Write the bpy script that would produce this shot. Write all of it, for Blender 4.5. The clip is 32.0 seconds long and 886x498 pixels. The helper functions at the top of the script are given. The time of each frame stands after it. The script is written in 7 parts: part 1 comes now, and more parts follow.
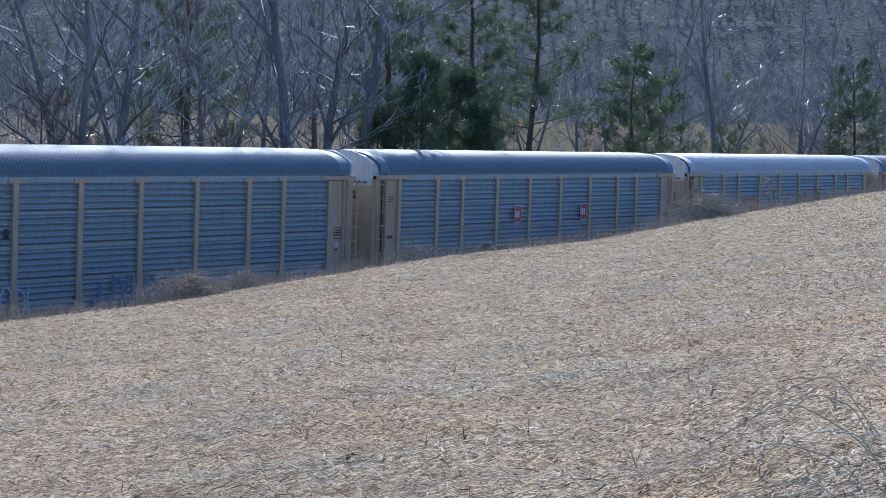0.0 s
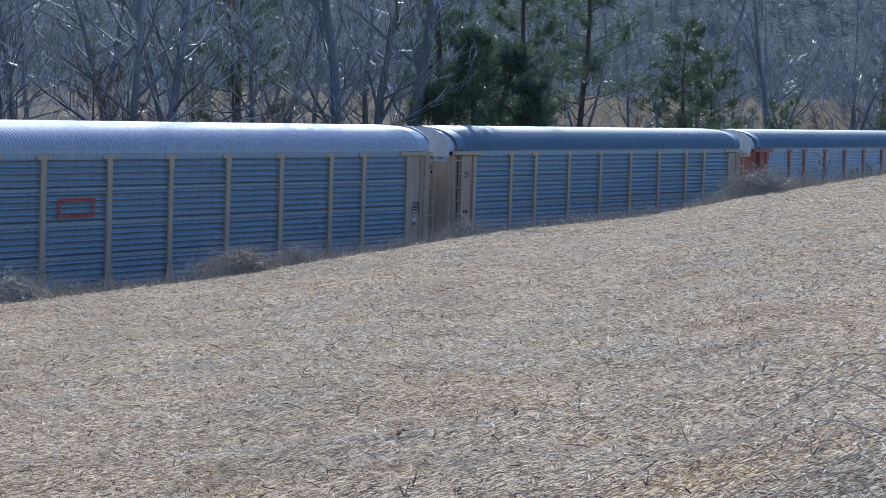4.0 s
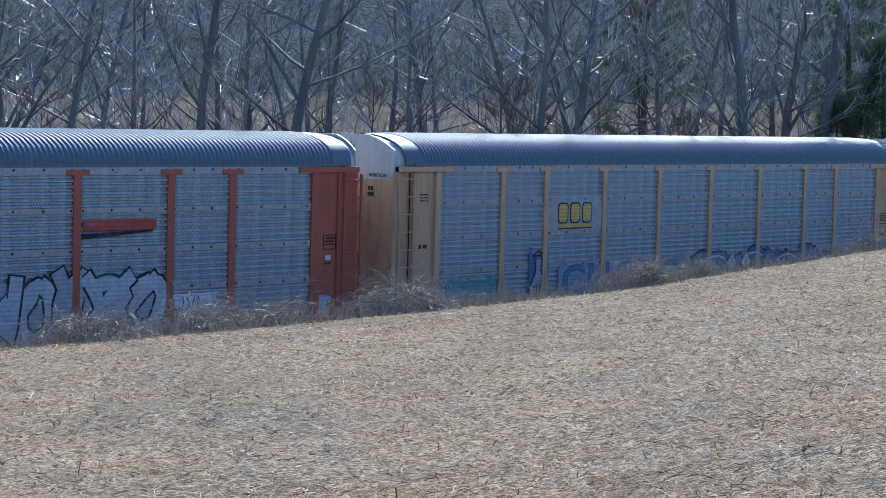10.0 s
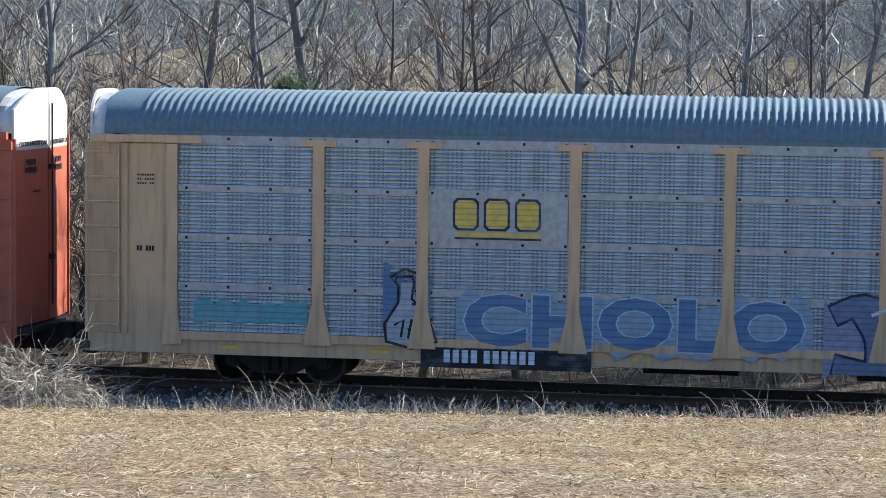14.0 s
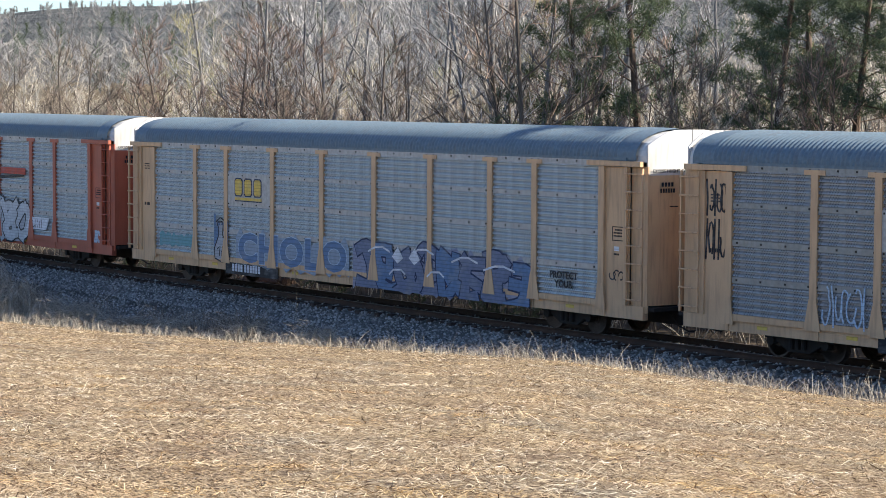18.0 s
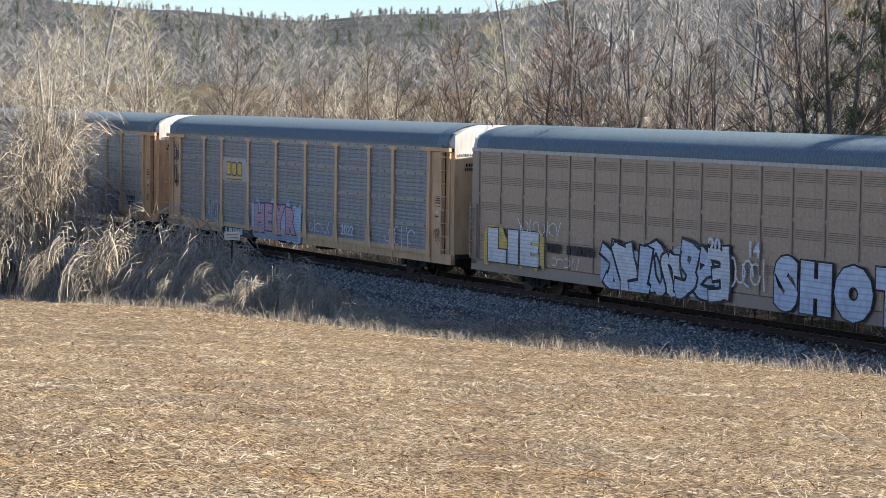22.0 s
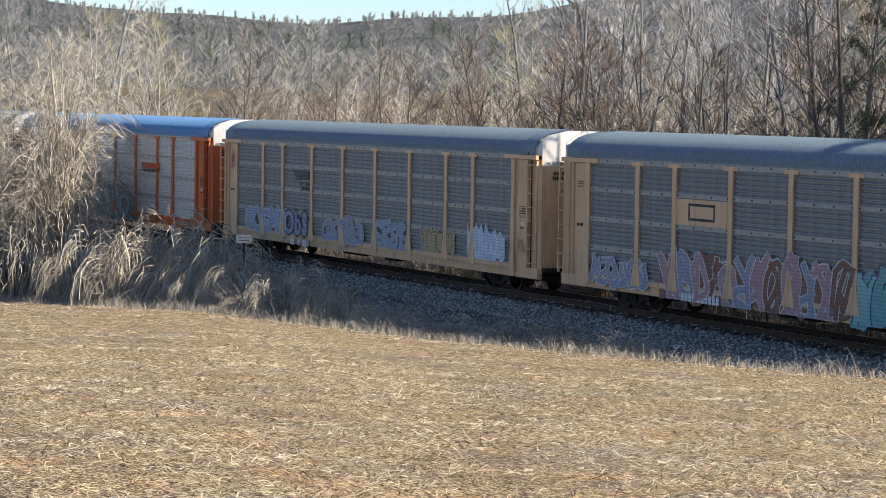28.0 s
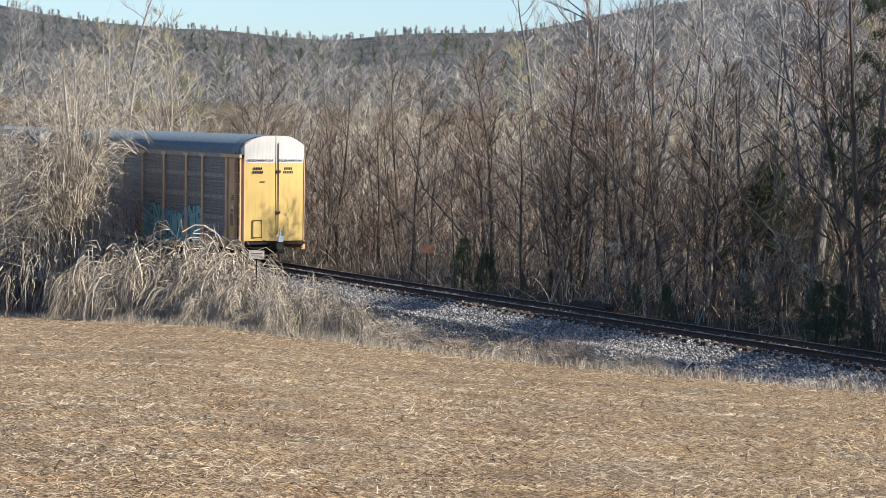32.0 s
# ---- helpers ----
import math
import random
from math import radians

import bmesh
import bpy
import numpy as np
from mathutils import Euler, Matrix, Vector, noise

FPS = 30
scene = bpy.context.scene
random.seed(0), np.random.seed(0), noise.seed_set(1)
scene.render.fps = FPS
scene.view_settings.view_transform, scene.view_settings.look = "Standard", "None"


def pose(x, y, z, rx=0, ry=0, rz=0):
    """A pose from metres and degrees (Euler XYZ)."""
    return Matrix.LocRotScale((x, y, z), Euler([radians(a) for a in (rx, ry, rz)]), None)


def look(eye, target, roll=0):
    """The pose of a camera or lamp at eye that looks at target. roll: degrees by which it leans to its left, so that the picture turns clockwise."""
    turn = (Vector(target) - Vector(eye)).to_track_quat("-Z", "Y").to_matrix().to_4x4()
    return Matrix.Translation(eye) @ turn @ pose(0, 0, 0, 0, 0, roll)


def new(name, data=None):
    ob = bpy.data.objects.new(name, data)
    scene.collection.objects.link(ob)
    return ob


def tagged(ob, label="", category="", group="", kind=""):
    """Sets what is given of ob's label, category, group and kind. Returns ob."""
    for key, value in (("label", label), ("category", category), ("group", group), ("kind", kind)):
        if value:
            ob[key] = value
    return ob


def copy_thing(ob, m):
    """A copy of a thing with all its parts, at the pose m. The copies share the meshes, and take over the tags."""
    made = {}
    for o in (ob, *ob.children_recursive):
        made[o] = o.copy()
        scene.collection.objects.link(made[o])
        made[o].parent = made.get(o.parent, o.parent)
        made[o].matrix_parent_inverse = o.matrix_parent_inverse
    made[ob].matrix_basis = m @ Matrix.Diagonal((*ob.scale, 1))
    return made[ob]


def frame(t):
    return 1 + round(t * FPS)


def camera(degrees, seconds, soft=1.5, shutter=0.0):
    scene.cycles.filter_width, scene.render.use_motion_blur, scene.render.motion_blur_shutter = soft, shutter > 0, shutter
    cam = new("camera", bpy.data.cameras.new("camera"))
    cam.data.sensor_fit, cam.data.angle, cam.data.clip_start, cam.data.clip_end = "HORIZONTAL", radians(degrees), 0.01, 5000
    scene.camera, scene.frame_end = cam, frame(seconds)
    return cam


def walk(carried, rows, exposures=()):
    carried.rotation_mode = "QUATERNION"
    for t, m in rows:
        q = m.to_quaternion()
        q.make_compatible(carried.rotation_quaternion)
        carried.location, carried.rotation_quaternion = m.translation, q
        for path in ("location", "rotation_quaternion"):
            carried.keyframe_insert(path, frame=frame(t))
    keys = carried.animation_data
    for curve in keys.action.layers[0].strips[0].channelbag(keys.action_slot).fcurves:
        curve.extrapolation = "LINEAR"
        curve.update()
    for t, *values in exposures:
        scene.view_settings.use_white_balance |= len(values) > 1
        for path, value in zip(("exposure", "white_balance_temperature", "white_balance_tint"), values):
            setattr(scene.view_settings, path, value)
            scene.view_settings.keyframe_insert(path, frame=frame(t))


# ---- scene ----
cam = camera(21.89, 32.0, soft=0.5)
EYE = (0.0, 0.0, 5.85)
# seconds, yaw, pitch, roll of a camera that stands on the hillside and pans
PATH = [
    (0.0, -56.11, -2.57, -1.13), (0.5, -55.98, -2.68, -1.10), (1.0, -55.83, -2.78, -1.12), (1.5, -55.72, -2.91, -1.11),
    (2.0, -55.62, -3.04, -1.12), (2.5, -55.42, -3.14, -1.06), (3.0, -55.18, -3.17, -1.07), (3.5, -54.99, -3.17, -1.09),
    (5.5, -54.45, -3.34, -0.93), (6.0, -54.30, -3.36, -0.92), (6.5, -54.16, -3.37, -0.92), (7.0, -54.02, -3.37, -0.90),
    (7.5, -53.82, -3.35, -0.92), (8.0, -53.60, -3.33, -0.92), (8.5, -53.30, -3.33, -0.86), (9.0, -52.18, -3.23, -1.00),
    (9.5, -49.66, -3.12, -1.05), (10.0, -44.73, -3.06, -0.94), (10.5, -39.53, -3.06, -0.80), (11.0, -34.20, -3.12, -0.60),
    (11.5, -29.51, -3.24, -0.46), (12.0, -24.04, -3.40, -0.39), (12.5, -16.41, -3.64, -0.36), (12.8, -11.66, -3.84, -0.50),
    (13.0, -9.06, -3.93, -0.50), (13.5, -0.51, -4.12, -0.63), (14.5, 16.30, -4.24, -1.10), (15.5, 30.48, -4.22, -1.49),
    (16.0, 35.97, -4.22, -1.44), (16.5, 39.90, -4.05, -1.37), (17.0, 43.02, -3.72, -1.20), (17.5, 45.25, -3.46, -1.11),
    (18.0, 48.08, -3.30, -0.97), (18.5, 50.20, -3.18, -0.93), (19.0, 52.04, -3.20, -1.16), (19.5, 53.00, -3.26, -1.36),
    (20.0, 53.97, -3.31, -1.38), (20.5, 54.85, -3.35, -1.45), (21.0, 55.27, -3.34, -1.48), (21.5, 55.51, -3.33, -1.45),
    (22.0, 55.69, -3.27, -1.46), (22.5, 55.82, -3.22, -1.43), (23.0, 55.85, -3.23, -1.43), (23.5, 55.94, -3.23, -1.52),
    (24.0, 55.94, -3.25, -1.58), (25.0, 55.93, -3.22, -1.50), (25.5, 55.94, -3.22, -1.48), (27.5, 55.87, -3.18, -1.55),
    (28.0, 55.99, -3.19, -1.53), (28.5, 56.10, -3.19, -1.49), (29.0, 56.23, -3.16, -1.50), (29.5, 56.31, -3.14, -1.49),
    (30.0, 56.35, -3.08, -1.44), (30.5, 56.36, -3.02, -1.48), (31.0, 56.34, -2.94, -1.54), (31.5, 56.31, -2.87, -1.53),
    (32.0, 56.30, -2.81, -1.52),
]
walk(cam, [(t, pose(*EYE, 90 + p, r, y)) for t, y, p, r in PATH],
     exposures=((0, 0.94, 5180, 8), (9, 0.94, 5120, 6), (12.2, 1.0, 5450, 5), (13.0, 1.14, 5500, 1), (13.5, 1.26, 5750, 1), (15.5, 1.5, 6700, 9), (17.2, 1.5, 6700, 9), (18.2, 1.32, 6750, 9), (20, 1.18, 6800, 9), (24, 1.15, 6800, 9), (28, 1.15, 6800, 9), (32, 0.95, 6650, 10)))

# ---- light ----
SUN_AZ, SUN_EL = radians(54.5), radians(34.5)      # clockwise from +y
SUN_DIR = Vector((math.sin(SUN_AZ) * math.cos(SUN_EL), math.cos(SUN_AZ) * math.cos(SUN_EL), math.sin(SUN_EL)))
world = bpy.data.worlds.new("world")
scene.world = world
world.use_nodes = True
_nt = world.node_tree
_sky = _nt.nodes.new("ShaderNodeTexSky")
_sky.sky_type, _sky.sun_disc = "NISHITA", False
_sky.sun_elevation, _sky.sun_rotation = SUN_EL, SUN_AZ
_sky.air_density, _sky.dust_density, _sky.ozone_density = 1.0, 0.6, 3.0
_tint = _nt.nodes.new("ShaderNodeMix")
_tint.data_type, _tint.blend_type = "RGBA", "MULTIPLY"
_tint.inputs[0].default_value, _tint.inputs[7].default_value = 1.0, (0.86, 0.97, 1.16, 1)
_nt.links.new(_sky.outputs[0], _tint.inputs[6])
_nt.links.new(_tint.outputs[2], _nt.nodes["Background"].inputs[0])
_nt.nodes["Background"].inputs[1].default_value = 0.085
sun = new("sun", bpy.data.lights.new("sun", "SUN"))
sun.data.energy, sun.data.angle, sun.data.color = 4.6, radians(0.53), (1.0, 0.93, 0.82)
sun.matrix_world = look(SUN_DIR * 300, (0, 0, 0))


# ---- materials ----
def nodes_of(name, rough=0.8, metal=0.0, spec=0.3):
    m = bpy.data.materials.new(name)
    m.use_nodes = True
    b = m.node_tree.nodes["Principled BSDF"]
    b.inputs["Roughness"].default_value, b.inputs["Metallic"].default_value = rough, metal
    b.inputs["Specular IOR Level"].default_value = spec
    return m, m.node_tree.nodes, m.node_tree.links, b


def noise_fac(n, l, scale, detail=4, stretch=(1, 1, 1), lo=0.35, hi=0.65, coords="Object"):
    tc, mp, tx, mr = (n.new("ShaderNode" + k) for k in ("TexCoord", "Mapping", "TexNoise", "MapRange"))
    mp.inputs["Scale"].default_value = stretch
    tx.inputs["Scale"].default_value, tx.inputs["Detail"].default_value = scale, detail
    mr.inputs["From Min"].default_value, mr.inputs["From Max"].default_value = lo, hi
    l.new(tc.outputs[coords], mp.inputs[0]), l.new(mp.outputs[0], tx.inputs["Vector"]), l.new(tx.outputs[0], mr.inputs[0])
    return mr.outputs[0]


def mix_colour(n, l, fac, a, b):
    mx = n.new("ShaderNodeMix")
    mx.data_type = "RGBA"
    for sock, v in ((mx.inputs[0], fac), (mx.inputs[6], a), (mx.inputs[7], b)):
        if isinstance(v, (int, float)):
            sock.default_value = v
        elif isinstance(v, tuple):
            sock.default_value = (*v, 1)
        else:
            l.new(v, sock)
    return mx.outputs[2]


def bump(n, l, b, height, strength=0.3, dist=0.02):
    bp = n.new("ShaderNodeBump")
    bp.inputs["Strength"].default_value, bp.inputs["Distance"].default_value = strength, dist
    l.new(height, bp.inputs["Height"]), l.new(bp.outputs[0], b.inputs["Normal"])


def mottled(name, a, b_, scale, fine=None, rough=0.85, metal=0.0, spec=0.3, stretch=(1, 1, 1), bumps=0.3, dist=0.02, coords="Object"):
    """Two colours mixed at a large scale, with a darker fine grain and relief."""
    m, n, l, b = nodes_of(name, rough, metal, spec)
    big = noise_fac(n, l, scale, 4, stretch, coords=coords)
    col = mix_colour(n, l, big, a, b_)
    g = noise_fac(n, l, fine or scale * 12, 6, stretch, 0.3, 0.7, coords)
    mul = mix_colour(n, l, g, tuple(c * 0.72 for c in a), col)
    l.new(mix_colour(n, l, 0.6, col, mul), b.inputs["Base Color"])
    bump(n, l, b, g, bumps, dist)
    return m


def island(name, cols, rough=0.85, spec=0.2, by="Random Per Island", thin=0.0):
    """A ramp of colours, one for each blade, stone or twig."""
    m, n, l, b = nodes_of(name, rough, 0, spec)
    geo = n.new("ShaderNodeNewGeometry")
    ramp = n.new("ShaderNodeValToRGB")
    while len(ramp.color_ramp.elements) < len(cols):
        ramp.color_ramp.elements.new(0.5)
    for i, (e, c) in enumerate(zip(ramp.color_ramp.elements, cols)):
        e.position, e.color = i / max(1, len(cols) - 1), (*c, 1)
    l.new(geo.outputs[by], ramp.inputs[0])
    l.new(ramp.outputs[0], b.inputs["Base Color"])
    if thin:        # light that shines through needles and leaves
        tr, mx = n.new("ShaderNodeBsdfTranslucent"), n.new("ShaderNodeMixShader")
        mx.inputs[0].default_value = thin
        l.new(ramp.outputs[0], tr.inputs[0])
        l.new(b.outputs[0], mx.inputs[1]), l.new(tr.outputs[0], mx.inputs[2])
        l.new(mx.outputs[0], n["Material Output"].inputs[0])
    return m


def painted(name, c, dirt=(0.10, 0.075, 0.05), amount=0.45, rough=0.55):
    """Weathered paint: rust and road dirt in streaks that run down."""
    m, n, l, b = nodes_of(name, rough, 0, 0.35)
    streak = noise_fac(n, l, 3.0, 6, (3.0, 3.0, 0.35), 0.48, 0.8)
    fine = noise_fac(n, l, 26.0, 5, (1, 1, 1), 0.3, 0.75)
    big = noise_fac(n, l, 0.7, 3, (1, 1, 1), 0.3, 0.7)
    col = mix_colour(n, l, big, tuple(v * 0.85 for v in c), tuple(min(1, v * 1.1) for v in c))
    mm = n.new("ShaderNodeMath")
    mm.operation = "MULTIPLY"
    mm.inputs[1].default_value = amount
    l.new(streak, mm.inputs[0])
    col = mix_colour(n, l, mm.outputs[0], col, dirt)
    col2 = mix_colour(n, l, fine, tuple(v * 0.8 for v in c), col)
    l.new(mix_colour(n, l, 0.3, col, col2), b.inputs["Base Color"])
    bump(n, l, b, fine, 0.08, 0.004)
    return m


def galvanised(name, c, rust=(0.16, 0.10, 0.06), holes=True, amount=0.35):
    """Zinc-coated sheet with rows of small punched holes, water streaks and grime."""
    m, n, l, b = nodes_of(name, 0.48, 0.35, 0.4)
    streak = noise_fac(n, l, 2.2, 6, (4.0, 1.0, 0.25), 0.45, 0.85)
    spang = noise_fac(n, l, 9.0, 4, (1, 1, 1), 0.3, 0.7)
    col = mix_colour(n, l, spang, tuple(v * 0.82 for v in c), tuple(v * 1.12 for v in c))
    mm = n.new("ShaderNodeMath")
    mm.operation = "MULTIPLY"
    mm.inputs[1].default_value = amount
    l.new(streak, mm.inputs[0])
    col = mix_colour(n, l, mm.outputs[0], col, rust)
    if holes:
        tc, sep = n.new("ShaderNodeTexCoord"), n.new("ShaderNodeSeparateXYZ")
        l.new(tc.outputs["Object"], sep.inputs[0])

        def cell(sock, period, width, phase=0.0):
            a = n.new("ShaderNodeMath"); a.operation = "MULTIPLY_ADD"
            a.inputs[1].default_value, a.inputs[2].default_value = 1 / period, phase
            f = n.new("ShaderNodeMath"); f.operation = "FRACT"
            k = n.new("ShaderNodeMath"); k.operation = "LESS_THAN"
            k.inputs[1].default_value = width
            l.new(sock, a.inputs[0]), l.new(a.outputs[0], f.inputs[0]), l.new(f.outputs[0], k.inputs[0])
            return k.outputs[0]

        def times_(a, b2):
            k = n.new("ShaderNodeMath"); k.operation = "MULTIPLY"
            l.new(a, k.inputs[0]), l.new(b2, k.inputs[1])
            return k.outputs[0]

        dots = times_(times_(cell(sep.outputs[0], 0.085, 0.42), cell(sep.outputs[2], 0.055, 0.5)), cell(sep.outputs[0], 0.53, 0.62, 0.2))
        col = mix_colour(n, l, dots, col, tuple(v * 0.4 for v in c))
    l.new(col, b.inputs["Base Color"])
    bump(n, l, b, spang, 0.06, 0.004)
    return m


def blade_mat(name):
    """Dry blades: a tone for each blade, redder, greyer and darker patches across the field."""
    m, n, l, b = nodes_of(name, 0.95, 0, 0.04)
    geo, ramp = n.new("ShaderNodeNewGeometry"), n.new("ShaderNodeValToRGB")
    cols = [(0.05, 0.032, 0.022), (0.15, 0.098, 0.062), (0.36, 0.26, 0.165), (0.62, 0.49, 0.335), (0.80, 0.67, 0.49), (0.94, 0.85, 0.69)]
    while len(ramp.color_ramp.elements) < len(cols):
        ramp.color_ramp.elements.new(0.5)
    for i, (e, c) in enumerate(zip(ramp.color_ramp.elements, cols)):
        e.position, e.color = (0.0, 0.17, 0.34, 0.55, 0.77, 1.0)[i], (*c, 1)
    l.new(geo.outputs["Random Per Island"], ramp.inputs[0])

    def tint(col, scale, lo, hi, to, detail=5):
        f = noise_fac(n, l, scale, detail, (1, 1, 1), lo, hi)
        k = n.new("ShaderNodeMix")
        k.data_type, k.blend_type = "RGBA", "MULTIPLY"
        k.inputs[7].default_value = (*to, 1)
        l.new(f, k.inputs[0]), l.new(col, k.inputs[6])
        return k.outputs[2]
    col = tint(ramp.outputs[0], 0.35, 0.45, 0.68, (0.86, 0.76, 0.66))
    col = tint(col, 0.6, 0.48, 0.70, (0.74, 0.78, 0.78))
    col = tint(col, 1.7, 0.50, 0.72, (0.55, 0.47, 0.42))
    col = tint(col, 0.9, 0.52, 0.66, (0.98, 0.86, 0.62))
    l.new(col, b.inputs["Base Color"])
    tr, mx = n.new("ShaderNodeBsdfTranslucent"), n.new("ShaderNodeMixShader")
    mx.inputs[0].default_value = 0.2
    l.new(col, tr.inputs[0])
    l.new(b.outputs[0], mx.inputs[1]), l.new(tr.outputs[0], mx.inputs[2])
    l.new(mx.outputs[0], n["Material Output"].inputs[0])
    return m


STRAW = blade_mat("straw")


def straw_mat(name):
    """Matted straw over dark soil, shade between the fibres put into its colour: fine fibres crossing three ways,
    browner and greyer patches.
    """
    m, n, l, b = nodes_of(name, 0.95, 0, 0.05)

    def fibres(turn, scale, lo, hi):
        tc, mp, tx, mr = (n.new("ShaderNode" + k) for k in ("TexCoord", "Mapping", "TexNoise", "MapRange"))
        mp.inputs["Rotation"].default_value = (0, 0, turn)
        mp.inputs["Scale"].default_value = (1.0, 7.0, 1.0)
        tx.inputs["Scale"].default_value, tx.inputs["Detail"].default_value, tx.inputs["Distortion"].default_value = scale, 2, 0.6
        mr.inputs["From Min"].default_value, mr.inputs["From Max"].default_value = lo, hi
        l.new(tc.outputs["Object"], mp.inputs[0]), l.new(mp.outputs[0], tx.inputs["Vector"]), l.new(tx.outputs[0], mr.inputs[0])
        return mr.outputs[0]

    def larger(a, b2):
        k = n.new("ShaderNodeMath")
        k.operation = "MAXIMUM"
        l.new(a, k.inputs[0]), l.new(b2, k.inputs[1])
        return k.outputs[0]

    top = larger(larger(fibres(0.2, 9.0, 0.52, 0.60), fibres(1.25, 11.0, 0.535, 0.62)), fibres(2.3, 10.0, 0.535, 0.62))
    tone = noise_fac(n, l, 30.0, 3, (1, 1, 1), 0.35, 0.65)
    patch = noise_fac(n, l, 0.3, 5, (1, 1, 1), 0.38, 0.66)
    red = noise_fac(n, l, 0.8, 5, (1, 1, 1), 0.5, 0.75)
    grey = noise_fac(n, l, 0.55, 4, (1, 1, 1), 0.5, 0.72)
    straw = mix_colour(n, l, patch, (0.67, 0.51, 0.315), (0.54, 0.415, 0.27))
    straw = mix_colour(n, l, grey, straw, (0.44, 0.385, 0.29))
    straw = mix_colour(n, l, red, straw, (0.40, 0.29, 0.195))
    dull = mix_colour(n, l, tone, (0.16, 0.11, 0.07), straw)
    straw = mix_colour(n, l, 0.55, straw, dull)
    # gaps take the soil colour, darkened for the shade between the fibres
    col = mix_colour(n, l, top, (0.055, 0.033, 0.022), straw)
    l.new(col, b.inputs["Base Color"])
    bump(n, l, b, top, 0.9, 0.025)
    return m


FIELD = straw_mat("field_straw")
VERGE = mottled("verge_soil", (0.08, 0.063, 0.045), (0.14, 0.11, 0.075), 0.5, 9.0, 0.95, bumps=0.8, dist=0.05)
LITTER = mottled("leaf_litter", (0.055, 0.04, 0.027), (0.105, 0.078, 0.05), 0.3, 5.0, 0.95, bumps=0.8, dist=0.08)
PASTURE = mottled("pasture", (0.11, 0.09, 0.064), (0.19, 0.15, 0.10), 0.05, 0.8, 1.0, spec=0.0, bumps=0.4, dist=0.1)
# bluish grey of the far hills: distance haze put into the colour
HILLSIDE_HAZE = mottled("hillside", (0.135, 0.145, 0.15), (0.235, 0.235, 0.23), 0.08, 0.9, 1.0, spec=0.0, bumps=1.0, dist=3.0)
GRAVEL = mottled("gravel", (0.10, 0.098, 0.094), (0.19, 0.185, 0.175), 1.0, 22.0, 0.9, bumps=1.0, dist=0.05)
STONE = island("ballast_stone", [(0.09, 0.088, 0.085), (0.20, 0.195, 0.185), (0.31, 0.30, 0.28), (0.47, 0.45, 0.42)], 0.95, 0.08)
TIE_WOOD = mottled("tie_wood", (0.045, 0.028, 0.02), (0.10, 0.062, 0.042), 2.0, 18.0, 0.9, stretch=(1, 1, 1))
RAIL_STEEL = mottled("rail_steel", (0.06, 0.035, 0.024), (0.10, 0.055, 0.035), 3.0, 30.0, 0.75, 0.2)
RAIL_HEAD = mottled("rail_head", (0.30, 0.28, 0.26), (0.42, 0.40, 0.38), 3.0, 30.0, 0.35, 0.9)
BARK = mottled("bark", (0.075, 0.062, 0.051), (0.17, 0.14, 0.112), 1.2, 14.0, 0.95, stretch=(1, 1, 0.2), bumps=0.9, dist=0.03)
BARK_PALE = mottled("pale_bark", (0.30, 0.27, 0.23), (0.46, 0.42, 0.37), 0.9, 10.0, 0.9, stretch=(1, 1, 0.3), bumps=0.5)
BARK_PINE = mottled("pine_bark", (0.085, 0.06, 0.045), (0.15, 0.11, 0.085), 1.5, 14.0, 0.95, stretch=(1, 1, 0.25), bumps=1.0, dist=0.03)
# grey bark and twigs, lightened to stand in for the backlit haze
BARK_GREY = mottled("grey_bark", (0.14, 0.135, 0.13), (0.27, 0.255, 0.245), 1.2, 14.0, 0.9, stretch=(1, 1, 0.2), bumps=0.8, dist=0.03)
TWIG_GREY = island("grey_twig", [(0.26, 0.25, 0.245), (0.40, 0.385, 0.375), (0.56, 0.535, 0.51), (0.30, 0.285, 0.275)], 0.45, 0.5)
TWIG = island("twig", [(0.09, 0.072, 0.058), (0.18, 0.145, 0.115), (0.29, 0.24, 0.19), (0.14, 0.10, 0.082)], 0.9)
TWIG_PALE = island("pale_twig", [(0.31, 0.275, 0.22), (0.46, 0.41, 0.33), (0.58, 0.52, 0.42), (0.37, 0.33, 0.265)], 0.9)
TWIG_RED = island("reddish_twig", [(0.13, 0.09, 0.072), (0.22, 0.155, 0.122), (0.30, 0.215, 0.17)], 0.9)
TWIG_GREEN = island("budding_twig", [(0.26, 0.25, 0.12), (0.34, 0.31, 0.16), (0.28, 0.23, 0.15)], 0.9)
# undergrowth and ditch twigs: shade put into the dark end of the ramp
TWIG_DARK = island("dark_twig", [(0.045, 0.036, 0.03), (0.11, 0.09, 0.073), (0.22, 0.182, 0.147), (0.40, 0.335, 0.265)], 0.9)
# far twigs lighter and greyer than near ones, haze put into the colour
TWIG_FAR_HAZE = island("hazy_far_twig", [(0.13, 0.128, 0.125), (0.23, 0.222, 0.21), (0.34, 0.32, 0.295)], 0.9)
VINE = island("dead_vine", [(0.17, 0.142, 0.11), (0.33, 0.285, 0.225), (0.50, 0.445, 0.365), (0.25, 0.215, 0.17)], 0.9)
BRAMBLE = island("bramble_cane", [(0.13, 0.10, 0.075), (0.28, 0.22, 0.165), (0.50, 0.42, 0.32), (0.38, 0.31, 0.235)], 0.8)
NEEDLE = island("pine_needles", [(0.045, 0.066, 0.036), (0.075, 0.10, 0.052), (0.11, 0.135, 0.07), (0.06, 0.085, 0.05)], 0.6, 0.35, thin=0.35)
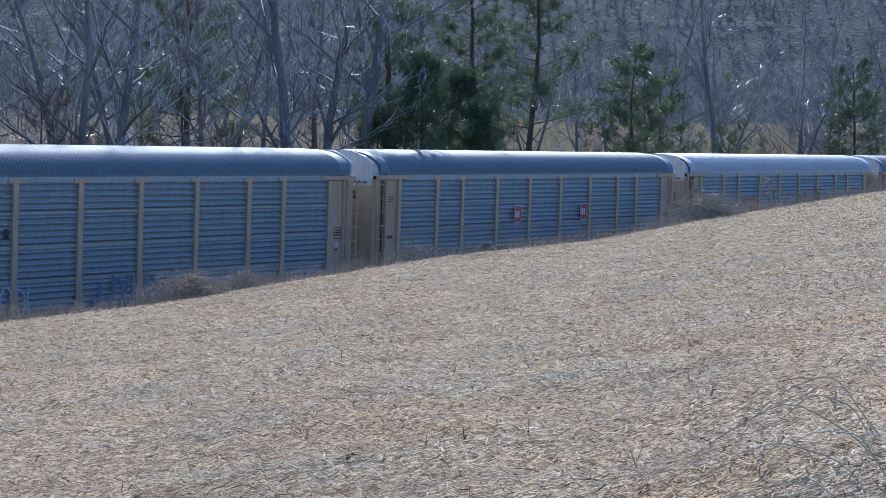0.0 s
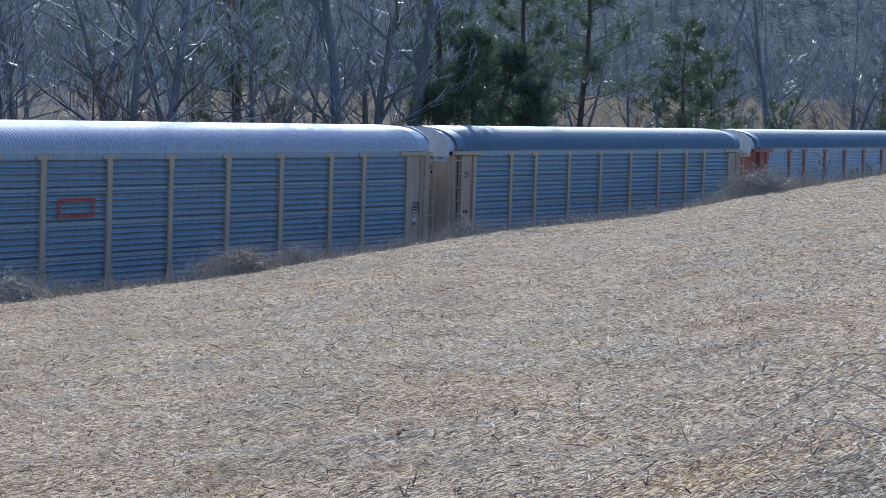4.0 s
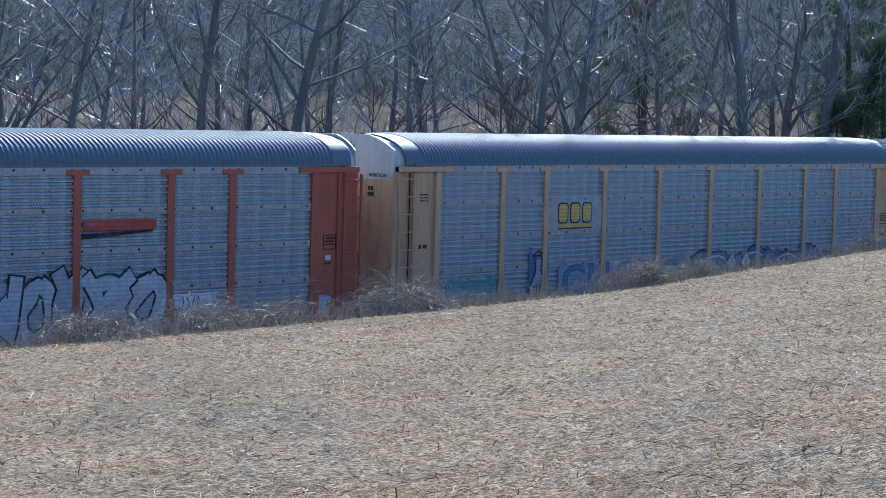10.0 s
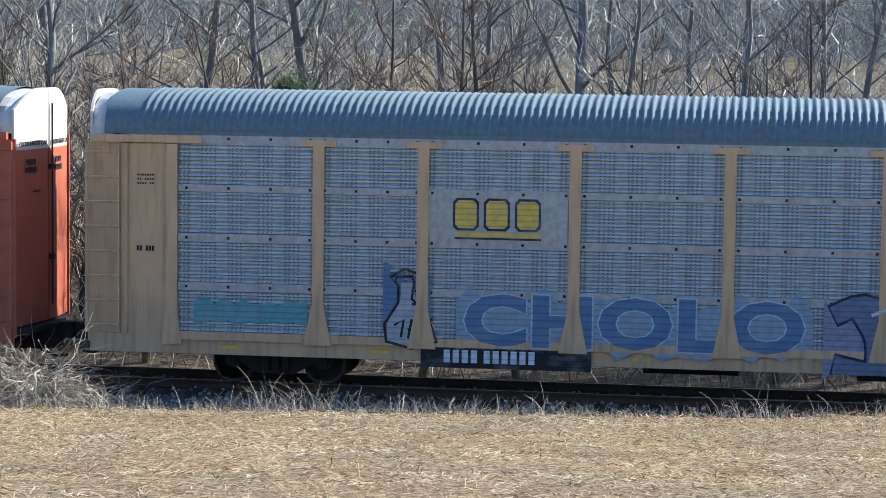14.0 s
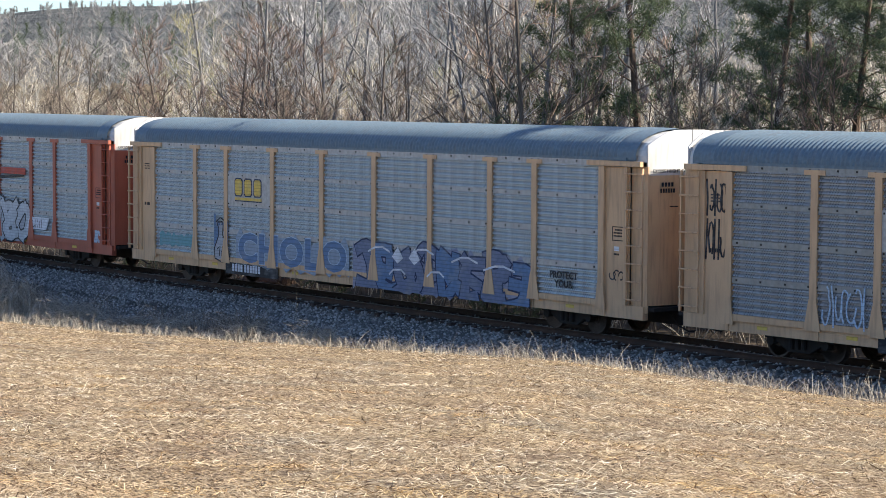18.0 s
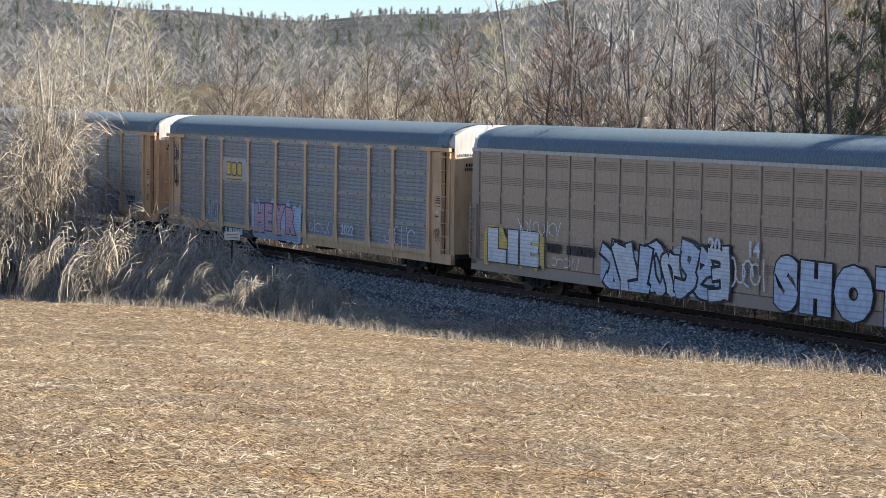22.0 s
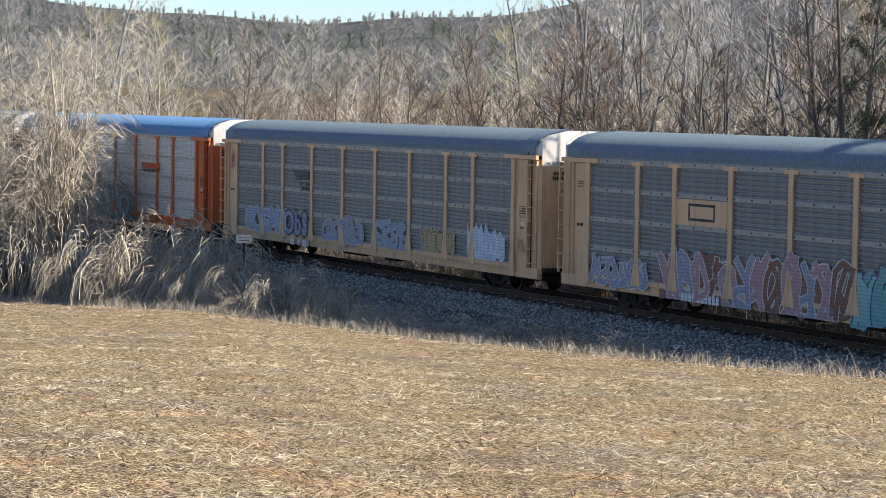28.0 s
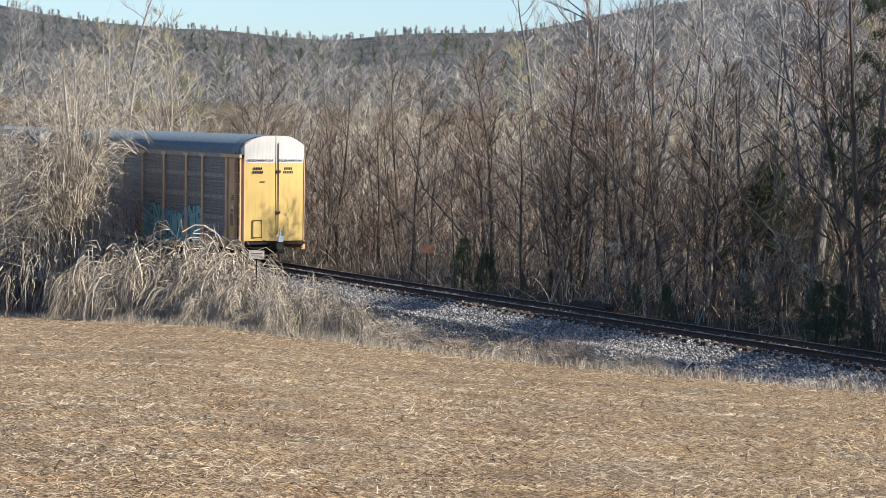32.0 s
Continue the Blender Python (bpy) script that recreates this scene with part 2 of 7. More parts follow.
NEEDLE_LIGHT = island("young_needles", [(0.058, 0.082, 0.042), (0.09, 0.115, 0.058), (0.13, 0.15, 0.08)], 0.6, 0.35, thin=0.25)
CEDAR = island("cedar_leaves", [(0.055, 0.08, 0.045), (0.085, 0.115, 0.06), (0.12, 0.15, 0.078)], 0.6, 0.35, thin=0.35)

TAN = painted("tan_paint", (0.58, 0.37, 0.21), amount=0.55)
TAN_DULL = painted("dull_tan_paint", (0.46, 0.34, 0.22), amount=0.4)
YELLOW = painted("yellow_paint", (0.56, 0.40, 0.14), (0.30, 0.18, 0.08), 0.4)
ORANGE = painted("orange_paint", (0.40, 0.105, 0.06), (0.16, 0.06, 0.03), 0.4)
ORANGE_BRIGHT = painted("bright_orange_paint", (0.48, 0.112, 0.028), (0.16, 0.065, 0.035), 0.5)
# dark brown that stands for the shade inside the brown car's slots
SLOT_SHADE = painted("slot_shade", (0.15, 0.115, 0.09), (0.08, 0.06, 0.05), 0.4)
BROWN = painted("brown_paint", (0.33, 0.25, 0.195), (0.11, 0.085, 0.065), 0.45)
WHITE = painted("white_paint", (0.56, 0.55, 0.53), (0.28, 0.22, 0.18), 0.6)
UNDER = painted("underframe_black", (0.018, 0.016, 0.015), (0.05, 0.036, 0.026), 0.5, 0.8)
BLACKPAINT = painted("black_paint", (0.02, 0.02, 0.022), (0.06, 0.05, 0.04), 0.3)
WHEEL_STEEL = mottled("wheel_steel", (0.07, 0.05, 0.04), (0.12, 0.09, 0.07), 4, 40, 0.6, 0.5)
PANEL = galvanised("panel_sheet", (0.40, 0.43, 0.435), amount=0.45)
PANEL_DULL = galvanised("dull_panel_sheet", (0.29, 0.29, 0.292), amount=0.5)
PANEL_AGED = galvanised("aged_panel_sheet", (0.215, 0.207, 0.20), amount=0.55)
PANEL_RIBBED = galvanised("ribbed_panel_sheet", (0.29, 0.335, 0.35), holes=False, amount=0.4)
PANEL_BRIGHT = galvanised("bright_panel_sheet", (0.54, 0.55, 0.55), amount=0.3)
PANEL_BROWN = galvanised("brown_panel_sheet", (0.34, 0.265, 0.21), holes=False)
BAND = galvanised("flat_band_sheet", (0.36, 0.36, 0.36), holes=False)
BAND_DULL = galvanised("dull_band_sheet", (0.25, 0.255, 0.25), holes=False)
ROOF = galvanised("roof_sheet", (0.118, 0.165, 0.20), holes=False, amount=0.25)
ROOF_BLUE = galvanised("bluish_roof_sheet", (0.10, 0.23, 0.40), holes=False, amount=0.2)
ROOF_WHITE = galvanised("pale_roof_sheet", (0.42, 0.43, 0.45), holes=False, amount=0.2)

for _m in (ROOF, ROOF_BLUE, ROOF_WHITE):
    _b = _m.node_tree.nodes["Principled BSDF"]
    _b.inputs["Roughness"].default_value, _b.inputs["Metallic"].default_value = 0.62, 0.12


def flat_paint(name, c, rough=0.6):
    """Spray paint, thin and faded in places, with the shade under each rib put in as dark bands."""
    m, n, l, b = nodes_of(name, rough, 0, 0.3)
    g = noise_fac(n, l, 7.0, 5, (1, 1, 1), 0.3, 0.75)
    fade = noise_fac(n, l, 2.2, 6, (1, 1, 1.6), 0.5, 0.8)
    col = mix_colour(n, l, g, tuple(v * 0.7 for v in c), c)
    half = n.new("ShaderNodeMath")
    half.operation, half.inputs[1].default_value = "MULTIPLY", 0.55
    l.new(fade, half.inputs[0])
    col = mix_colour(n, l, half.outputs[0], col, (0.27, 0.27, 0.27))
    # level dark bands: shade below the ribs, mixed into the paint colour
    rib_shade = n.new("ShaderNodeTexWave")
    tc = n.new("ShaderNodeTexCoord")
    rib_shade.bands_direction = "Z"
    rib_shade.inputs["Scale"].default_value = 2.9
    mr = n.new("ShaderNodeMapRange")
    mr.inputs["From Min"].default_value, mr.inputs["From Max"].default_value, mr.inputs["To Max"].default_value = 0.75, 1.0, 0.5
    l.new(tc.outputs["Object"], rib_shade.inputs["Vector"]), l.new(rib_shade.outputs["Fac"], mr.inputs[0])
    l.new(mix_colour(n, l, mr.outputs[0], col, tuple(v * 0.35 for v in c)), b.inputs["Base Color"])
    return m


SPRAY = {k: flat_paint("spray_" + k, v) for k, v in dict(
    blue=(0.12, 0.205, 0.35), navy=(0.015, 0.03, 0.09), pale_blue=(0.45, 0.58, 0.72), white=(0.72, 0.74, 0.78), black=(0.015, 0.015, 0.02),
    pink=(0.62, 0.36, 0.41), teal=(0.15, 0.35, 0.38), yellow=(0.75, 0.52, 0.10), green=(0.16, 0.30, 0.10), red=(0.5, 0.08, 0.05),
    lilac=(0.28, 0.29, 0.38), dusk=(0.16, 0.19, 0.29), haze_blue=(0.29, 0.36, 0.44), ash=(0.56, 0.585, 0.61), rose=(0.42, 0.25, 0.27), sea_green=(0.24, 0.46, 0.45), mustard=(0.42, 0.34, 0.17), violet=(0.10, 0.06, 0.20), ice=(0.58, 0.66, 0.80), sea=(0.30, 0.52, 0.62), zinc=(0.42, 0.44, 0.47), sign=(0.80, 0.74, 0.62), brown=(0.22, 0.10, 0.07)).items()}


# ---- building helpers ----
class Shape:
    """Collects boxes, tubes and sheets for one mesh."""

    def __init__(self):
        self.v, self.f = [], []

    def add(self, verts, faces):
        o = len(self.v)
        self.v += [tuple(p) for p in verts]
        self.f += [tuple(i + o for i in q) for q in faces]
        return self

    def box(self, x0, x1, y0, y1, z0, z1):
        v = [(x, y, z) for z in (z0, z1) for y in (y0, y1) for x in (x0, x1)]
        return self.add(v, [(0, 2, 3, 1), (4, 5, 7, 6), (0, 1, 5, 4), (2, 6, 7, 3), (0, 4, 6, 2), (1, 3, 7, 5)])

    def prism(self, outline, y0, y1):
        """An outline in (x, z), from y0 to y1."""
        k = len(outline)
        v = [(x, y0, z) for x, z in outline] + [(x, y1, z) for x, z in outline]
        return self.add(v, [tuple(range(k)), tuple(range(2 * k - 1, k - 1, -1))] + [(i, i + k, (i + 1) % k + k, (i + 1) % k) for i in range(k)])

    def tube(self, pts, radii, sides=5, cap=False):
        rings = []
        for i, p in enumerate(pts):
            a = Vector(pts[min(i + 1, len(pts) - 1)]) - Vector(pts[max(i - 1, 0)])
            a = a.normalized() if a.length > 1e-9 else Vector((0, 0, 1))
            u = a.orthogonal().normalized()
            w = a.cross(u)
            rings.append([Vector(p) + radii[i] * (math.cos(t) * u + math.sin(t) * w) for t in (2 * math.pi * j / sides for j in range(sides))])
        v = [q for ring in rings for q in ring]
        f = [(i * sides + j, i * sides + (j + 1) % sides, (i + 1) * sides + (j + 1) % sides, (i + 1) * sides + j)
             for i in range(len(pts) - 1) for j in range(sides)]
        if cap:
            f += [tuple(range(sides - 1, -1, -1)), tuple((len(pts) - 1) * sides + j for j in range(sides))]
        return self.add(v, f)

    def mesh(self, name, mat, smooth=False):
        me = bpy.data.meshes.new(name)
        me.from_pydata(self.v, [], self.f)
        me.materials.append(mat)
        if smooth:
            me.polygons.foreach_set("use_smooth", [True] * len(me.polygons))
        me.update()
        return me


def part(name, shape, mat, parent, label="", smooth=False):
    me = shape if isinstance(shape, bpy.types.Mesh) else shape.mesh(name, mat, smooth)
    ob = new(name, me)
    ob.parent = parent
    if label:
        tagged(ob, label)
    return ob


def np_mesh(name, verts, faces, mat, smooth=False):
    """A mesh from arrays: faces all have the same number of corners."""
    me = bpy.data.meshes.new(name)
    nf, k = faces.shape
    me.vertices.add(len(verts)), me.loops.add(nf * k), me.polygons.add(nf)
    me.vertices.foreach_set("co", np.asarray(verts, np.float32).ravel())
    me.loops.foreach_set("vertex_index", np.asarray(faces, np.int32).ravel())
    me.polygons.foreach_set("loop_start", np.arange(0, nf * k, k, dtype=np.int32))
    me.polygons.foreach_set("loop_total", np.full(nf, k, np.int32))
    if smooth:
        me.polygons.foreach_set("use_smooth", np.ones(nf, bool))
    me.materials.append(mat)
    me.update(calc_edges=True)
    return me


# ---- the line of the track ----
# curvature (per km) along the track, s growing to the right as seen from the hillside
BEND_S = np.arange(-140, 221, 20.0)
BEND = np.array([-0.7, -0.7, -0.7, 0.6, 0.5, 1.2, 1.6, 2.9, 1.6, 1.5, 0.65, 0.0, -0.4, -0.4, -0.4, -0.4, -0.4, -0.4, -0.4])
TS = np.arange(-420, 421, 1.0)
_th = np.cumsum(np.interp(TS, BEND_S, BEND, 0, 0)) / 1000
_th -= _th[420]
TX, TY = np.cumsum(np.cos(_th)), np.cumsum(np.sin(_th))
TX, TY = TX - TX[420], TY - TY[420] + 43.72


def track(s, lat=0.0, h=0.0):
    """A place beside the track: s along it, lat across it (the hillside is negative), h over the rail."""
    a = np.interp(s, TS, _th)
    z = 0.097 * (np.clip(s, -150, 150) / 100.0) ** 2
    return np.interp(s, TS, TX) - lat * np.sin(a), np.interp(s, TS, TY) + lat * np.cos(a), z + h


def off_track(x, y):
    """s and lat of places in the plan."""
    x, y = np.atleast_1d(x).astype(float), np.atleast_1d(y).astype(float)
    s, lat = np.empty_like(x), np.empty_like(x)
    for i in range(0, len(x), 8000):
        d = (x[i:i + 8000, None] - TX[::3]) ** 2 + (y[i:i + 8000, None] - TY[::3]) ** 2
        k = np.argmin(d, 1) * 3
        a = _th[k]
        dx, dy = x[i:i + 8000] - TX[k], y[i:i + 8000] - TY[k]
        s[i:i + 8000] = TS[k] + dx * np.cos(a) + dy * np.sin(a)
        lat[i:i + 8000] = -dx * np.sin(a) + dy * np.cos(a)
    return s, lat


# the brow where the mown field breaks off to the railway: its distance and height beside the track
BROW_S = [-420, -106, -76, -59, -46, -38, -27, -13, 0, 5, 13, 22, 33, 44, 50, 59, 71, 82, 92, 106, 150, 420]
BROW_D = [9, 9, 8, 7.4, 7, 7, 7, 7, 7, 7, 7, 7, 7, 7, 7, 7, 7, 7, 7, 7, 7, 7]
BROW_H = [-3.6, -3.6, -1.6, -1.0, -0.35, 0.12, 0.2, 0.25, 0.55, 0.85, 1.2, 1.35, 1.45, 1.65, 1.95, 2.36, 2.56, 3.1, 3.5, 4.05, 4.6, 4.6]
_bs = np.arange(-400, 401, 2.0)
_bx, _by, _bz = track(_bs, -np.interp(_bs, BROW_S, BROW_D), np.interp(_bs, BROW_S, BROW_H))
_baz = np.arctan2(_bx, _by)                     # clockwise from +y, growing with s
FOOT = EYE[2] - 1.65


def ripple(x, y, k):
    return np.sin(x * 1.3 * k + 1.7 * np.sin(y * 0.9 * k)) * np.sin(y * 1.1 * k + 1.3 * np.sin(x * 0.7 * k))


def ground_z(x, y):
    """The height of the ground and its zone: 0 field, 1 verge, 2 wood, 3 pasture, 4 hill."""
    x, y = np.atleast_1d(x).astype(float), np.atleast_1d(y).astype(float)
    s, lat = off_track(x, y)
    r, az = np.hypot(x, y), np.arctan2(x, y)
    rb = np.interp(az, _baz, np.hypot(_bx, _by))
    zb = np.interp(az, _baz, _bz)
    brow = np.interp(s, BROW_S, BROW_D)
    rail = track(s)[2]
    field = FOOT + (zb - FOOT) * np.clip(r / rb, 0, 1) + 0.05 * ripple(x, y, 0.8) * np.clip((rb - r) / 6, 0, 1)
    edge = rail + np.interp(s, BROW_S, BROW_H)
    ditch = np.minimum(rail - 0.75, edge - 0.35)
    k = np.clip((lat + brow) / 1.9, 0, 1)
    verge = edge + (ditch - edge) * k * k * (3 - 2 * k)
    verge = np.where(lat > -3.9, ditch + (rail - 0.62 - ditch) * np.clip((lat + 3.9) / 0.9, 0, 1), verge)
    wood = rail + np.interp(lat, [3, 4.2, 6, 12, 45, 80], [-0.62, -0.9, -0.7, -0.4, 0.2, 1.0])
    deg = -np.degrees(az)
    top = np.interp(deg, [-75, -66, -60, -50, -30, 10, 40, 50, 55, 59, 63, 70], [62, 60, 54, 60, 62, 60, 54, 48, 39, 34, 34, 46]) \
        + 1.2 * np.sin(deg * 0.43) + 0.7 * np.sin(deg * 1.13)
    hill = np.interp(r, [0, 420, 700], [0, 0, 1])
    hill = hill * hill * (3 - 2 * hill)
    far = 1.0 + np.interp(r, [95, 240, 420], [0, 5.5, 10]) + hill * (top - 11)
    zone = np.where(lat < -brow + 0.4, 0, np.where(lat < 3.4, np.where((lat > -6.1 + 0.35 * np.sin(s * 0.7) + np.interp(s, [-78, -62], [2.6, 0])) & (s < 40), 5, 1), 2))
    z = np.where(lat < -brow, field, np.where(lat < 3, verge, wood))
    blend = np.clip((lat - 45) / 40, 0, 1)
    z = np.where(lat > 45, wood * (1 - blend) + far * blend, z)
    zone = np.where(lat > 45, 3, zone)
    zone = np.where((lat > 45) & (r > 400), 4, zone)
    return z, zone


def field_z(x, y):
    r, az = np.hypot(x, y), np.arctan2(x, y)
    rb, zb = np.interp(az, _baz, np.hypot(_bx, _by)), np.interp(az, _baz, _bz)
    return FOOT + (zb - FOOT) * np.clip(r / rb, 0, 1) + 0.05 * ripple(x, y, 0.8) * np.clip((rb - r) / 6, 0, 1)


def ground_at(x, y):
    return float(ground_z(x, y)[0][0])


# ---- ground ----
def build_ground():
    az = np.concatenate([np.arange(-180, -76, 4.0), np.arange(-76, 76.01, 0.45), np.arange(80, 180, 4.0)])
    rr = np.concatenate([[0.0, 2, 5, 8, 11, 13], np.arange(14.5, 30, 0.8), np.arange(30, 64, 0.4), np.arange(64, 130, 1.2), np.geomspace(132, 4500, 44)])
    A, Rr = np.meshgrid(np.radians(az), rr)
    x, y = (Rr * np.sin(A)).ravel(), (Rr * np.cos(A)).ravel()
    z, zone = ground_z(x, y)
    n = len(az)
    i, j = np.meshgrid(np.arange(len(rr) - 1), np.arange(n), indexing="ij")
    a, b = (i * n + j).ravel(), (i * n + (j + 1) % n).ravel()
    faces = np.stack([a, b, b + n, a + n], 1)
    me = np_mesh("ground", np.stack([x, y, z], 1), faces[:, ::-1], FIELD, True)
    for m in (VERGE, LITTER, PASTURE, HILLSIDE_HAZE, GRAVEL):
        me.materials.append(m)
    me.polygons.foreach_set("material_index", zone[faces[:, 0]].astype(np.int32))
    ob = new("ground", me)
    tagged(ob, "sloping field, railway verge, woodland floor and far wooded hills", "ground", kind="structure")
    return ob


ground = build_ground()


# ---- railway ----
def build_ballast():
    s = np.arange(-260, 261, 1.0)
    prof = [(-5.3, -1.95), (-3.1, -0.78), (-1.55, -0.36), (-1.12, -0.19), (1.12, -0.19), (1.55, -0.36), (3.1, -0.78), (3.6, -1.0)]
    v = np.concatenate([np.stack(track(s, l, h), 1) for l, h in prof])
    n = len(s)
    i, j = np.meshgrid(np.arange(len(prof) - 1), np.arange(n - 1), indexing="ij")
    a = (i * n + j).ravel()
    bed = new("ballast", np_mesh("ballast", v, np.stack([a, a + 1, a + n + 1, a + n], 1), GRAVEL, True))
    tagged(bed, "grey crushed-stone ballast bed under the railway track", "ballast", kind="structure")
    # loose stones on the shoulder and between the ties
    rng = np.random.default_rng(5)
    n = 105000
    s = rng.uniform(-95, 12, n)
    lat = np.where(rng.random(n) < 0.86, rng.uniform(-6.5, -1.2, n), rng.uniform(-1.2, 2.4, n))
    h = np.interp(lat, [-5.3, -3.1, -1.55, -1.12, 1.12, 1.55, 2.4], [-1.95, -0.78, -0.36, -0.19, -0.19, -0.36, -0.58])
    c = np.stack(track(s, lat, h), 1)
    floor_ = ground_z(c[:, 0], c[:, 1])[0]
    keep = (c[:, 2] > floor_ - 0.03) | (lat > -6.2 + 0.35 * np.sin(s * 0.7) + np.interp(s, [-78, -62], [2.6, 0]))
    c[:, 2] = np.maximum(c[:, 2], floor_) + rng.uniform(-0.01, 0.03, n)
    c = c[keep]
    n = len(c)
    size = rng.uniform(0.026, 0.06, n)
    base = np.array([(1, 0, 0), (0, 1, 0), (-1, 0, 0), (0, -1, 0), (0, 0, 0.8), (0, 0, -0.8)], float)
    ang = rng.uniform(0, 6.28, n)
    p = base[None] * (size[:, None] * rng.uniform(0.6, 1.3, (n, 6)))[:, :, None]
    ca, sa = np.cos(ang)[:, None], np.sin(ang)[:, None]
    tilt = rng.uniform(-0.7, 0.7, (n, 1))
    x, y, z = p[..., 0], p[..., 1], p[..., 2]
    y, z = y * np.cos(tilt) - z * np.sin(tilt), y * np.sin(tilt) + z * np.cos(tilt)
    p = np.stack([x * ca - y * sa, x * sa + y * ca, z], 2) + c[:, None]
    f = np.array([(0, 1, 4), (1, 2, 4), (2, 3, 4), (3, 0, 4), (1, 0, 5), (2, 1, 5), (3, 2, 5), (0, 3, 5)])
    f = (f[None] + 6 * np.arange(n)[:, None, None]).reshape(-1, 3)
    st = new("ballast_stones", np_mesh("ballast_stones", p.reshape(-1, 3), f, STONE))
    tagged(st, "loose grey ballast stones beside the rails", "ballast stones", kind="stuff")


def build_track():
    rail_track = new("railway_track")
    tagged(rail_track, "single railway track of rusty rails on dark wooden ties", "railway track", kind="structure")
    s = np.concatenate([np.arange(-260, -100, 4.0), np.arange(-100, 80, 1.0), np.arange(80, 261, 4.0)])
    for side in (-1, 1):
        for name, mat, prof in (("rail", RAIL_STEEL, [(-0.07, -0.172), (-0.07, -0.155), (-0.012, -0.135), (-0.012, -0.045), (-0.036, -0.035), (-0.036, -0.006),
                                                      (0.036, -0.006), (0.036, -0.035), (0.012, -0.045), (0.012, -0.135), (0.07, -0.155), (0.07, -0.172)]),
                                ("rail_head", RAIL_HEAD, [(-0.030, -0.007), (-0.026, 0.0), (0.026, 0.0), (0.030, -0.007)])):
            n, k = len(s), len(prof)
            v = np.concatenate([np.stack(track(s, side * 0.755 + l, h), 1) for l, h in prof])
            i, j = np.meshgrid(np.arange(k), np.arange(n - 1), indexing="ij")
            a, b = (i * n + j).ravel(), ((i + 1) % k * n + j).ravel()
            ob = new(name, np_mesh(name, v, np.stack([a, a + 1, b + 1, b], 1), mat))
            ob.parent = rail_track
            if name == "rail_head":
                tagged(ob, "worn bright running surface of the rail")
    # ties: the ones near the hillside one by one, the rest joined
    me = Shape().add(*tie_shape()).mesh("tie", TIE_WOOD)
    rest = Shape()
    rng = random.Random(3)
    for i in range(-480, 481):
        s0 = i * 0.52
        x, y, z = (float(q) for q in track(s0, rng.uniform(-0.06, 0.06)))
        a = float(np.interp(s0, TS, _th)) + rng.uniform(-0.012, 0.012)
        m = Matrix.Translation((x, y, z + rng.uniform(-0.008, 0.008))) @ Matrix.Rotation(a, 4, "Z")
        if -92 < s0 < 60:
            ob = new("tie", me)
            ob.parent, ob.matrix_basis = rail_track, m
        else:
            v, f = tie_shape()
            rest.add([m @ Vector(p) for p in v], f)
    ob = part("far_ties", rest, TIE_WOOD, rail_track)
    tagged(ob, "weathered wooden ties further along the line", kind="stuff")


def tie_shape():
    v, f = [], []
    for x, z in ((-0.115, -0.36), (-0.115, -0.185), (-0.105, -0.172), (0.105, -0.172), (0.115, -0.185), (0.115, -0.36)):
        v += [(x, -1.32, z), (x, 1.32, z)]
    f = [(2 * i, 2 * i + 1, (2 * i + 3) % 12, (2 * i + 2) % 12) for i in range(6)] + [tuple(range(0, 12, 2))[::-1], tuple(range(1, 12, 2))]
    return v, f


build_ballast()


# ---- the train ----
PITCH = 28.6
END, DOOR, DOOR_X = 13.55, 11.81, 13.56
POSTS = (-9.10, -7.11, -4.266, -1.422, 1.422, 4.266, 7.11, 9.10)
SIDE, SILL, EAVE = 1.55, 0.98, 4.74
TIERS = ((1.06, 1.82), (2.0, 2.76), (2.94, 3.72), (3.86, 4.66))
_cache = {}


def cached(key, make):
    if key not in _cache:
        _cache[key] = make()
    return _cache[key]


def panel_mesh(w, h, mat, ridges=6, wavy=False):
    """A sheet with rolled horizontal ridges, hung from its top edge; x from 0 to w."""
    def make():
        sh = Shape()
        zs, ys = [], []
        for i in range(ridges):
            z0 = h * i / ridges
            d = h / ridges
            for t, y in ((0.0, 0.025), (0.16, 0.02), (0.36, -0.035), (0.5, -0.056), (0.64, -0.045), (0.84, 0.01)) if wavy else ((0.0, 0.0), (0.24, 0.0), (0.26, 0.04), (0.36, 0.04), (0.38, -0.058), (0.62, -0.046), (0.94, 0.0)):
                zs.append(z0 + t * d), ys.append(y)
        zs.append(h), ys.append(0.0)
        k = len(zs)
        v = [(x, y, z) for x in (0.0, w) for y, z in zip(ys, zs)]
        sh.add(v, [(i, i + k, i + k + 1, i + 1) for i in range(k - 1)])
        v = [(x, 0.05, z) for x in (0.0, w) for z in (0.0, h)]
        sh.add(v, [(0, 1, 3, 2)])
        return sh.mesh("panel", mat)
    return cached(("panel", w, h, mat.name), make)


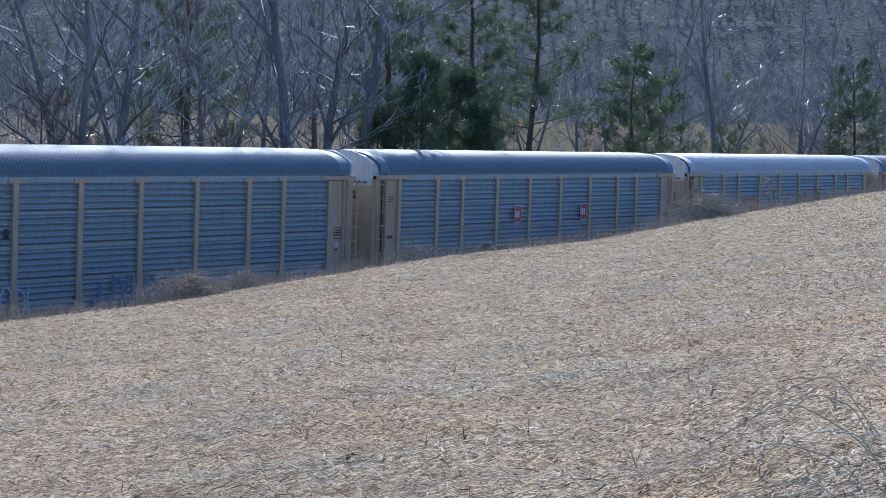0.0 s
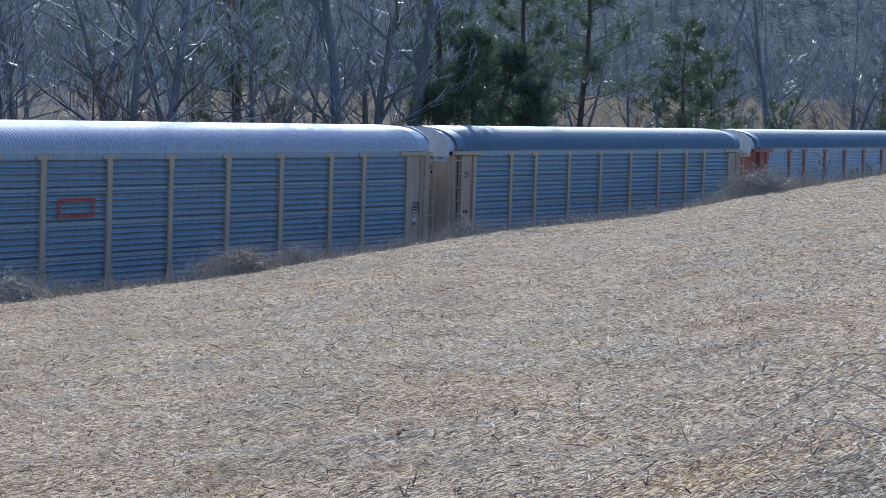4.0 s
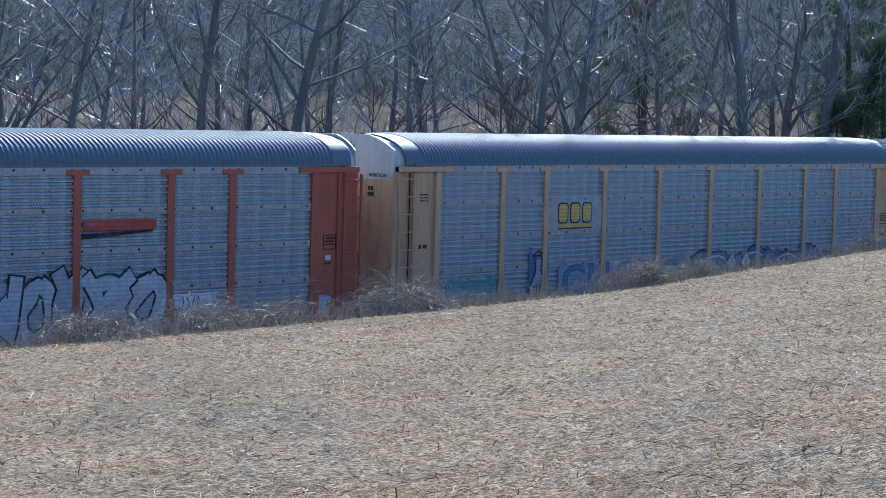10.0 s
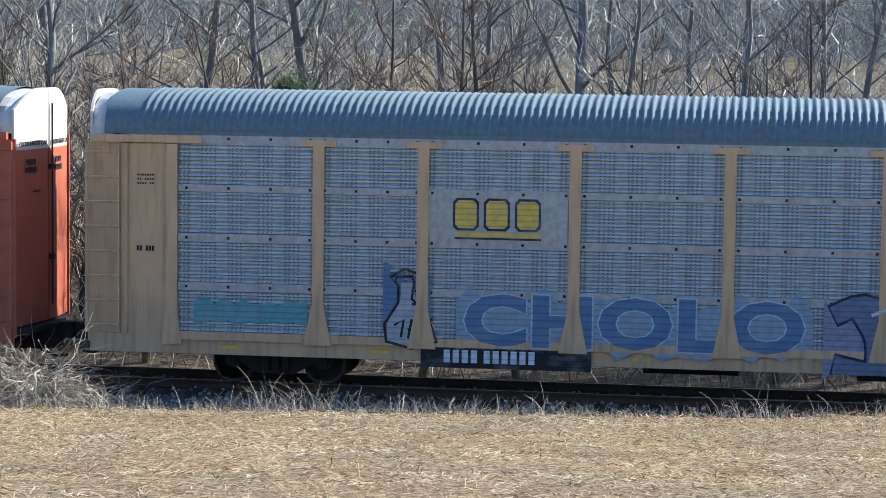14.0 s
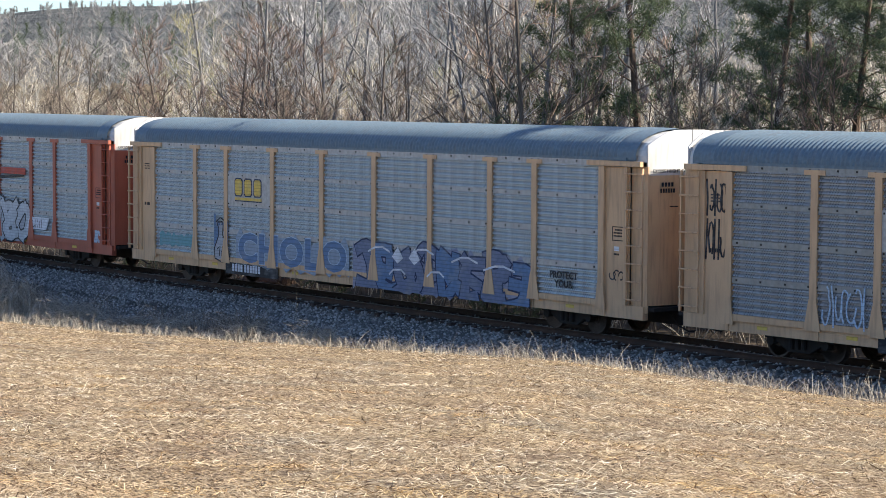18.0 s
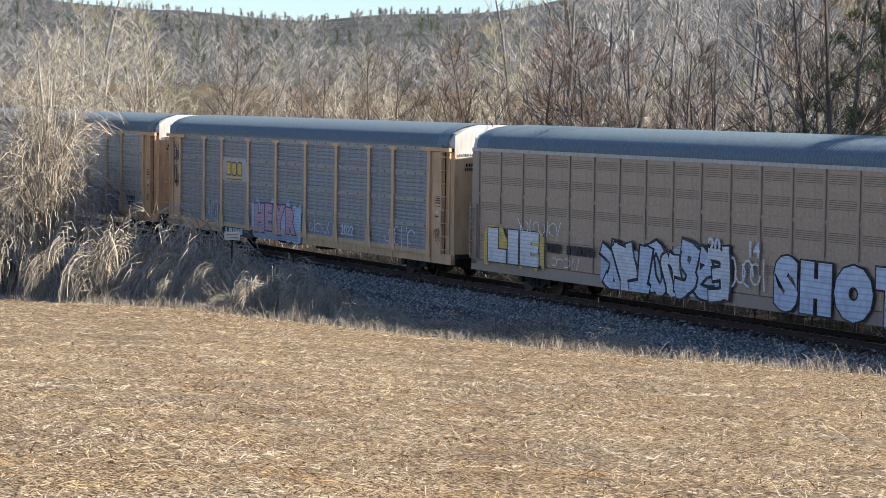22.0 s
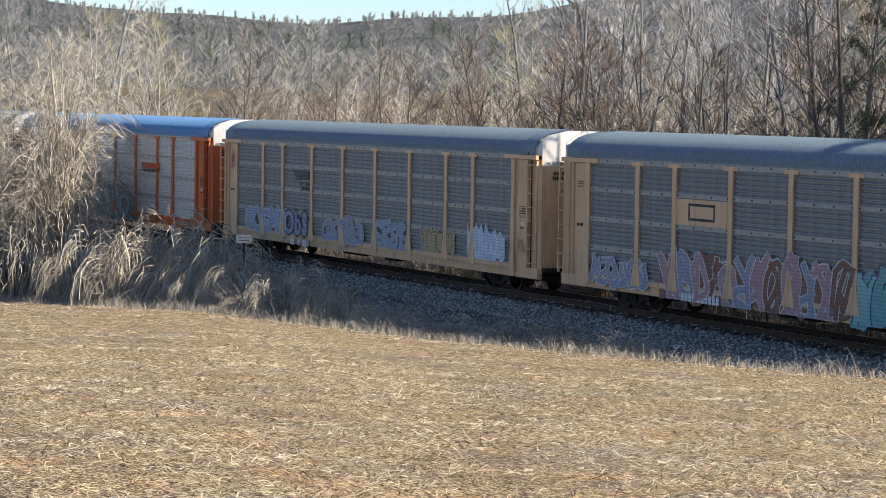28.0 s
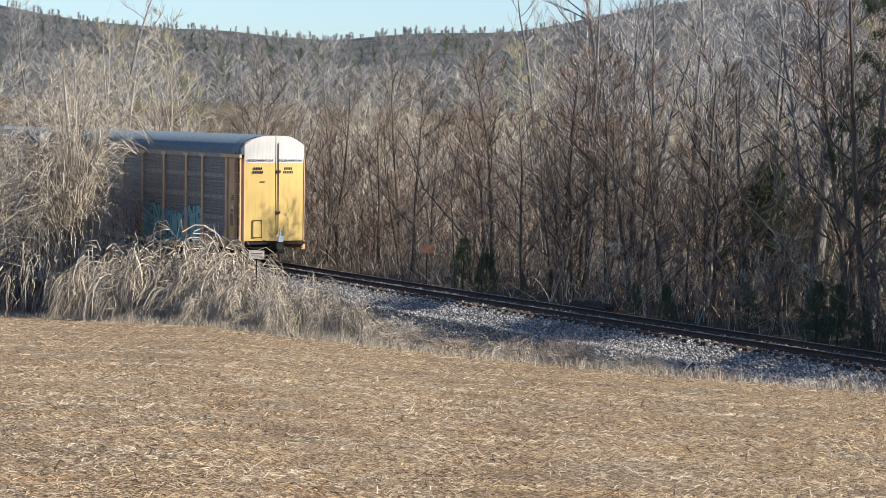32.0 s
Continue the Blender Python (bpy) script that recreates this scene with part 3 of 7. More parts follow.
def roof_mesh(mat, y_out=1.56):
    """An arched roof with pressed ribs across it."""
    def make():
        arc = [(-1.55, 4.80), (-1.555, 4.96), (-1.51, 5.11), (-1.38, 5.28), (-1.14, 5.43), (-0.80, 5.54), (-0.40, 5.605), (0, 5.625)]
        arc = arc + [(-y, z) for y, z in arc[-2::-1]]
        nrm = []
        for i in range(len(arc)):
            a, b = arc[max(i - 1, 0)], arc[min(i + 1, len(arc) - 1)]
            d = Vector((b[0] - a[0], b[1] - a[1])).normalized()
            nrm.append((-d.y, d.x))
        xs, off = [-13.26, -12.9], [0.0, 0.0]
        x, p = -12.6, 0.15
        while x + p < 12.7:
            for t, o in ((0.0, 0.0), (0.42, 0.0), (0.58, 0.026), (0.84, 0.026)):
                xs.append(x + t * p), off.append(o)
            x += p
        xs += [12.9, 13.26]
        off += [0.0, 0.0]
        k = len(arc)
        v = np.array([(x, y + n[0] * o, z + n[1] * o) for x, o in zip(xs, off) for (y, z), n in zip(arc, nrm)])
        i, j = np.meshgrid(np.arange(len(xs) - 1), np.arange(k - 1), indexing="ij")
        a = (i * k + j).ravel()
        return np_mesh("roof", v, np.stack([a, a + k, a + k + 1, a + 1], 1), mat)
    return cached(("roof", mat.name), make)


def end_door_shape(z0, z1, y0, y1, bulge=0.16):
    """One leaf of the curved end doors."""
    sh = Shape()
    n = 7
    ys = [y0 + (y1 - y0) * i / n for i in range(n + 1)]
    def out(y):
        return DOOR_X + bulge * (1 - (y / 1.5) ** 2)
    def top(y):
        return min(z1, 5.61 - 0.46 * max(0, abs(y) - 0.5) ** 1.6)
    v = [(out(y), y, z0) for y in ys] + [(out(y), y, top(y)) for y in ys] + [(out(y) - 0.05, y, z0) for y in ys] + [(out(y) - 0.05, y, top(y)) for y in ys]
    m = n + 1
    f = []
    for i in range(n):
        f += [(i, i + 1, m + i + 1, m + i), (2 * m + i, 3 * m + i, 3 * m + i + 1, 2 * m + i + 1), (m + i, m + i + 1, 3 * m + i + 1, 3 * m + i), (i, 2 * m + i, 2 * m + i + 1, i + 1)]
    f += [(0, m, 3 * m, 2 * m), (n, 2 * m + n, 3 * m + n, m + n)]
    return sh.add(v, f)


def text_mesh(body, size, mat, bold=0.0, depth=0.004, spacing=1.0):
    """Letters as a mesh, lying on the side of a car: x along, z up."""
    cu = bpy.data.curves.new("letters", "FONT")
    cu.body, cu.size, cu.extrude, cu.offset, cu.space_character = body, size, depth, bold, spacing
    cu.align_x, cu.align_y, cu.resolution_u = "CENTER", "CENTER", 3
    ob = bpy.data.objects.new("letters", cu)
    scene.collection.objects.link(ob)
    me = bpy.data.meshes.new_from_object(ob.evaluated_get(bpy.context.evaluated_depsgraph_get()))
    bpy.data.objects.remove(ob), bpy.data.curves.remove(cu)
    me.transform(Matrix.Rotation(radians(90), 4, "X"))
    me.materials.clear(), me.materials.append(mat)
    return me


def letters(car, body, x, z, size, mat, bold=0.0, y=-1.59, spacing=1.0, name="lettering", label="", stretch=1.0, tilt=0.0):
    me = cached(("text", body, size, mat.name, bold, spacing), lambda: text_mesh(body, size, mat, bold, 0.003, spacing))
    ob = part(name, me, mat, car, label)
    ob.matrix_basis = pose(x, y, z, 0, tilt, 0) @ Matrix.Diagonal((stretch, 1, 1, 1))
    return ob


def bars(car, x, z, w, h, n, mat, y=-1.59, label="", face=-1):
    """Writing too small to read: short bars in a row."""
    sh = Shape()
    rng = random.Random(int((x + 40) * 100 + z * 10))
    p = w / n
    for i in range(n):
        if rng.random() < 0.88:
            sh.box(x - w / 2 + i * p, x - w / 2 + i * p + p * 0.68, y - 0.004, y + 0.004, z - h / 2, z + h / 2)
    return tagged(part("lettering", sh, mat, car, label), kind="stuff")


def stroke(shape, pts, width, y, floor=0.0):
    """One flat band of paint along a line of (x, z), each step a hair proud of the last."""
    n, v = len(pts), []
    for k, (x, z) in enumerate(pts):
        (xa, za), (xb, zb) = pts[max(0, k - 1)], pts[min(n - 1, k + 1)]
        d = Vector((xb - xa, zb - za))
        d = d.normalized() if d.length > 1e-6 else Vector((1, 0))
        e = d * width * (-0.3 if k == 0 else 0.3 if k == n - 1 else 0.0)
        for side in (0.5, -0.5):
            v.append((x + e.x - d.y * width * side, y - 0.0001 * k, max(floor, z + e.y + d.x * width * side)))
    return shape.add(v, [(2 * k, 2 * k + 1, 2 * k + 3, 2 * k + 2) for k in range(n - 1)])


def tag_strokes(car, x, z, w, h, mat, seed, n=7, width=0.045, y=-1.588, name="graffiti", label="sprayed scrawl"):
    """Hand-drawn loops and strokes of spray paint as flat ribbons."""
    rng = random.Random(seed)
    for i in range(n):
        sh = Shape()
        cx = x - w / 2 + w * (i + 0.5) / n
        pts = []
        a0, turn = rng.uniform(0, 6.28), rng.choice((-1, 1)) * rng.uniform(3.0, 5.2)
        rx, rz = w / n * rng.uniform(0.42, 0.75), h * rng.uniform(0.3, 0.5)
        for k in range(11):
            a = a0 + turn * k / 10
            pts.append((cx + rx * math.cos(a) + rng.uniform(-0.02, 0.02), z + rz * math.sin(a)))
        if rng.random() < 0.5:
            pts = [(cx + rng.uniform(-rx, rx) * 0.5, z - h / 2), (cx + rng.uniform(-rx, rx) * 0.4, z), (cx + rng.uniform(-rx, rx) * 0.5, z + h / 2)]
        stroke(sh, pts, width, y)
        part(name, sh, mat, car, label)


def paint_cloud(car, x, z, w, h, mat, seed, y=-1.583, n=16, label="sprayed background patch"):
    """A patch of sprayed colour with an uneven outline."""
    rng = random.Random(seed)
    top = [(x - w / 2 + w * i / n, z + h / 2 * rng.uniform(0.45, 1.15)) for i in range(n + 1)]
    low = [(x - w / 2 + w * i / n, z - h / 2 * rng.uniform(0.6, 1.05)) for i in range(n + 1)]
    v = [(a, y, b) for a, b in low] + [(a, y, b) for a, b in top]
    sh = Shape().add(v, [(i, i + 1, n + 2 + i, n + 1 + i) for i in range(n)])
    return part("graffiti", sh, mat, car, label)


def truck(car, x):
    """A two-axle freight truck under the car."""
    t = part("truck", cached("bolster", lambda: Shape().box(-0.28, 0.28, -1.0, 1.0, 0.42, 0.78).mesh("truck", UNDER)), UNDER, car, "dark cast-steel freight truck")
    t.matrix_basis = pose(x, 0, 0)

    def frame_mesh():
        sh = Shape()
        out = [(-1.15, 0.52), (-1.15, 0.68), (-0.75, 0.70), (-0.45, 0.80), (0.45, 0.80), (0.75, 0.70), (1.15, 0.68), (1.15, 0.52), (0.70, 0.42), (0.35, 0.22), (-0.35, 0.22), (-0.70, 0.42)]
        sh.prism(out, -0.07, 0.07)
        for i in range(3):
            sh.tube([(-0.2 + 0.2 * i, -0.12, 0.30), (-0.2 + 0.2 * i, -0.12, 0.62)], [0.07, 0.07], 8, True)
        for e in (-0.89, 0.89):
            sh.tube([(e, -0.14, 0.46), (e, 0.05, 0.46)], [0.12, 0.12], 10, True)
        return sh.mesh("side_frame", UNDER)
    fm = cached("side_frame", frame_mesh)
    for y in (-1.0, 1.0):
        part("side_frame", fm, UNDER, t).matrix_basis = pose(0, y, 0, 0, 0, 0 if y < 0 else 180)

    def wheel_mesh():
        sh = Shape()
        for y in (-0.75, 0.75):
            o = math.copysign(1, y)
            sh.tube([(0, y - o * 0.09, 0), (0, y - o * 0.065, 0), (0, y - o * 0.06, 0), (0, y + o * 0.07, 0), (0, y + o * 0.07, 0), (0, y + o * 0.03, 0), (0, y + o * 0.03, 0), (0, y + o * 0.09, 0), (0, y + o * 0.09, 0)],
                    [0.44, 0.445, 0.42, 0.415, 0.36, 0.32, 0.16, 0.13, 0.001], 20)
        sh.tube([(0, -1.02, 0), (0, 1.02, 0)], [0.08, 0.08], 8, True)
        return sh.mesh("wheelset", WHEEL_STEEL)
    wm = cached("wheelset", wheel_mesh)
    for e in (-0.89, 0.89):
        part("wheelset", wm, WHEEL_STEEL, t, "steel wheels on an axle").matrix_basis = pose(e, 0, 0.42)


def post_mesh(mat):
    def make():
        sh = Shape()
        sh.prism([(-0.11, 1.05), (-0.11, 4.62), (-0.33, 4.62), (-0.33, 4.74), (0.33, 4.74), (0.33, 4.62), (0.11, 4.62), (0.11, 1.05)], -SIDE - 0.06, -SIDE + 0.02)
        sh.prism([(-0.27, 0.86), (-0.115, 1.62), (0.115, 1.62), (0.27, 0.86)], -SIDE - 0.075, -SIDE - 0.058)
        return sh.mesh("post", mat)
    return cached(("post", mat.name), make)


def ladder(car, x, mat, z0=1.0, z1=4.6, w=0.62):
    rails = Shape()
    for dx in (-w / 2, w / 2):
        rails.box(x + dx - 0.025, x + dx + 0.025, -SIDE - 0.10, -SIDE - 0.04, z0, z1)
    lad = part("ladder", rails, mat, car, "steel side ladder at the car corner")
    me = cached(("rung", w, mat.name), lambda: Shape().tube([(-w / 2 - 0.03, 0, 0), (w / 2 + 0.03, 0, 0)], [0.021, 0.021], 6, True).mesh("rung", mat))
    n = 8
    for i in range(n):
        part("rung", me, mat, lad).matrix_basis = pose(x, -SIDE - 0.115, z0 + 0.15 + (z1 - z0 - 0.3) * i / (n - 1))


def autorack(label, paint, panel, roof, end_low=None, posts=None, band=BAND, last=False):
    """A covered automobile rack car: flatcar, posts, punched side panels, arched roof and end doors."""
    end_low, posts = end_low or paint, posts or paint
    wavy = panel is PANEL_RIBBED
    car = new("autorack_car")
    tagged(car, label, "train car", group="cars of the freight train")
    # flatcar
    sill = Shape().box(-END, END, -SIDE + 0.02, -SIDE + 0.2, 0.62, SILL).box(-END, END, SIDE - 0.2, SIDE - 0.02, 0.62, SILL)
    for x in range(-12, 13, 3):
        sill.box(x - 0.05, x + 0.05, -SIDE - 0.0, -SIDE + 0.03, 0.63, SILL)
    part("side_sill", sill, posts, car, "dirty side sill of the flatcar")
    sill = Shape().box(-DOOR, DOOR, -SIDE - 0.05, -SIDE + 0.02, 0.90, 1.06)
    part("sill_ledge", sill, posts, car)
    part("centre_sill", Shape().box(-13.9, 13.9, -0.35, 0.35, 0.45, 0.95).box(-END, END, -SIDE + 0.2, SIDE - 0.2, 0.92, SILL - 0.01), UNDER, car, "black underframe")
    part("brake_gear", Shape().tube([(-3, -0.6, 0.6), (-1.2, -0.6, 0.6)], [0.2, 0.2], 10, True).box(1, 1.9, -0.9, -0.4, 0.42, 0.8).tube([(-6, -0.5, 0.55), (6, -0.5, 0.55)], [0.03, 0.03], 5), UNDER, car)
    for x in (-10.0, 10.0):
        truck(car, x)
    for e in (-1, 1):
        cp = Shape().box(13.4, 14.05, -0.1, 0.1, 0.7, 0.92).box(13.98, 14.28, -0.16, 0.13, 0.66, 0.98)
        ob = part("coupler", cp, UNDER, car, "rusty knuckle coupler")
        ob.matrix_basis = pose(0, 0, 0, 0, 0, 0 if e > 0 else 180)
        hose = Shape().tube([(13.5, -0.5, 0.75), (13.75, -0.45, 0.45), (14.05, -0.35, 0.32), (14.25, -0.3, 0.35)], [0.025] * 4, 5)
        part("air_hose", hose, UNDER, car).matrix_basis = pose(0, 0, 0, 0, 0, 0 if e > 0 else 180)
    # sides
    bays = list(zip((-DOOR,) + POSTS, POSTS + (DOOR,)))
    for xa, xb in bays:
        w = round(xb - xa - 0.02, 3)
        for z0, z1 in TIERS:
            ob = part("side_panel", panel_mesh(w, round(z1 - z0 + 0.08, 3), panel, 5 if wavy else 6, wavy), panel, car)
            ob.matrix_basis = pose(xa + 0.01, -SIDE + 0.024, z0 - 0.04)
    for (za, zb) in ((1.86, 1.98), (2.79, 2.91), (3.745, 3.84), (4.66, 4.80)):
        lap = 0.03 if wavy and zb < 4.7 else 0.0
        sh = Shape().box(-DOOR, DOOR, -SIDE - 0.032 + lap, -SIDE - 0.004 + lap, za - 0.02 + lap, zb + 0.02 - lap)
        b = part("side_band", sh, panel if wavy else band, car, "flat riveted band between the panels")
        if wavy:
            continue
        bolts = Shape()
        for xa, xb in bays:
            for t in (0.06, 0.36, 0.66, 0.94):
                xx = xa + (xb - xa) * t
                bolts.box(xx - 0.025, xx + 0.025, -SIDE - 0.045, -SIDE - 0.03, (za + zb) / 2 - 0.025, (za + zb) / 2 + 0.025)
        tagged(part("bolts", bolts, UNDER, b), kind="stuff")
    pm = post_mesh(posts)
    for x in POSTS:
        part("post", pm, posts, car).matrix_basis = pose(x, 0, 0)
    # far side, plain
    part("far_side_wall", Shape().box(-DOOR, DOOR, SIDE - 0.03, SIDE, TIERS[0][0] - 0.09, TIERS[-1][1] + 0.08), panel, car)
    # ends: door post, flat panel, ladder corner
    for e in (-1, 1):
        a, b = sorted((e * DOOR, e * 12.98))
        for y0 in (-SIDE + 0.02, SIDE - 0.06):
            part("end_panel", Shape().box(a, b, y0, y0 + 0.04, SILL, 4.62), paint, car, "flat painted panel at the car's end")
        c0 = e * (DOOR + 0.12)
        sh = Shape().box(c0 - 0.11, c0 + 0.11, -SIDE - 0.06, -SIDE + 0.02, SILL, 4.62)
        sh.prism([(c0 - 0.2, 0.8), (c0 - 0.115, 1.5), (c0 + 0.115, 1.5), (c0 + 0.2, 0.8)], -SIDE - 0.075, -SIDE - 0.05)
        a2 = e * 12.86
        sh.box(a2 - 0.06, a2 + 0.06, -SIDE - 0.03, -SIDE + 0.03, SILL, 4.62)
        part("end_post", sh, posts, car)
        a3, b3 = sorted((e * 11.35, e * 13.5))
        part("end_header", Shape().box(a3, b3, -SIDE - 0.08, -SIDE + 0.03, 4.64, 4.78), posts, car)
        a4, b4 = sorted((e * 12.98, e * 13.62))
        for y0 in (-SIDE + 0.10, SIDE - 0.14):
            part("corner_panel", Shape().box(a4, b4, y0, y0 + 0.04, 0.8, 4.64), paint, car)
        ladder(car, e * 13.28, posts)
        # roof end piece and doors
        cap = Shape()
        arc = [(-1.5, 4.80), (-1.5, 4.96), (-1.45, 5.12), (-1.3, 5.30), (-1.02, 5.46), (-0.6, 5.57), (0, 5.61), (0.6, 5.57), (1.02, 5.46), (1.3, 5.30), (1.45, 5.12), (1.5, 4.96), (1.5, 4.80)]
        k = len(arc)
        v = [(13.1, y * 0.99, z - 0.02) for y, z in arc] + [(13.36, y * 0.98, z - 0.03) for y, z in arc] + [(13.57, y * 0.93, z - 0.05) for y, z in arc]
        cap.add(v, [(r * k + i, (r + 1) * k + i, (r + 1) * k + i + 1, r * k + i + 1) for r in range(2) for i in range(k - 1)])
        ob = part("roof_end", cap, WHITE, car, "white-painted end of the roof")
        ob.matrix_basis = pose(0, 0, 0, 0, 0, 0 if e > 0 else 180)
        for ya, yb in ((-1.42, -0.02), (0.02, 1.42)):
            lo = part("end_door", end_door_shape(1.0, 4.42, ya, yb), end_low, car, "tall curved end door")
            lo.matrix_basis = pose(0, 0, 0, 0, 0, 0 if e > 0 else 180)
            up = part("end_door_top", end_door_shape(4.42, 5.75, ya, yb), WHITE, car, "white upper part of the end door")
            up.matrix_basis = pose(0, 0, 0, 0, 0, 0 if e > 0 else 180)
        bar = Shape().tube([(13.76, 0.12, 1.3), (13.76, 0.12, 5.3)], [0.02, 0.02], 6).tube([(13.74, -0.5, 3.6), (13.70, -0.75, 3.6)], [0.015, 0.015], 5)
        bar.box(13.71, 13.78, 0.02, 0.22, 2.2, 2.3).box(13.71, 13.78, 0.02, 0.22, 4.0, 4.1)
        part("lock_rod", bar, UNDER, car).matrix_basis = pose(0, 0, 0, 0, 0, 0 if e > 0 else 180)
        part("end_platform", Shape().box(13.4, 13.85, -1.4, 1.4, 0.86, 0.96), UNDER, car).matrix_basis = pose(0, 0, 0, 0, 0, 0 if e > 0 else 180)
    part("roof", roof_mesh(roof), roof, car, "arched ribbed sheet-metal roof")
    part("roof_chord", Shape().box(-12.9, 12.9, -SIDE - 0.035, -SIDE + 0.03, 4.79, 4.87), roof, car)
    return car


def closed_autorack(label):
    """The brown car: narrow bays of flat panels with three rows of slots, drawn as dark strips."""
    car = new("autorack_car")
    tagged(car, label, "train car", group="cars of the freight train")
    part("side_sill", Shape().box(-END, END, -SIDE + 0.0, -SIDE + 0.2, 0.60, 0.98).box(-END, END, SIDE - 0.2, SIDE, 0.60, 0.98), BROWN, car)
    part("centre_sill", Shape().box(-13.9, 13.9, -0.35, 0.35, 0.45, 0.95).box(-END, END, -SIDE + 0.2, SIDE - 0.2, 0.9, 0.97), UNDER, car, "black underframe")
    for x in (-10.0, 10.0):
        truck(car, x)
    for e in (-1, 1):
        ob = part("coupler", Shape().box(13.4, 14.05, -0.1, 0.1, 0.7, 0.92).box(13.98, 14.28, -0.16, 0.13, 0.66, 0.98), UNDER, car)
        ob.matrix_basis = pose(0, 0, 0, 0, 0, 0 if e > 0 else 180)
    n = 18
    xs = [-13.05 + 26.1 * i / n for i in range(n + 1)]
    w = round(xs[1] - xs[0] - 0.04, 3)

    def bay():
        sh = Shape().box(0, w, 0, 0.04, 0.0, 3.72)
        return sh.mesh("side_panel", PANEL_BROWN)

    # no openings: thin strips on the panel carry the slots' shade as colour
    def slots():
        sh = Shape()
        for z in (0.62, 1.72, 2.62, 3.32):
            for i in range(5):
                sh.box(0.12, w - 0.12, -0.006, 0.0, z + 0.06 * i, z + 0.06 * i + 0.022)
        return sh.mesh("slots", SLOT_SHADE)
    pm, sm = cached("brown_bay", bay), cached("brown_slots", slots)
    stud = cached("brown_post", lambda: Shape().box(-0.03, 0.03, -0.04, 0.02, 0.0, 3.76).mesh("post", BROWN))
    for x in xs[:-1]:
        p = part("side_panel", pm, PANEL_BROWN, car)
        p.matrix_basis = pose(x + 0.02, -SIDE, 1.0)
        tagged(part("slot_band", sm, SLOT_SHADE, p), kind="stuff")
    for x in xs:
        part("post", stud, BROWN, car).matrix_basis = pose(x, -SIDE, 0.98)
    part("far_side_wall", Shape().box(-13.05, 13.05, SIDE - 0.04, SIDE, 1.0, 4.74), BROWN, car)
    part("top_rail", Shape().box(-13.5, 13.5, -SIDE - 0.05, -SIDE + 0.06, 4.72, 4.84), BAND, car)
    for z in (2.15, 3.2):
        part("side_band", Shape().box(-13.05, 13.05, -SIDE - 0.03, -SIDE - 0.001, z, z + 0.12), PANEL_BROWN, car)
    for e in (-1, 1):
        a, b = sorted((e * 13.08, e * 13.55))
        for y0 in (-SIDE, SIDE - 0.05):
            part("corner_panel", Shape().box(a, b, y0, y0 + 0.05, 0.8, 4.72), BROWN, car)
        ladder(car, e * 13.3, BROWN, 1.0, 2.9, 0.4)
        for ya, yb in ((-1.45, -0.02), (0.02, 1.45)):
            part("end_door", end_door_shape(1.0, 4.42, ya, yb, 0.1), BLACKPAINT, car, "dark end door").matrix_basis = pose(0, 0, 0, 0, 0, 0 if e > 0 else 180)
            part("end_door_top", end_door_shape(4.42, 5.75, ya, yb, 0.1), WHITE, car, "white upper part of the end door").matrix_basis = pose(0, 0, 0, 0, 0, 0 if e > 0 else 180)
        cap = Shape()
        arc = [(-1.53, 4.80), (-1.5, 4.96), (-1.45, 5.12), (-1.3, 5.30), (-1.02, 5.46), (-0.6, 5.57), (0, 5.6), (0.6, 5.57), (1.02, 5.46), (1.3, 5.30), (1.45, 5.12), (1.5, 4.96), (1.53, 4.80)]
        k = len(arc)
        cap.add([(x, y, z - 0.02) for x in (13.1, 13.55) for y, z in arc], [(i, k + i, k + i + 1, i + 1) for i in range(k - 1)])
        part("roof_end", cap, WHITE, car, "white-painted end of the roof").matrix_basis = pose(0, 0, 0, 0, 0, 0 if e > 0 else 180)
    part("roof", roof_mesh(ROOF), ROOF, car, "arched ribbed sheet-metal roof")
    return car


CARS = [
    autorack("grey-panelled autorack car with tan posts and blue scrawls low down", TAN_DULL, PANEL_RIBBED, ROOF),
    autorack("grey-panelled autorack car with dull tan ends and small red marks", TAN_DULL, PANEL_RIBBED, ROOF, posts=TAN_DULL),
    autorack("grey-panelled autorack car with brown ends and a pale roof", TAN_DULL, PANEL_RIBBED, ROOF_WHITE),
    autorack("grey-panelled autorack car with tan posts and white and black graffiti", TAN_DULL, PANEL_RIBBED, ROOF),
    autorack("autorack car with orange posts and ends and large grey graffiti", ORANGE, PANEL, ROOF),
    autorack("autorack car with tan posts, yellow logo and blue graffiti", TAN, PANEL, ROOF),
    autorack("autorack car with tan posts, yellow logo and pink graffiti", TAN, PANEL_DULL, ROOF, band=BAND_DULL),
    closed_autorack("brown closed autorack car with white and blue graffiti"),
    autorack("autorack car with bright orange posts, white panels and bluish roof", ORANGE_BRIGHT, PANEL_BRIGHT, ROOF_BLUE),
    autorack("autorack car with tan posts, black logo and pale graffiti", TAN, PANEL_AGED, ROOF, band=BAND_DULL),
    autorack("last autorack car with yellow end doors and pink and teal graffiti", TAN, PANEL_AGED, ROOF, end_low=YELLOW, band=BAND_DULL),
]


# ---- paint and markings on the cars ----
def rect(car, x, z, w, h, mat, y=-1.592, name="painted_mark", label=""):
    return part(name, Shape().box(x - w / 2, x + w / 2, y - 0.004, y + 0.004, z - h / 2, z + h / 2), mat, car, label)


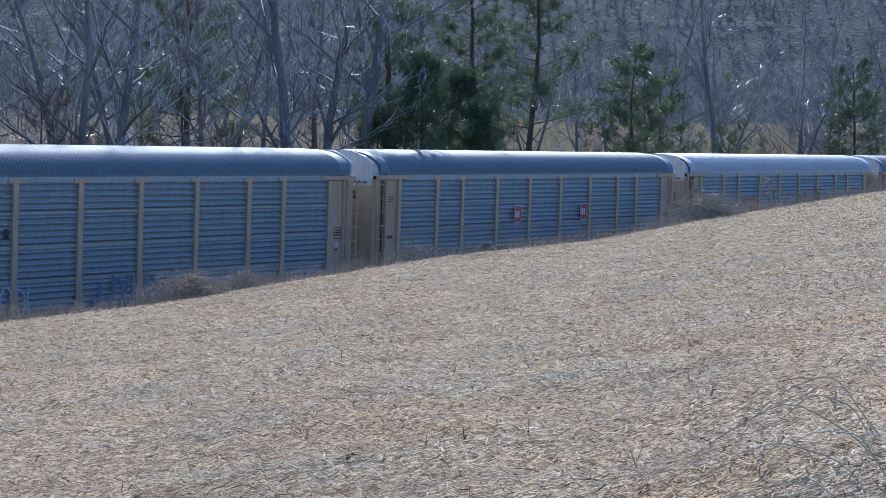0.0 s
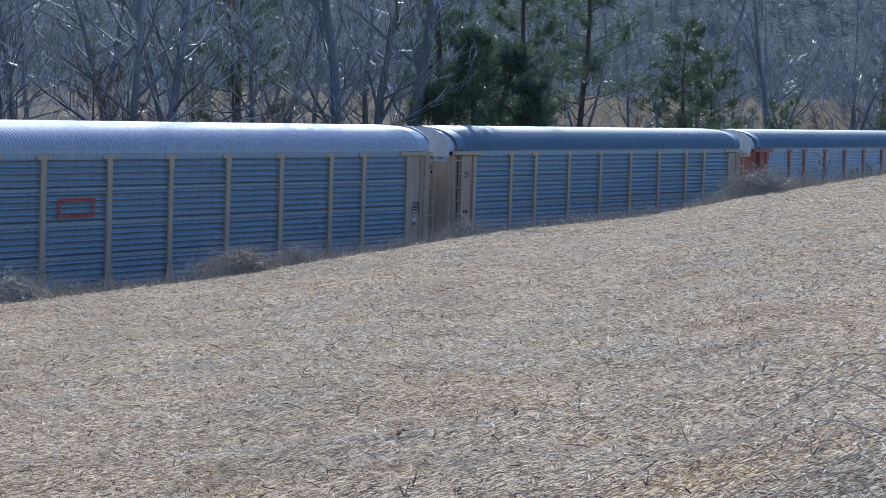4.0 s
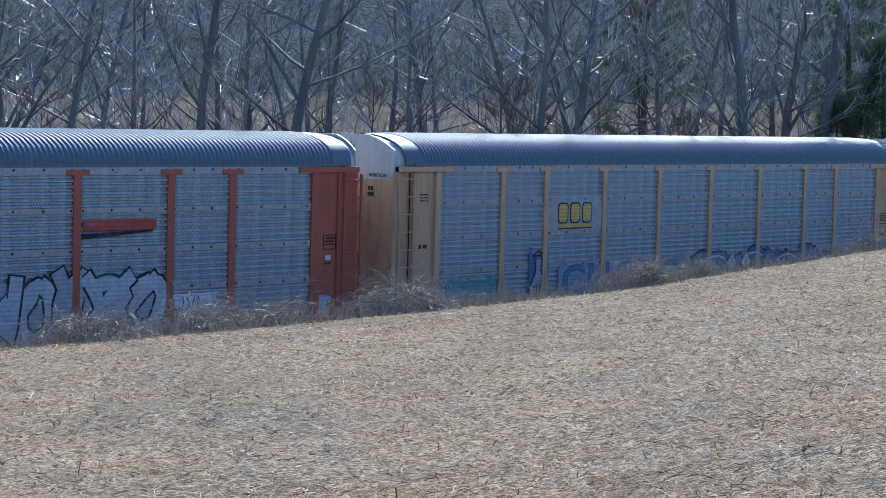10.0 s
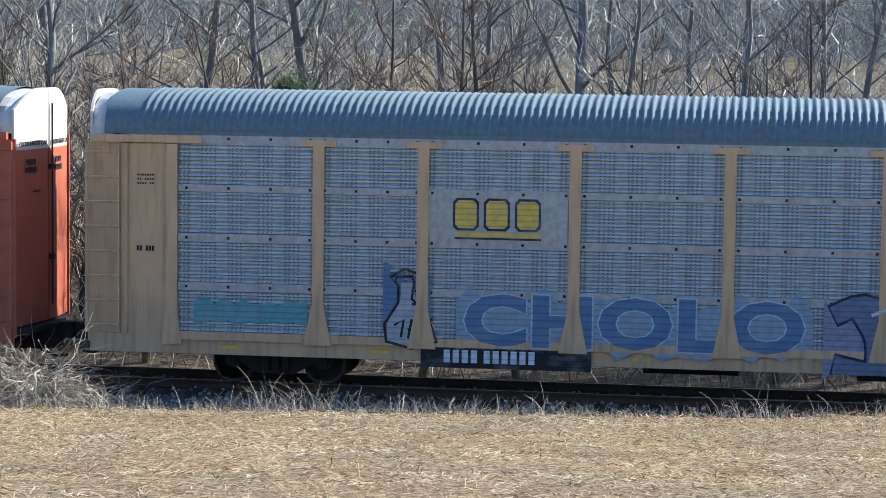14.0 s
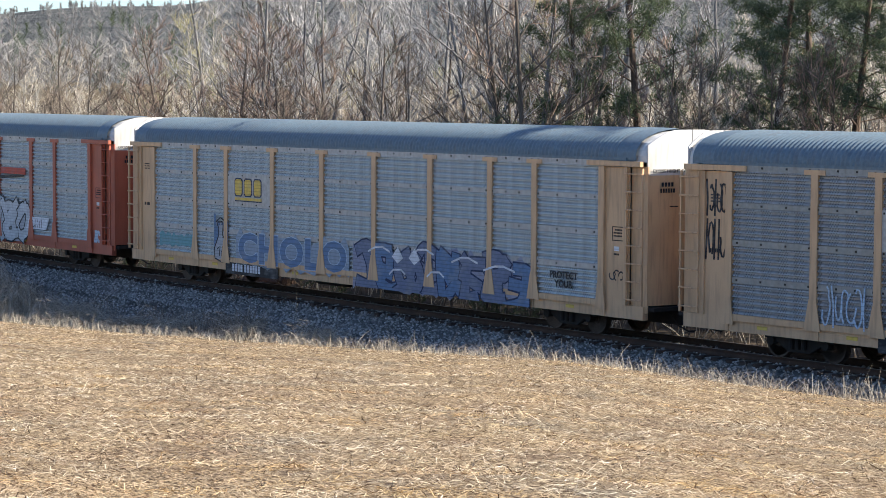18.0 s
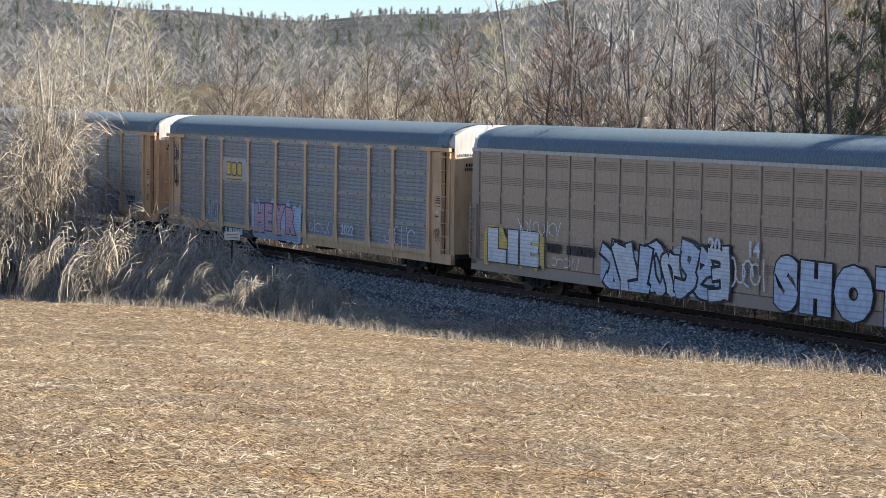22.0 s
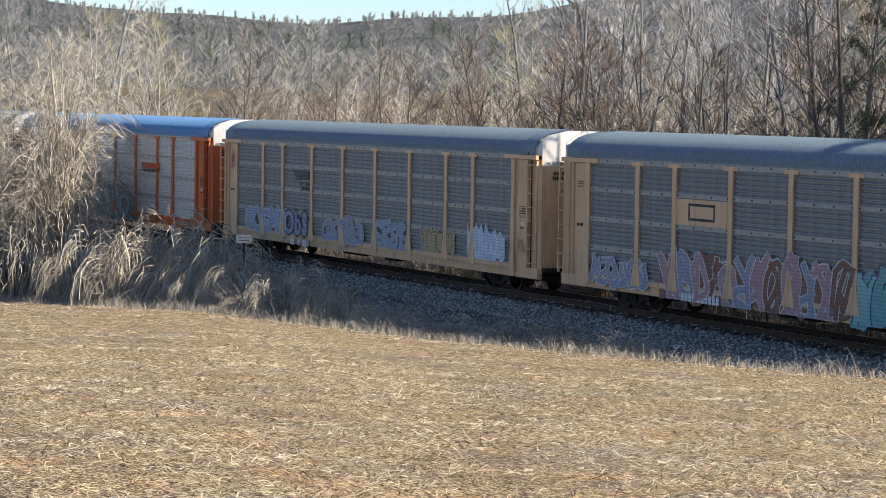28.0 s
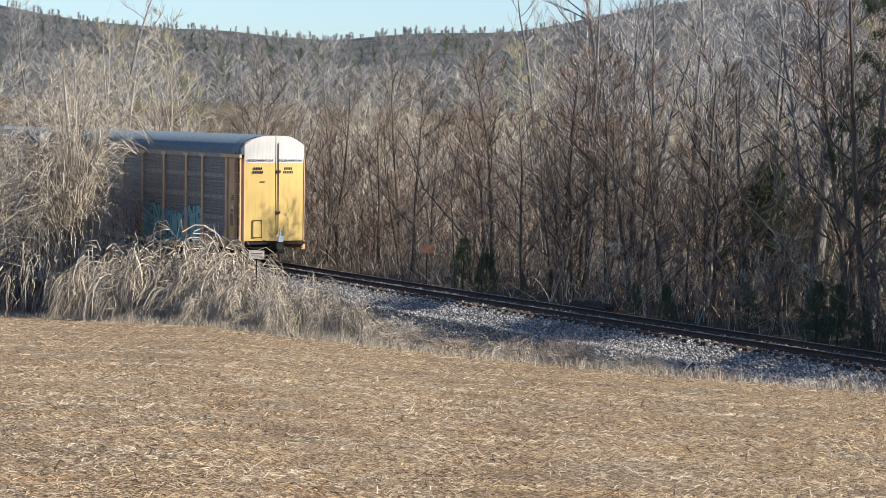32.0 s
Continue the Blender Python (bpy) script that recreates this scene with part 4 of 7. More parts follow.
GLYPHS = [
    [[(0.9, 0.9), (0.3, 1.0), (0.1, 0.72), (0.5, 0.5), (0.9, 0.3), (0.6, 0.0), (0.1, 0.1)]],
    [[(0.5, 1.0), (0.1, 0.75), (0.1, 0.25), (0.5, 0.0), (0.9, 0.25), (0.9, 0.75), (0.5, 1.0)]],
    [[(0.15, 0.0), (0.2, 0.6), (0.15, 1.0)], [(0.15, 1.0), (0.75, 0.95), (0.85, 0.7), (0.25, 0.5), (0.9, 0.0)]],
    [[(0.05, 0.0), (0.3, 0.9), (0.5, 0.35), (0.75, 1.0), (0.95, 0.0)]],
    [[(0.9, 0.95), (0.25, 0.9), (0.15, 0.5), (0.2, 0.08), (0.95, 0.02)], [(0.2, 0.5), (0.75, 0.52)]],
    [[(0.1, 1.0), (0.35, 0.55), (0.2, 0.0)], [(0.9, 1.0), (0.3, 0.45), (0.95, 0.0)]],
    [[(0.05, 0.95), (0.5, 1.0), (1.0, 0.92)], [(0.5, 1.0), (0.55, 0.4), (0.4, -0.05)]],
]


def wild_piece(car, x, z, w, h, n, fills, line, cloud, seed, y=-1.602, label="large sprayed graffiti piece with outlined shapes", fat=0.30, edge=0.10):
    """A row of fat, slanting, letter-like strokes with outlines on a cloud of paint."""
    rng = random.Random(seed)
    if cloud:
        paint_cloud(car, x, z, w * 1.03, h * 1.0, cloud, seed, y + 0.006, 26)
    for i in range(n):
        lw = w / n * 1.35
        x0, z0 = x - w / 2 + w / n * i, z - h * 0.42 + h * rng.uniform(-0.06, 0.06)
        hh, slant = h * rng.uniform(0.74, 0.95), rng.uniform(-0.4, 0.5)
        fill = fills[i % len(fills)]
        outline, sh = Shape(), Shape()
        body = fat * min(lw, hh)
        flip, over = rng.random() < 0.5, rng.random() < 0.5
        for j, line_ in enumerate(rng.choice(GLYPHS) + rng.choice(GLYPHS)[:1]):
            line_ = [(1 - u if flip else u, 1 - v if over ^ (j > 0) else v) for u, v in line_]
            pts = [(x0 + lw * (0.12 + 0.76 * u) + slant * hh * (v - 0.5) + rng.gauss(0, 0.07) * lw, z0 + hh * v + rng.gauss(0, 0.06) * hh) for u, v in line_]
            fine = []
            for k in range(len(pts) - 1):
                p0, p1, p2, p3 = (Vector(pts[max(0, min(len(pts) - 1, q))]) for q in (k - 1, k, k + 1, k + 2))
                for t in (0.0, 0.33, 0.67):
                    fine.append(tuple(0.5 * (2 * p1 + (p2 - p0) * t + (2 * p0 - 5 * p1 + 4 * p2 - p3) * t * t + (3 * p1 - p0 - 3 * p2 + p3) * t ** 3)))
            fine.append(pts[-1])
            dy = y - 0.0030 * (i % 3)
            stroke(outline, fine, body + 2 * edge * min(1.0, h), dy, 0.62)
            stroke(sh, fine, body, dy - 0.002 - 0.0003 * j, 0.62)
        letter = part("graffiti_letter", sh, fill, car, label)
        part("letter_outline", outline, line, letter)


def word_piece(car, word, x, z, w, h, fill, line, y=-1.602, bold=0.05, cloud=None, label="", halo=0.03, jitter=0.0):
    """A word of fat sprayed letters, each with its outline, on a cloud of paint."""
    rng = random.Random(len(word) * 7 + int(abs(x) * 10))
    meshes = []
    for ch in word:
        me_o = cached(("piece", ch, line.name, bold, halo), lambda: text_mesh(ch, 1.0, line, bold * 0.45 + halo, 0.0005))
        me_f = cached(("piece", ch, fill.name, bold), lambda: text_mesh(ch, 1.0, fill, bold * 0.45, 0.0005))
        xs, zs = [p.co.x for p in me_f.vertices], [p.co.z for p in me_f.vertices]
        meshes.append((me_o, me_f, min(xs), max(xs), min(zs), max(zs)))
    gap = 0.07
    total = sum(b - a for _, _, a, b, _, _ in meshes) + gap * (len(word) - 1)
    sx = w / total
    if cloud:
        paint_cloud(car, x, z, w * 1.06, h * 1.2, cloud, len(word) + 3, y + 0.006, 20)
    at = x - w / 2
    for i, (me_o, me_f, xa, xb, za, zb) in enumerate(meshes):
        sz = h / (zb - za) * (1 + rng.uniform(-jitter, jitter))
        cx, cz = at + (xb - xa) / 2 * sx, z + h * rng.uniform(-0.5, 0.5) * jitter
        at += (xb - xa + gap) * sx
        turn = rng.uniform(-40, 40) * jitter
        m = pose(cx, y - 0.004 * (i % 2), cz, 0, turn, 0) @ Matrix.Diagonal((sx, 1, sz, 1)) @ Matrix.Translation((-(xa + xb) / 2, 0, -(za + zb) / 2))
        letter = part("graffiti_letter", me_f, fill, car, label or "sprayed graffiti letter")
        letter.matrix_basis = m
        part("letter_outline", me_o, line, letter).matrix_basis = pose(0, 0.003, 0)


def line_drawing(car, strokes, mat, width, y, label=""):
    """Sprayed lines, each through its own points of (x, z)."""
    for pts in strokes:
        part("graffiti", stroke(Shape(), pts, width, y), mat, car, label)


def yellow_logo(car, x=-5.7, z=3.39):
    """The road's logo as three plain yellow blocks on dark ones over a double bar."""
    part("logo_panel", Shape().box(x - 1.3, x + 1.3, -SIDE - 0.04, -SIDE - 0.03, z - 0.5, z + 0.48), BAND, car, "flat plate behind the logo")
    for dx in (-0.6, -0.02, 0.56):
        for grow, mat, dy in ((0.045, SPRAY["navy"], 0.0), (0.0, SPRAY["yellow"], -0.004)):
            w, h = 0.20 + grow, 0.26 + grow
            out = [(-w, -h * 0.75), (-w * 0.7, -h), (w * 0.7, -h), (w, -h * 0.75), (w, h * 0.75), (w * 0.7, h), (-w * 0.7, h), (-w, h * 0.75)]
            part("logo_block", Shape().prism([(x + dx + a, z + 0.02 + b) for a, b in out], -1.60 + dy, -1.596 + dy), mat, car)
    rect(car, x, z - 0.36, 1.62, 0.09, SPRAY["yellow"], -1.60)
    rect(car, x, z - 0.43, 1.62, 0.035, SPRAY["navy"], -1.60)


def reporting_marks(car, x, z, w, mat=None, back=None):
    if back:
        rect(car, x + 0.3, z + 0.03, w + 1.4, 0.5, back, -1.594)
    bars(car, x - w * 0.29, z, w * 0.38, 0.24, 4, mat or SPRAY["white"], -1.605, "painted reporting mark")
    bars(car, x + w * 0.22, z, w * 0.56, 0.24, 6, mat or SPRAY["white"], -1.605, "painted reporting mark")


def stencils(car, ink):
    """Small stencilled blocks on the end panels, yellow reflectors on the sill, warnings on the end doors."""
    y = -SIDE + 0.014
    for x, flip in ((12.55, 1), (-12.45, -1)):
        if flip > 0:
            sh = Shape()
            for z0, z1, a, b in ((3.02, 3.04, -0.22, 0.22), (2.66, 2.68, -0.22, 0.22), (2.66, 3.04, -0.23, -0.21), (2.66, 3.04, 0.21, 0.23)):
                sh.box(x + a, x + b, y - 0.005, y, z0, z1)
            part("stencil_frame", sh, ink, car, "stencilled box of small writing")
            for z in (2.95, 2.87, 2.79):
                bars(car, x, z, 0.34, 0.04, 6, ink, y - 0.002)
            bars(car, x - 0.05, 2.3, 0.22, 0.05, 4, ink, y - 0.002)
            rect(car, x - 0.05, 2.45, 0.2, 0.12, SPRAY["white"], y - 0.002, "placard", "small white placard")
        else:
            for z in (4.02, 3.94, 3.86):
                bars(car, x, z, 0.34, 0.035, 7, ink, y - 0.002)
            bars(car, x, 2.62, 0.36, 0.10, 6, ink, y - 0.002)
    for x in (-10.8, -7.9, -3.0, 2.2, 6.4, 10.6):
        rect(car, x, 0.78, 0.34, 0.09, SPRAY["yellow"], -SIDE + 0.012, "reflector", "yellow reflective strip on the sill")
    for e in (-1, 1):
        for yc in (-0.72, 0.72):
            me = cached(("excess", ink.name), lambda: text_mesh("EXCESS HEIGHT CAR", 0.125, SPRAY["black"], 0.002, 0.003))
            ob = part("warning_lettering", me, SPRAY["black"], car, "black warning lettering on the white door top")
            lean = math.degrees(math.atan(2 * 0.16 * yc / 2.25)) * e
            ob.matrix_basis = pose(e * (DOOR_X + 0.012 + 0.16 * (1 - (yc / 1.5) ** 2)), e * yc, 4.53, 0, 0, 90 * e + lean * 0.9)
            for z, w, n in ((4.18, 0.42, 4), (4.02, 0.5, 6)):
                sh = Shape()
                for i in range(n):
                    sh.box(-w / 2 + i * w / n, -w / 2 + (i + 0.66) * w / n, -0.006, 0.0, -0.055, 0.055)
                ob = part("door_mark", sh, ink, car)
                ob.matrix_basis = pose(e * (DOOR_X + 0.012 + 0.16 * (1 - (yc / 1.5) ** 2)), e * (yc - 0.1), z, 0, 0, 90 * e + lean * 0.9)


LORDS, BLOBS, PALE = (-0.13, 1.66, 2.4, 0.69), (-4.06, 1.45, 3.75, 1.0), (6.33, 1.75, 5.8, 0.8)


def mark_cars():
    K = SPRAY
    for i, car in enumerate(CARS):
        if i != 7:
            stencils(car, K["black"])
    c = CARS[0]
    tag_strokes(c, 0.76, 1.48, 3.1, 0.86, K["blue"], 1, 9, 0.09, -1.604, label="blue sprayed scrawl")
    tag_strokes(c, -4.6, 1.4, 2.4, 0.8, K["pale_blue"], 2, 5, 0.06, -1.604)
    bars(c, -4.9, 3.24, 0.9, 0.28, 3, K["black"], -1.60)
    c = CARS[1]
    for x in (-2.5, 3.65):
        for grow, key, dy in ((0.035, "white", 0.0), (0.0, "red", -0.004)):
            w, h = 0.29 + grow, 0.31 + grow
            out = [(x - w, 3.25 - h * 0.7), (x - w * 0.65, 3.25 - h), (x + w * 0.65, 3.25 - h), (x + w, 3.25 - h * 0.7), (x + w, 3.25 + h * 0.7), (x + w * 0.65, 3.25 + h), (x - w * 0.65, 3.25 + h), (x - w, 3.25 + h * 0.7)]
            part("logo_block", Shape().prism(out, -1.606 + dy, -1.598 + dy), K[key], c, "small red plate with a white edge" if key == "red" else "")
        bars(c, x, 3.25, 0.4, 0.26, 2, K["white"], -1.612)
    word_piece(c, "LORDS", *LORDS, K["white"], K["black"], bold=0.05, label="white outlined graffiti letters")
    wild_piece(c, *BLOBS, 4, (K["black"],), K["white"], None, 12, fat=0.5, edge=0.05, label="black bubble letters with white edges")
    wild_piece(c, *PALE, 6, (K["lilac"],), K["navy"], None, 13, fat=0.2, edge=0.06, label="faded grey graffiti letters")
    c = CARS[2]
    tag_strokes(c, 2.0, 1.45, 3.0, 0.6, K["white"], 14, 6, 0.05, -1.604)
    sh = Shape().box(-6.5, -4.9, -1.608, -1.602, 3.02, 3.12).box(-6.5, -4.9, -1.608, -1.602, 3.46, 3.56).box(-6.5, -6.4, -1.608, -1.602, 3.12, 3.46).box(-5.0, -4.9, -1.608, -1.602, 3.12, 3.46)
    part("logo_block", sh, K["red"], c, "plain red frame of the logo")
    c = CARS[3]
    wild_piece(c, -4.27, 1.45, 5.04, 0.98, 7, (K["black"],), K["white"], K["black"], 16, label="black and white graffiti letters")
    wild_piece(c, -9.2, 1.33, 4.3, 0.75, 6, (K["black"],), K["pale_blue"], None, 17, label="black and pale graffiti letters")
    wild_piece(c, 4.2, 1.6, 8.0, 0.8, 9, (K["navy"],), K["white"], K["navy"], 18, label="navy and white graffiti letters")
    c = CARS[4]
    rect(c, 5.55, 3.45, 2.2, 0.25, K["red"], -1.60, label="red logo bar on the panel")
    part("painted_mark", Shape().prism([(4.35, 3.12), (6.55, 3.27), (6.55, 3.31), (4.35, 3.26)], -1.604, -1.598), K["black"], c, "black wedge below the logo bar")
    wild_piece(c, 1.4, 1.52, 10.6, 1.6, 10, (K["ash"], K["zinc"], K["ash"]), K["black"], K["zinc"], 19, fat=0.27, edge=0.065, label="large grey and white graffiti piece with black lines")
    word_piece(c, "OER", -8.55, 1.3, 2.4, 1.0, K["black"], K["pale_blue"], -1.606, 0.16, label="black bubble letter with a pale edge", halo=0.03)
    part("graffiti", Shape().prism([(6.7, 1.28), (8.4, 1.28), (8.68, 1.74), (6.95, 1.74)], -1.608, -1.602), K["white"], c, "pale sprayed parallelogram")
    tag_strokes(c, 7.7, 1.5, 0.9, 0.3, K["black"], 20, 5, 0.03, -1.611)
    tag_strokes(c, 12.4, 1.25, 0.4, 0.4, K["pale_blue"], 21, 3, 0.12, -SIDE + 0.012)
    c = CARS[5]
    yellow_logo(c)
    reporting_marks(c, -5.82, 0.74, 1.8, back=K["black"])
    paint_cloud(c, -7.4, 1.75, 0.9, 1.3, K["blue"], 23, -1.600)
    part("graffiti", Shape().prism([(-7.75, 0.95), (-6.95, 0.98), (-6.86, 1.3), (-7.2, 1.72), (-7.3, 2.1), (-7.5, 2.1), (-7.52, 1.75), (-7.78, 1.35)], -1.606, -1.602), K["zinc"], c, "grey sprayed bottle")
    line_drawing(c, [[(-7.78, 0.98), (-7.82, 1.3), (-7.56, 1.72), (-7.56, 2.05), (-7.62, 2.1), (-7.6, 2.2), (-7.3, 2.22), (-7.26, 2.1), (-7.3, 1.8), (-6.98, 1.45), (-6.82, 1.0), (-7.3, 0.86), (-7.78, 0.98)],
                     [(-7.7, 2.2), (-7.45, 2.36), (-7.2, 2.28)], [(-7.3, 1.95), (-7.05, 1.95), (-7.1, 1.72), (-7.28, 1.7)], [(-7.62, 1.3), (-7.45, 1.4), (-7.5, 1.08)], [(-7.36, 1.06), (-7.3, 1.4)], [(-7.36, 1.22), (-7.16, 1.26)], [(-7.14, 1.08), (-7.1, 1.42)],
                     [(-6.92, 1.42), (-7.04, 1.36), (-7.02, 1.1), (-6.88, 1.14)]], K["black"], 0.05, -1.609, "black outline of a sprayed bottle")
    paint_cloud(c, -10.4, 1.45, 2.2, 0.5, K["teal"], 25, -1.5855)
    paint_cloud(c, -3.16, 1.40, 6.6, 1.25, K["haze_blue"], 8, -1.598, 24)
    word_piece(c, "CHOLO", -3.16, 1.44, 6.3, 0.98, K["blue"], K["pale_blue"], bold=0.10, label="blue sprayed block letter with a pale edge", halo=0.018)
    wild_piece(c, 4.6, 1.27, 8.3, 1.45, 8, (K["dusk"], K["blue"], K["dusk"]), K["navy"], K["lilac"], 26, label="blue graffiti piece with pale eyes", edge=0.05)
    for zz, xa, xb in ((1.88, 1.2, 2.3), (1.92, 3.4, 4.5), (1.8, 5.4, 6.6), (1.25, 2.3, 3.1), (1.3, 4.2, 5.0), (1.66, 6.9, 8.3)):
        line_drawing(c, [[(xa, zz - 0.14), ((xa + xb) / 2 - 0.2, zz), ((xa + xb) / 2 + 0.2, zz + 0.02), (xb, zz - 0.1)]], K["white"], 0.06, -1.628, "white sprayed highlight")
    for dx in (2.7, 3.55):
        part("graffiti", Shape().prism([(dx - 0.28, 1.65), (dx, 1.45), (dx + 0.28, 1.62), (dx + 0.02, 1.95)], -1.624, -1.618), K["white"], c, "white sprayed eye")
    for z, wd in ((1.6, "PROTECT"), (1.36, "YOUR")):
        letters(c, wd, 10.4, z, 0.27, K["black"], 0.008, -1.604, label="black hand-sprayed words")
    tag_strokes(c, 12.6, 1.74, 0.69, 0.34, K["black"], 28, 4, 0.04, -SIDE + 0.012)
    c = CARS[6]
    yellow_logo(c)
    reporting_marks(c, -5.7, 0.74, 1.9, back=K["black"])
    paint_cloud(c, -1.4, 1.38, 4.9, 1.75, K["pale_blue"], 29, -1.594)
    paint_cloud(c, -1.4, 0.86, 4.4, 0.5, K["zinc"], 27, -1.597)
    word_piece(c, "HEYR", -1.45, 1.5, 4.1, 1.15, K["pink"], K["violet"], bold=0.16, label="pink graffiti letter with a violet outline", halo=0.04, jitter=0.08)
    tag_strokes(c, -8.08, 1.5, 1.4, 1.0, K["pale_blue"], 30, 7, 0.05, -1.604)
    tag_strokes(c, 2.86, 1.37, 1.9, 0.5, K["white"], 31, 6, 0.04, -1.604)
    letters(c, "2022", 5.3, 1.38, 0.55, K["white"], 0.008, -1.604, label="white hand-sprayed year")
    tag_strokes(c, 9.7, 1.44, 2.3, 0.75, K["white"], 32, 6, 0.05, -1.604)
    tag_strokes(c, -12.45, 3.95, 0.7, 0.9, K["black"], 33, 5, 0.06, -SIDE + 0.012)
    tag_strokes(c, -12.45, 2.9, 0.7, 1.0, K["black"], 34, 5, 0.06, -SIDE + 0.012)
    tag_strokes(c, 12.55, 1.6, 0.5, 0.6, K["black"], 35, 4, 0.03, -SIDE + 0.012)
    c = CARS[7]
    paint_cloud(c, -10.6, 1.5, 3.9, 1.3, K["yellow"], 36, -1.624)
    word_piece(c, "LIE", -10.63, 1.55, 3.3, 1.15, K["white"], K["black"], -1.632, 0.32, label="white block letter on yellow")
    bars(c, -7.1, 1.66, 3.0, 0.30, 9, K["black"], -1.63)
    tag_strokes(c, -9.0, 2.28, 2.8, 0.5, K["white"], 37, 8, 0.04, -1.63)
    tag_strokes(c, -7.3, 1.23, 1.8, 0.35, K["white"], 38, 5, 0.04, -1.63)
    wild_piece(c, -1.9, 1.42, 6.5, 1.5, 8, (K["ice"], K["white"], K["ice"]), K["black"], K["pale_blue"], 39, -1.632, "white and blue graffiti piece with sharp points")
    tag_strokes(c, 2.26, 1.6, 2.2, 0.9, K["white"], 40, 6, 0.07, -1.634)
    word_piece(c, "SHOT!", 6.93, 1.42, 6.5, 1.5, K["ice"], K["black"], -1.632, 0.3, label="white block letter with a black outline", halo=0.035, jitter=0.05)
    for wd, xx, zz in (("20", 0.8, 2.28), ("14", 2.7, 2.28)):
        letters(c, wd, xx, zz, 0.62, K["white"], 0.02, -1.636, label="white hand-sprayed year")
    paint_cloud(c, 11.2, 1.2, 1.8, 0.8, K["pale_blue"], 41, -1.624)
    tag_strokes(c, 12.4, 1.96, 1.2, 0.6, K["black"], 42, 6, 0.05, -1.63)
    tag_strokes(c, 13.32, 3.6, 0.4, 0.6, K["lilac"], 43, 4, 0.06, -SIDE - 0.012)
    bars(c, 13.3, 3.1, 0.36, 0.2, 3, K["white"], -SIDE - 0.012)
    for k in range(4):
        sh = Shape().box(13.72, 13.735, -1.1, -0.45, 1.3 + 0.62 * k, 1.8 + 0.62 * k)
        part("graffiti", sh, K["green"], c, "green sprayed block on the end door")
    c = CARS[8]
    rect(c, 6.28, 3.33, 2.3, 0.26, K["red"], -1.60, label="red logo bar on the panel")
    rect(c, 6.28, 3.12, 2.3, 0.05, K["black"], -1.60)
    rect(c, 6.28, 3.06, 1.9, 0.03, K["black"], -1.60)
    reporting_marks(c, -5.4, 0.74, 1.8, K["black"])
    paint_cloud(c, 0.0, 1.35, 8.9, 1.7, K["teal"], 44, -1.596, 34)
    wild_piece(c, -0.1, 1.38, 8.2, 1.65, 9, (K["pale_blue"], K["sea"], K["teal"]), K["navy"], None, 61, -1.600, "teal and blue graffiti piece with dark outlines", fat=0.22, edge=0.06)
    word_piece(c, "SCMBLO", -0.2, 1.4, 7.6, 1.25, K["sea"], K["navy"], -1.614, 0.12, label="pale blue graffiti letter with a dark outline", halo=0.035, jitter=0.1)
    tag_strokes(c, 5.3, 0.95, 1.4, 0.25, K["white"], 45, 5, 0.03, -1.604)
    c = CARS[9]
    sh = Shape()
    for k in range(5):
        sh.box(-6.0 + 0.06 * k, -4.75, -1.604, -1.598, 3.62 - 0.075 * k, 3.65 - 0.075 * k)
    part("painted_mark", sh, K["black"], c, "thin black speed lines of the logo")
    for k, dx in enumerate((-4.6, -4.3)):
        part("logo_block", Shape().prism([(dx - 0.12, 3.3), (dx + 0.08, 3.3), (dx + 0.16, 3.62), (dx - 0.04, 3.62)], -1.604, -1.598), K["black"], c)
    bars(c, -4.75, 3.13, 1.2, 0.13, 7, K["black"], -1.60)
    bars(c, -4.75, 2.93, 1.3, 0.13, 8, K["black"], -1.60)
    reporting_marks(c, -5.36, 0.72, 2.3)
    wild_piece(c, -8.94, 1.45, 4.0, 0.95, 5, (K["haze_blue"],), K["ash"], None, 46, fat=0.24, edge=0.05, label="pale blue graffiti letters")
    word_piece(c, "Obs", -5.8, 1.5, 2.3, 1.0, K["lilac"], K["black"], -1.604, 0.08, label="grey sprayed letter with a dark edge", halo=0.05)
    wild_piece(c, -1.5, 1.4, 3.6, 0.9, 5, (K["lilac"],), K["zinc"], None, 48, fat=0.2, edge=0.05, label="dull lilac graffiti letters")
    wild_piece(c, 2.7, 1.5, 2.6, 0.9, 4, (K["haze_blue"],), K["lilac"], None, 49, fat=0.2, edge=0.05, label="pale graffiti letters")
    paint_cloud(c, 6.55, 1.5, 2.6, 1.0, K["mustard"], 50, -1.598)
    tag_strokes(c, 6.55, 1.5, 2.6, 0.9, K["brown"], 51, 6, 0.05, -1.604)
    paint_cloud(c, 10.1, 1.6, 2.7, 1.3, K["pale_blue"], 52, -1.598)
    tag_strokes(c, 10.1, 1.62, 2.4, 1.0, K["white"], 53, 6, 0.09, -1.604)
    tag_strokes(c, 12.5, 1.7, 0.6, 0.5, K["black"], 54, 4, 0.03, -SIDE + 0.012)
    tag_strokes(c, -12.45, 3.9, 0.5, 0.8, K["red"], 55, 4, 0.04, -SIDE + 0.012)
    c = CARS[10]
    part("logo_panel", Shape().box(-6.98, -4.4, -1.606, -1.58, 2.92, 3.7), TAN, c, "tan plate with the logo")
    sh = Shape().box(-6.35, -5.0, -1.612, -1.606, 3.06, 3.14).box(-6.35, -5.0, -1.612, -1.606, 3.5, 3.58).box(-6.35, -6.27, -1.612, -1.606, 3.14, 3.5).box(-5.08, -5.0, -1.612, -1.606, 3.14, 3.5)
    part("logo_block", sh, K["black"], c, "plain black frame of the logo")
    reporting_marks(c, -5.68, 0.73, 2.0)
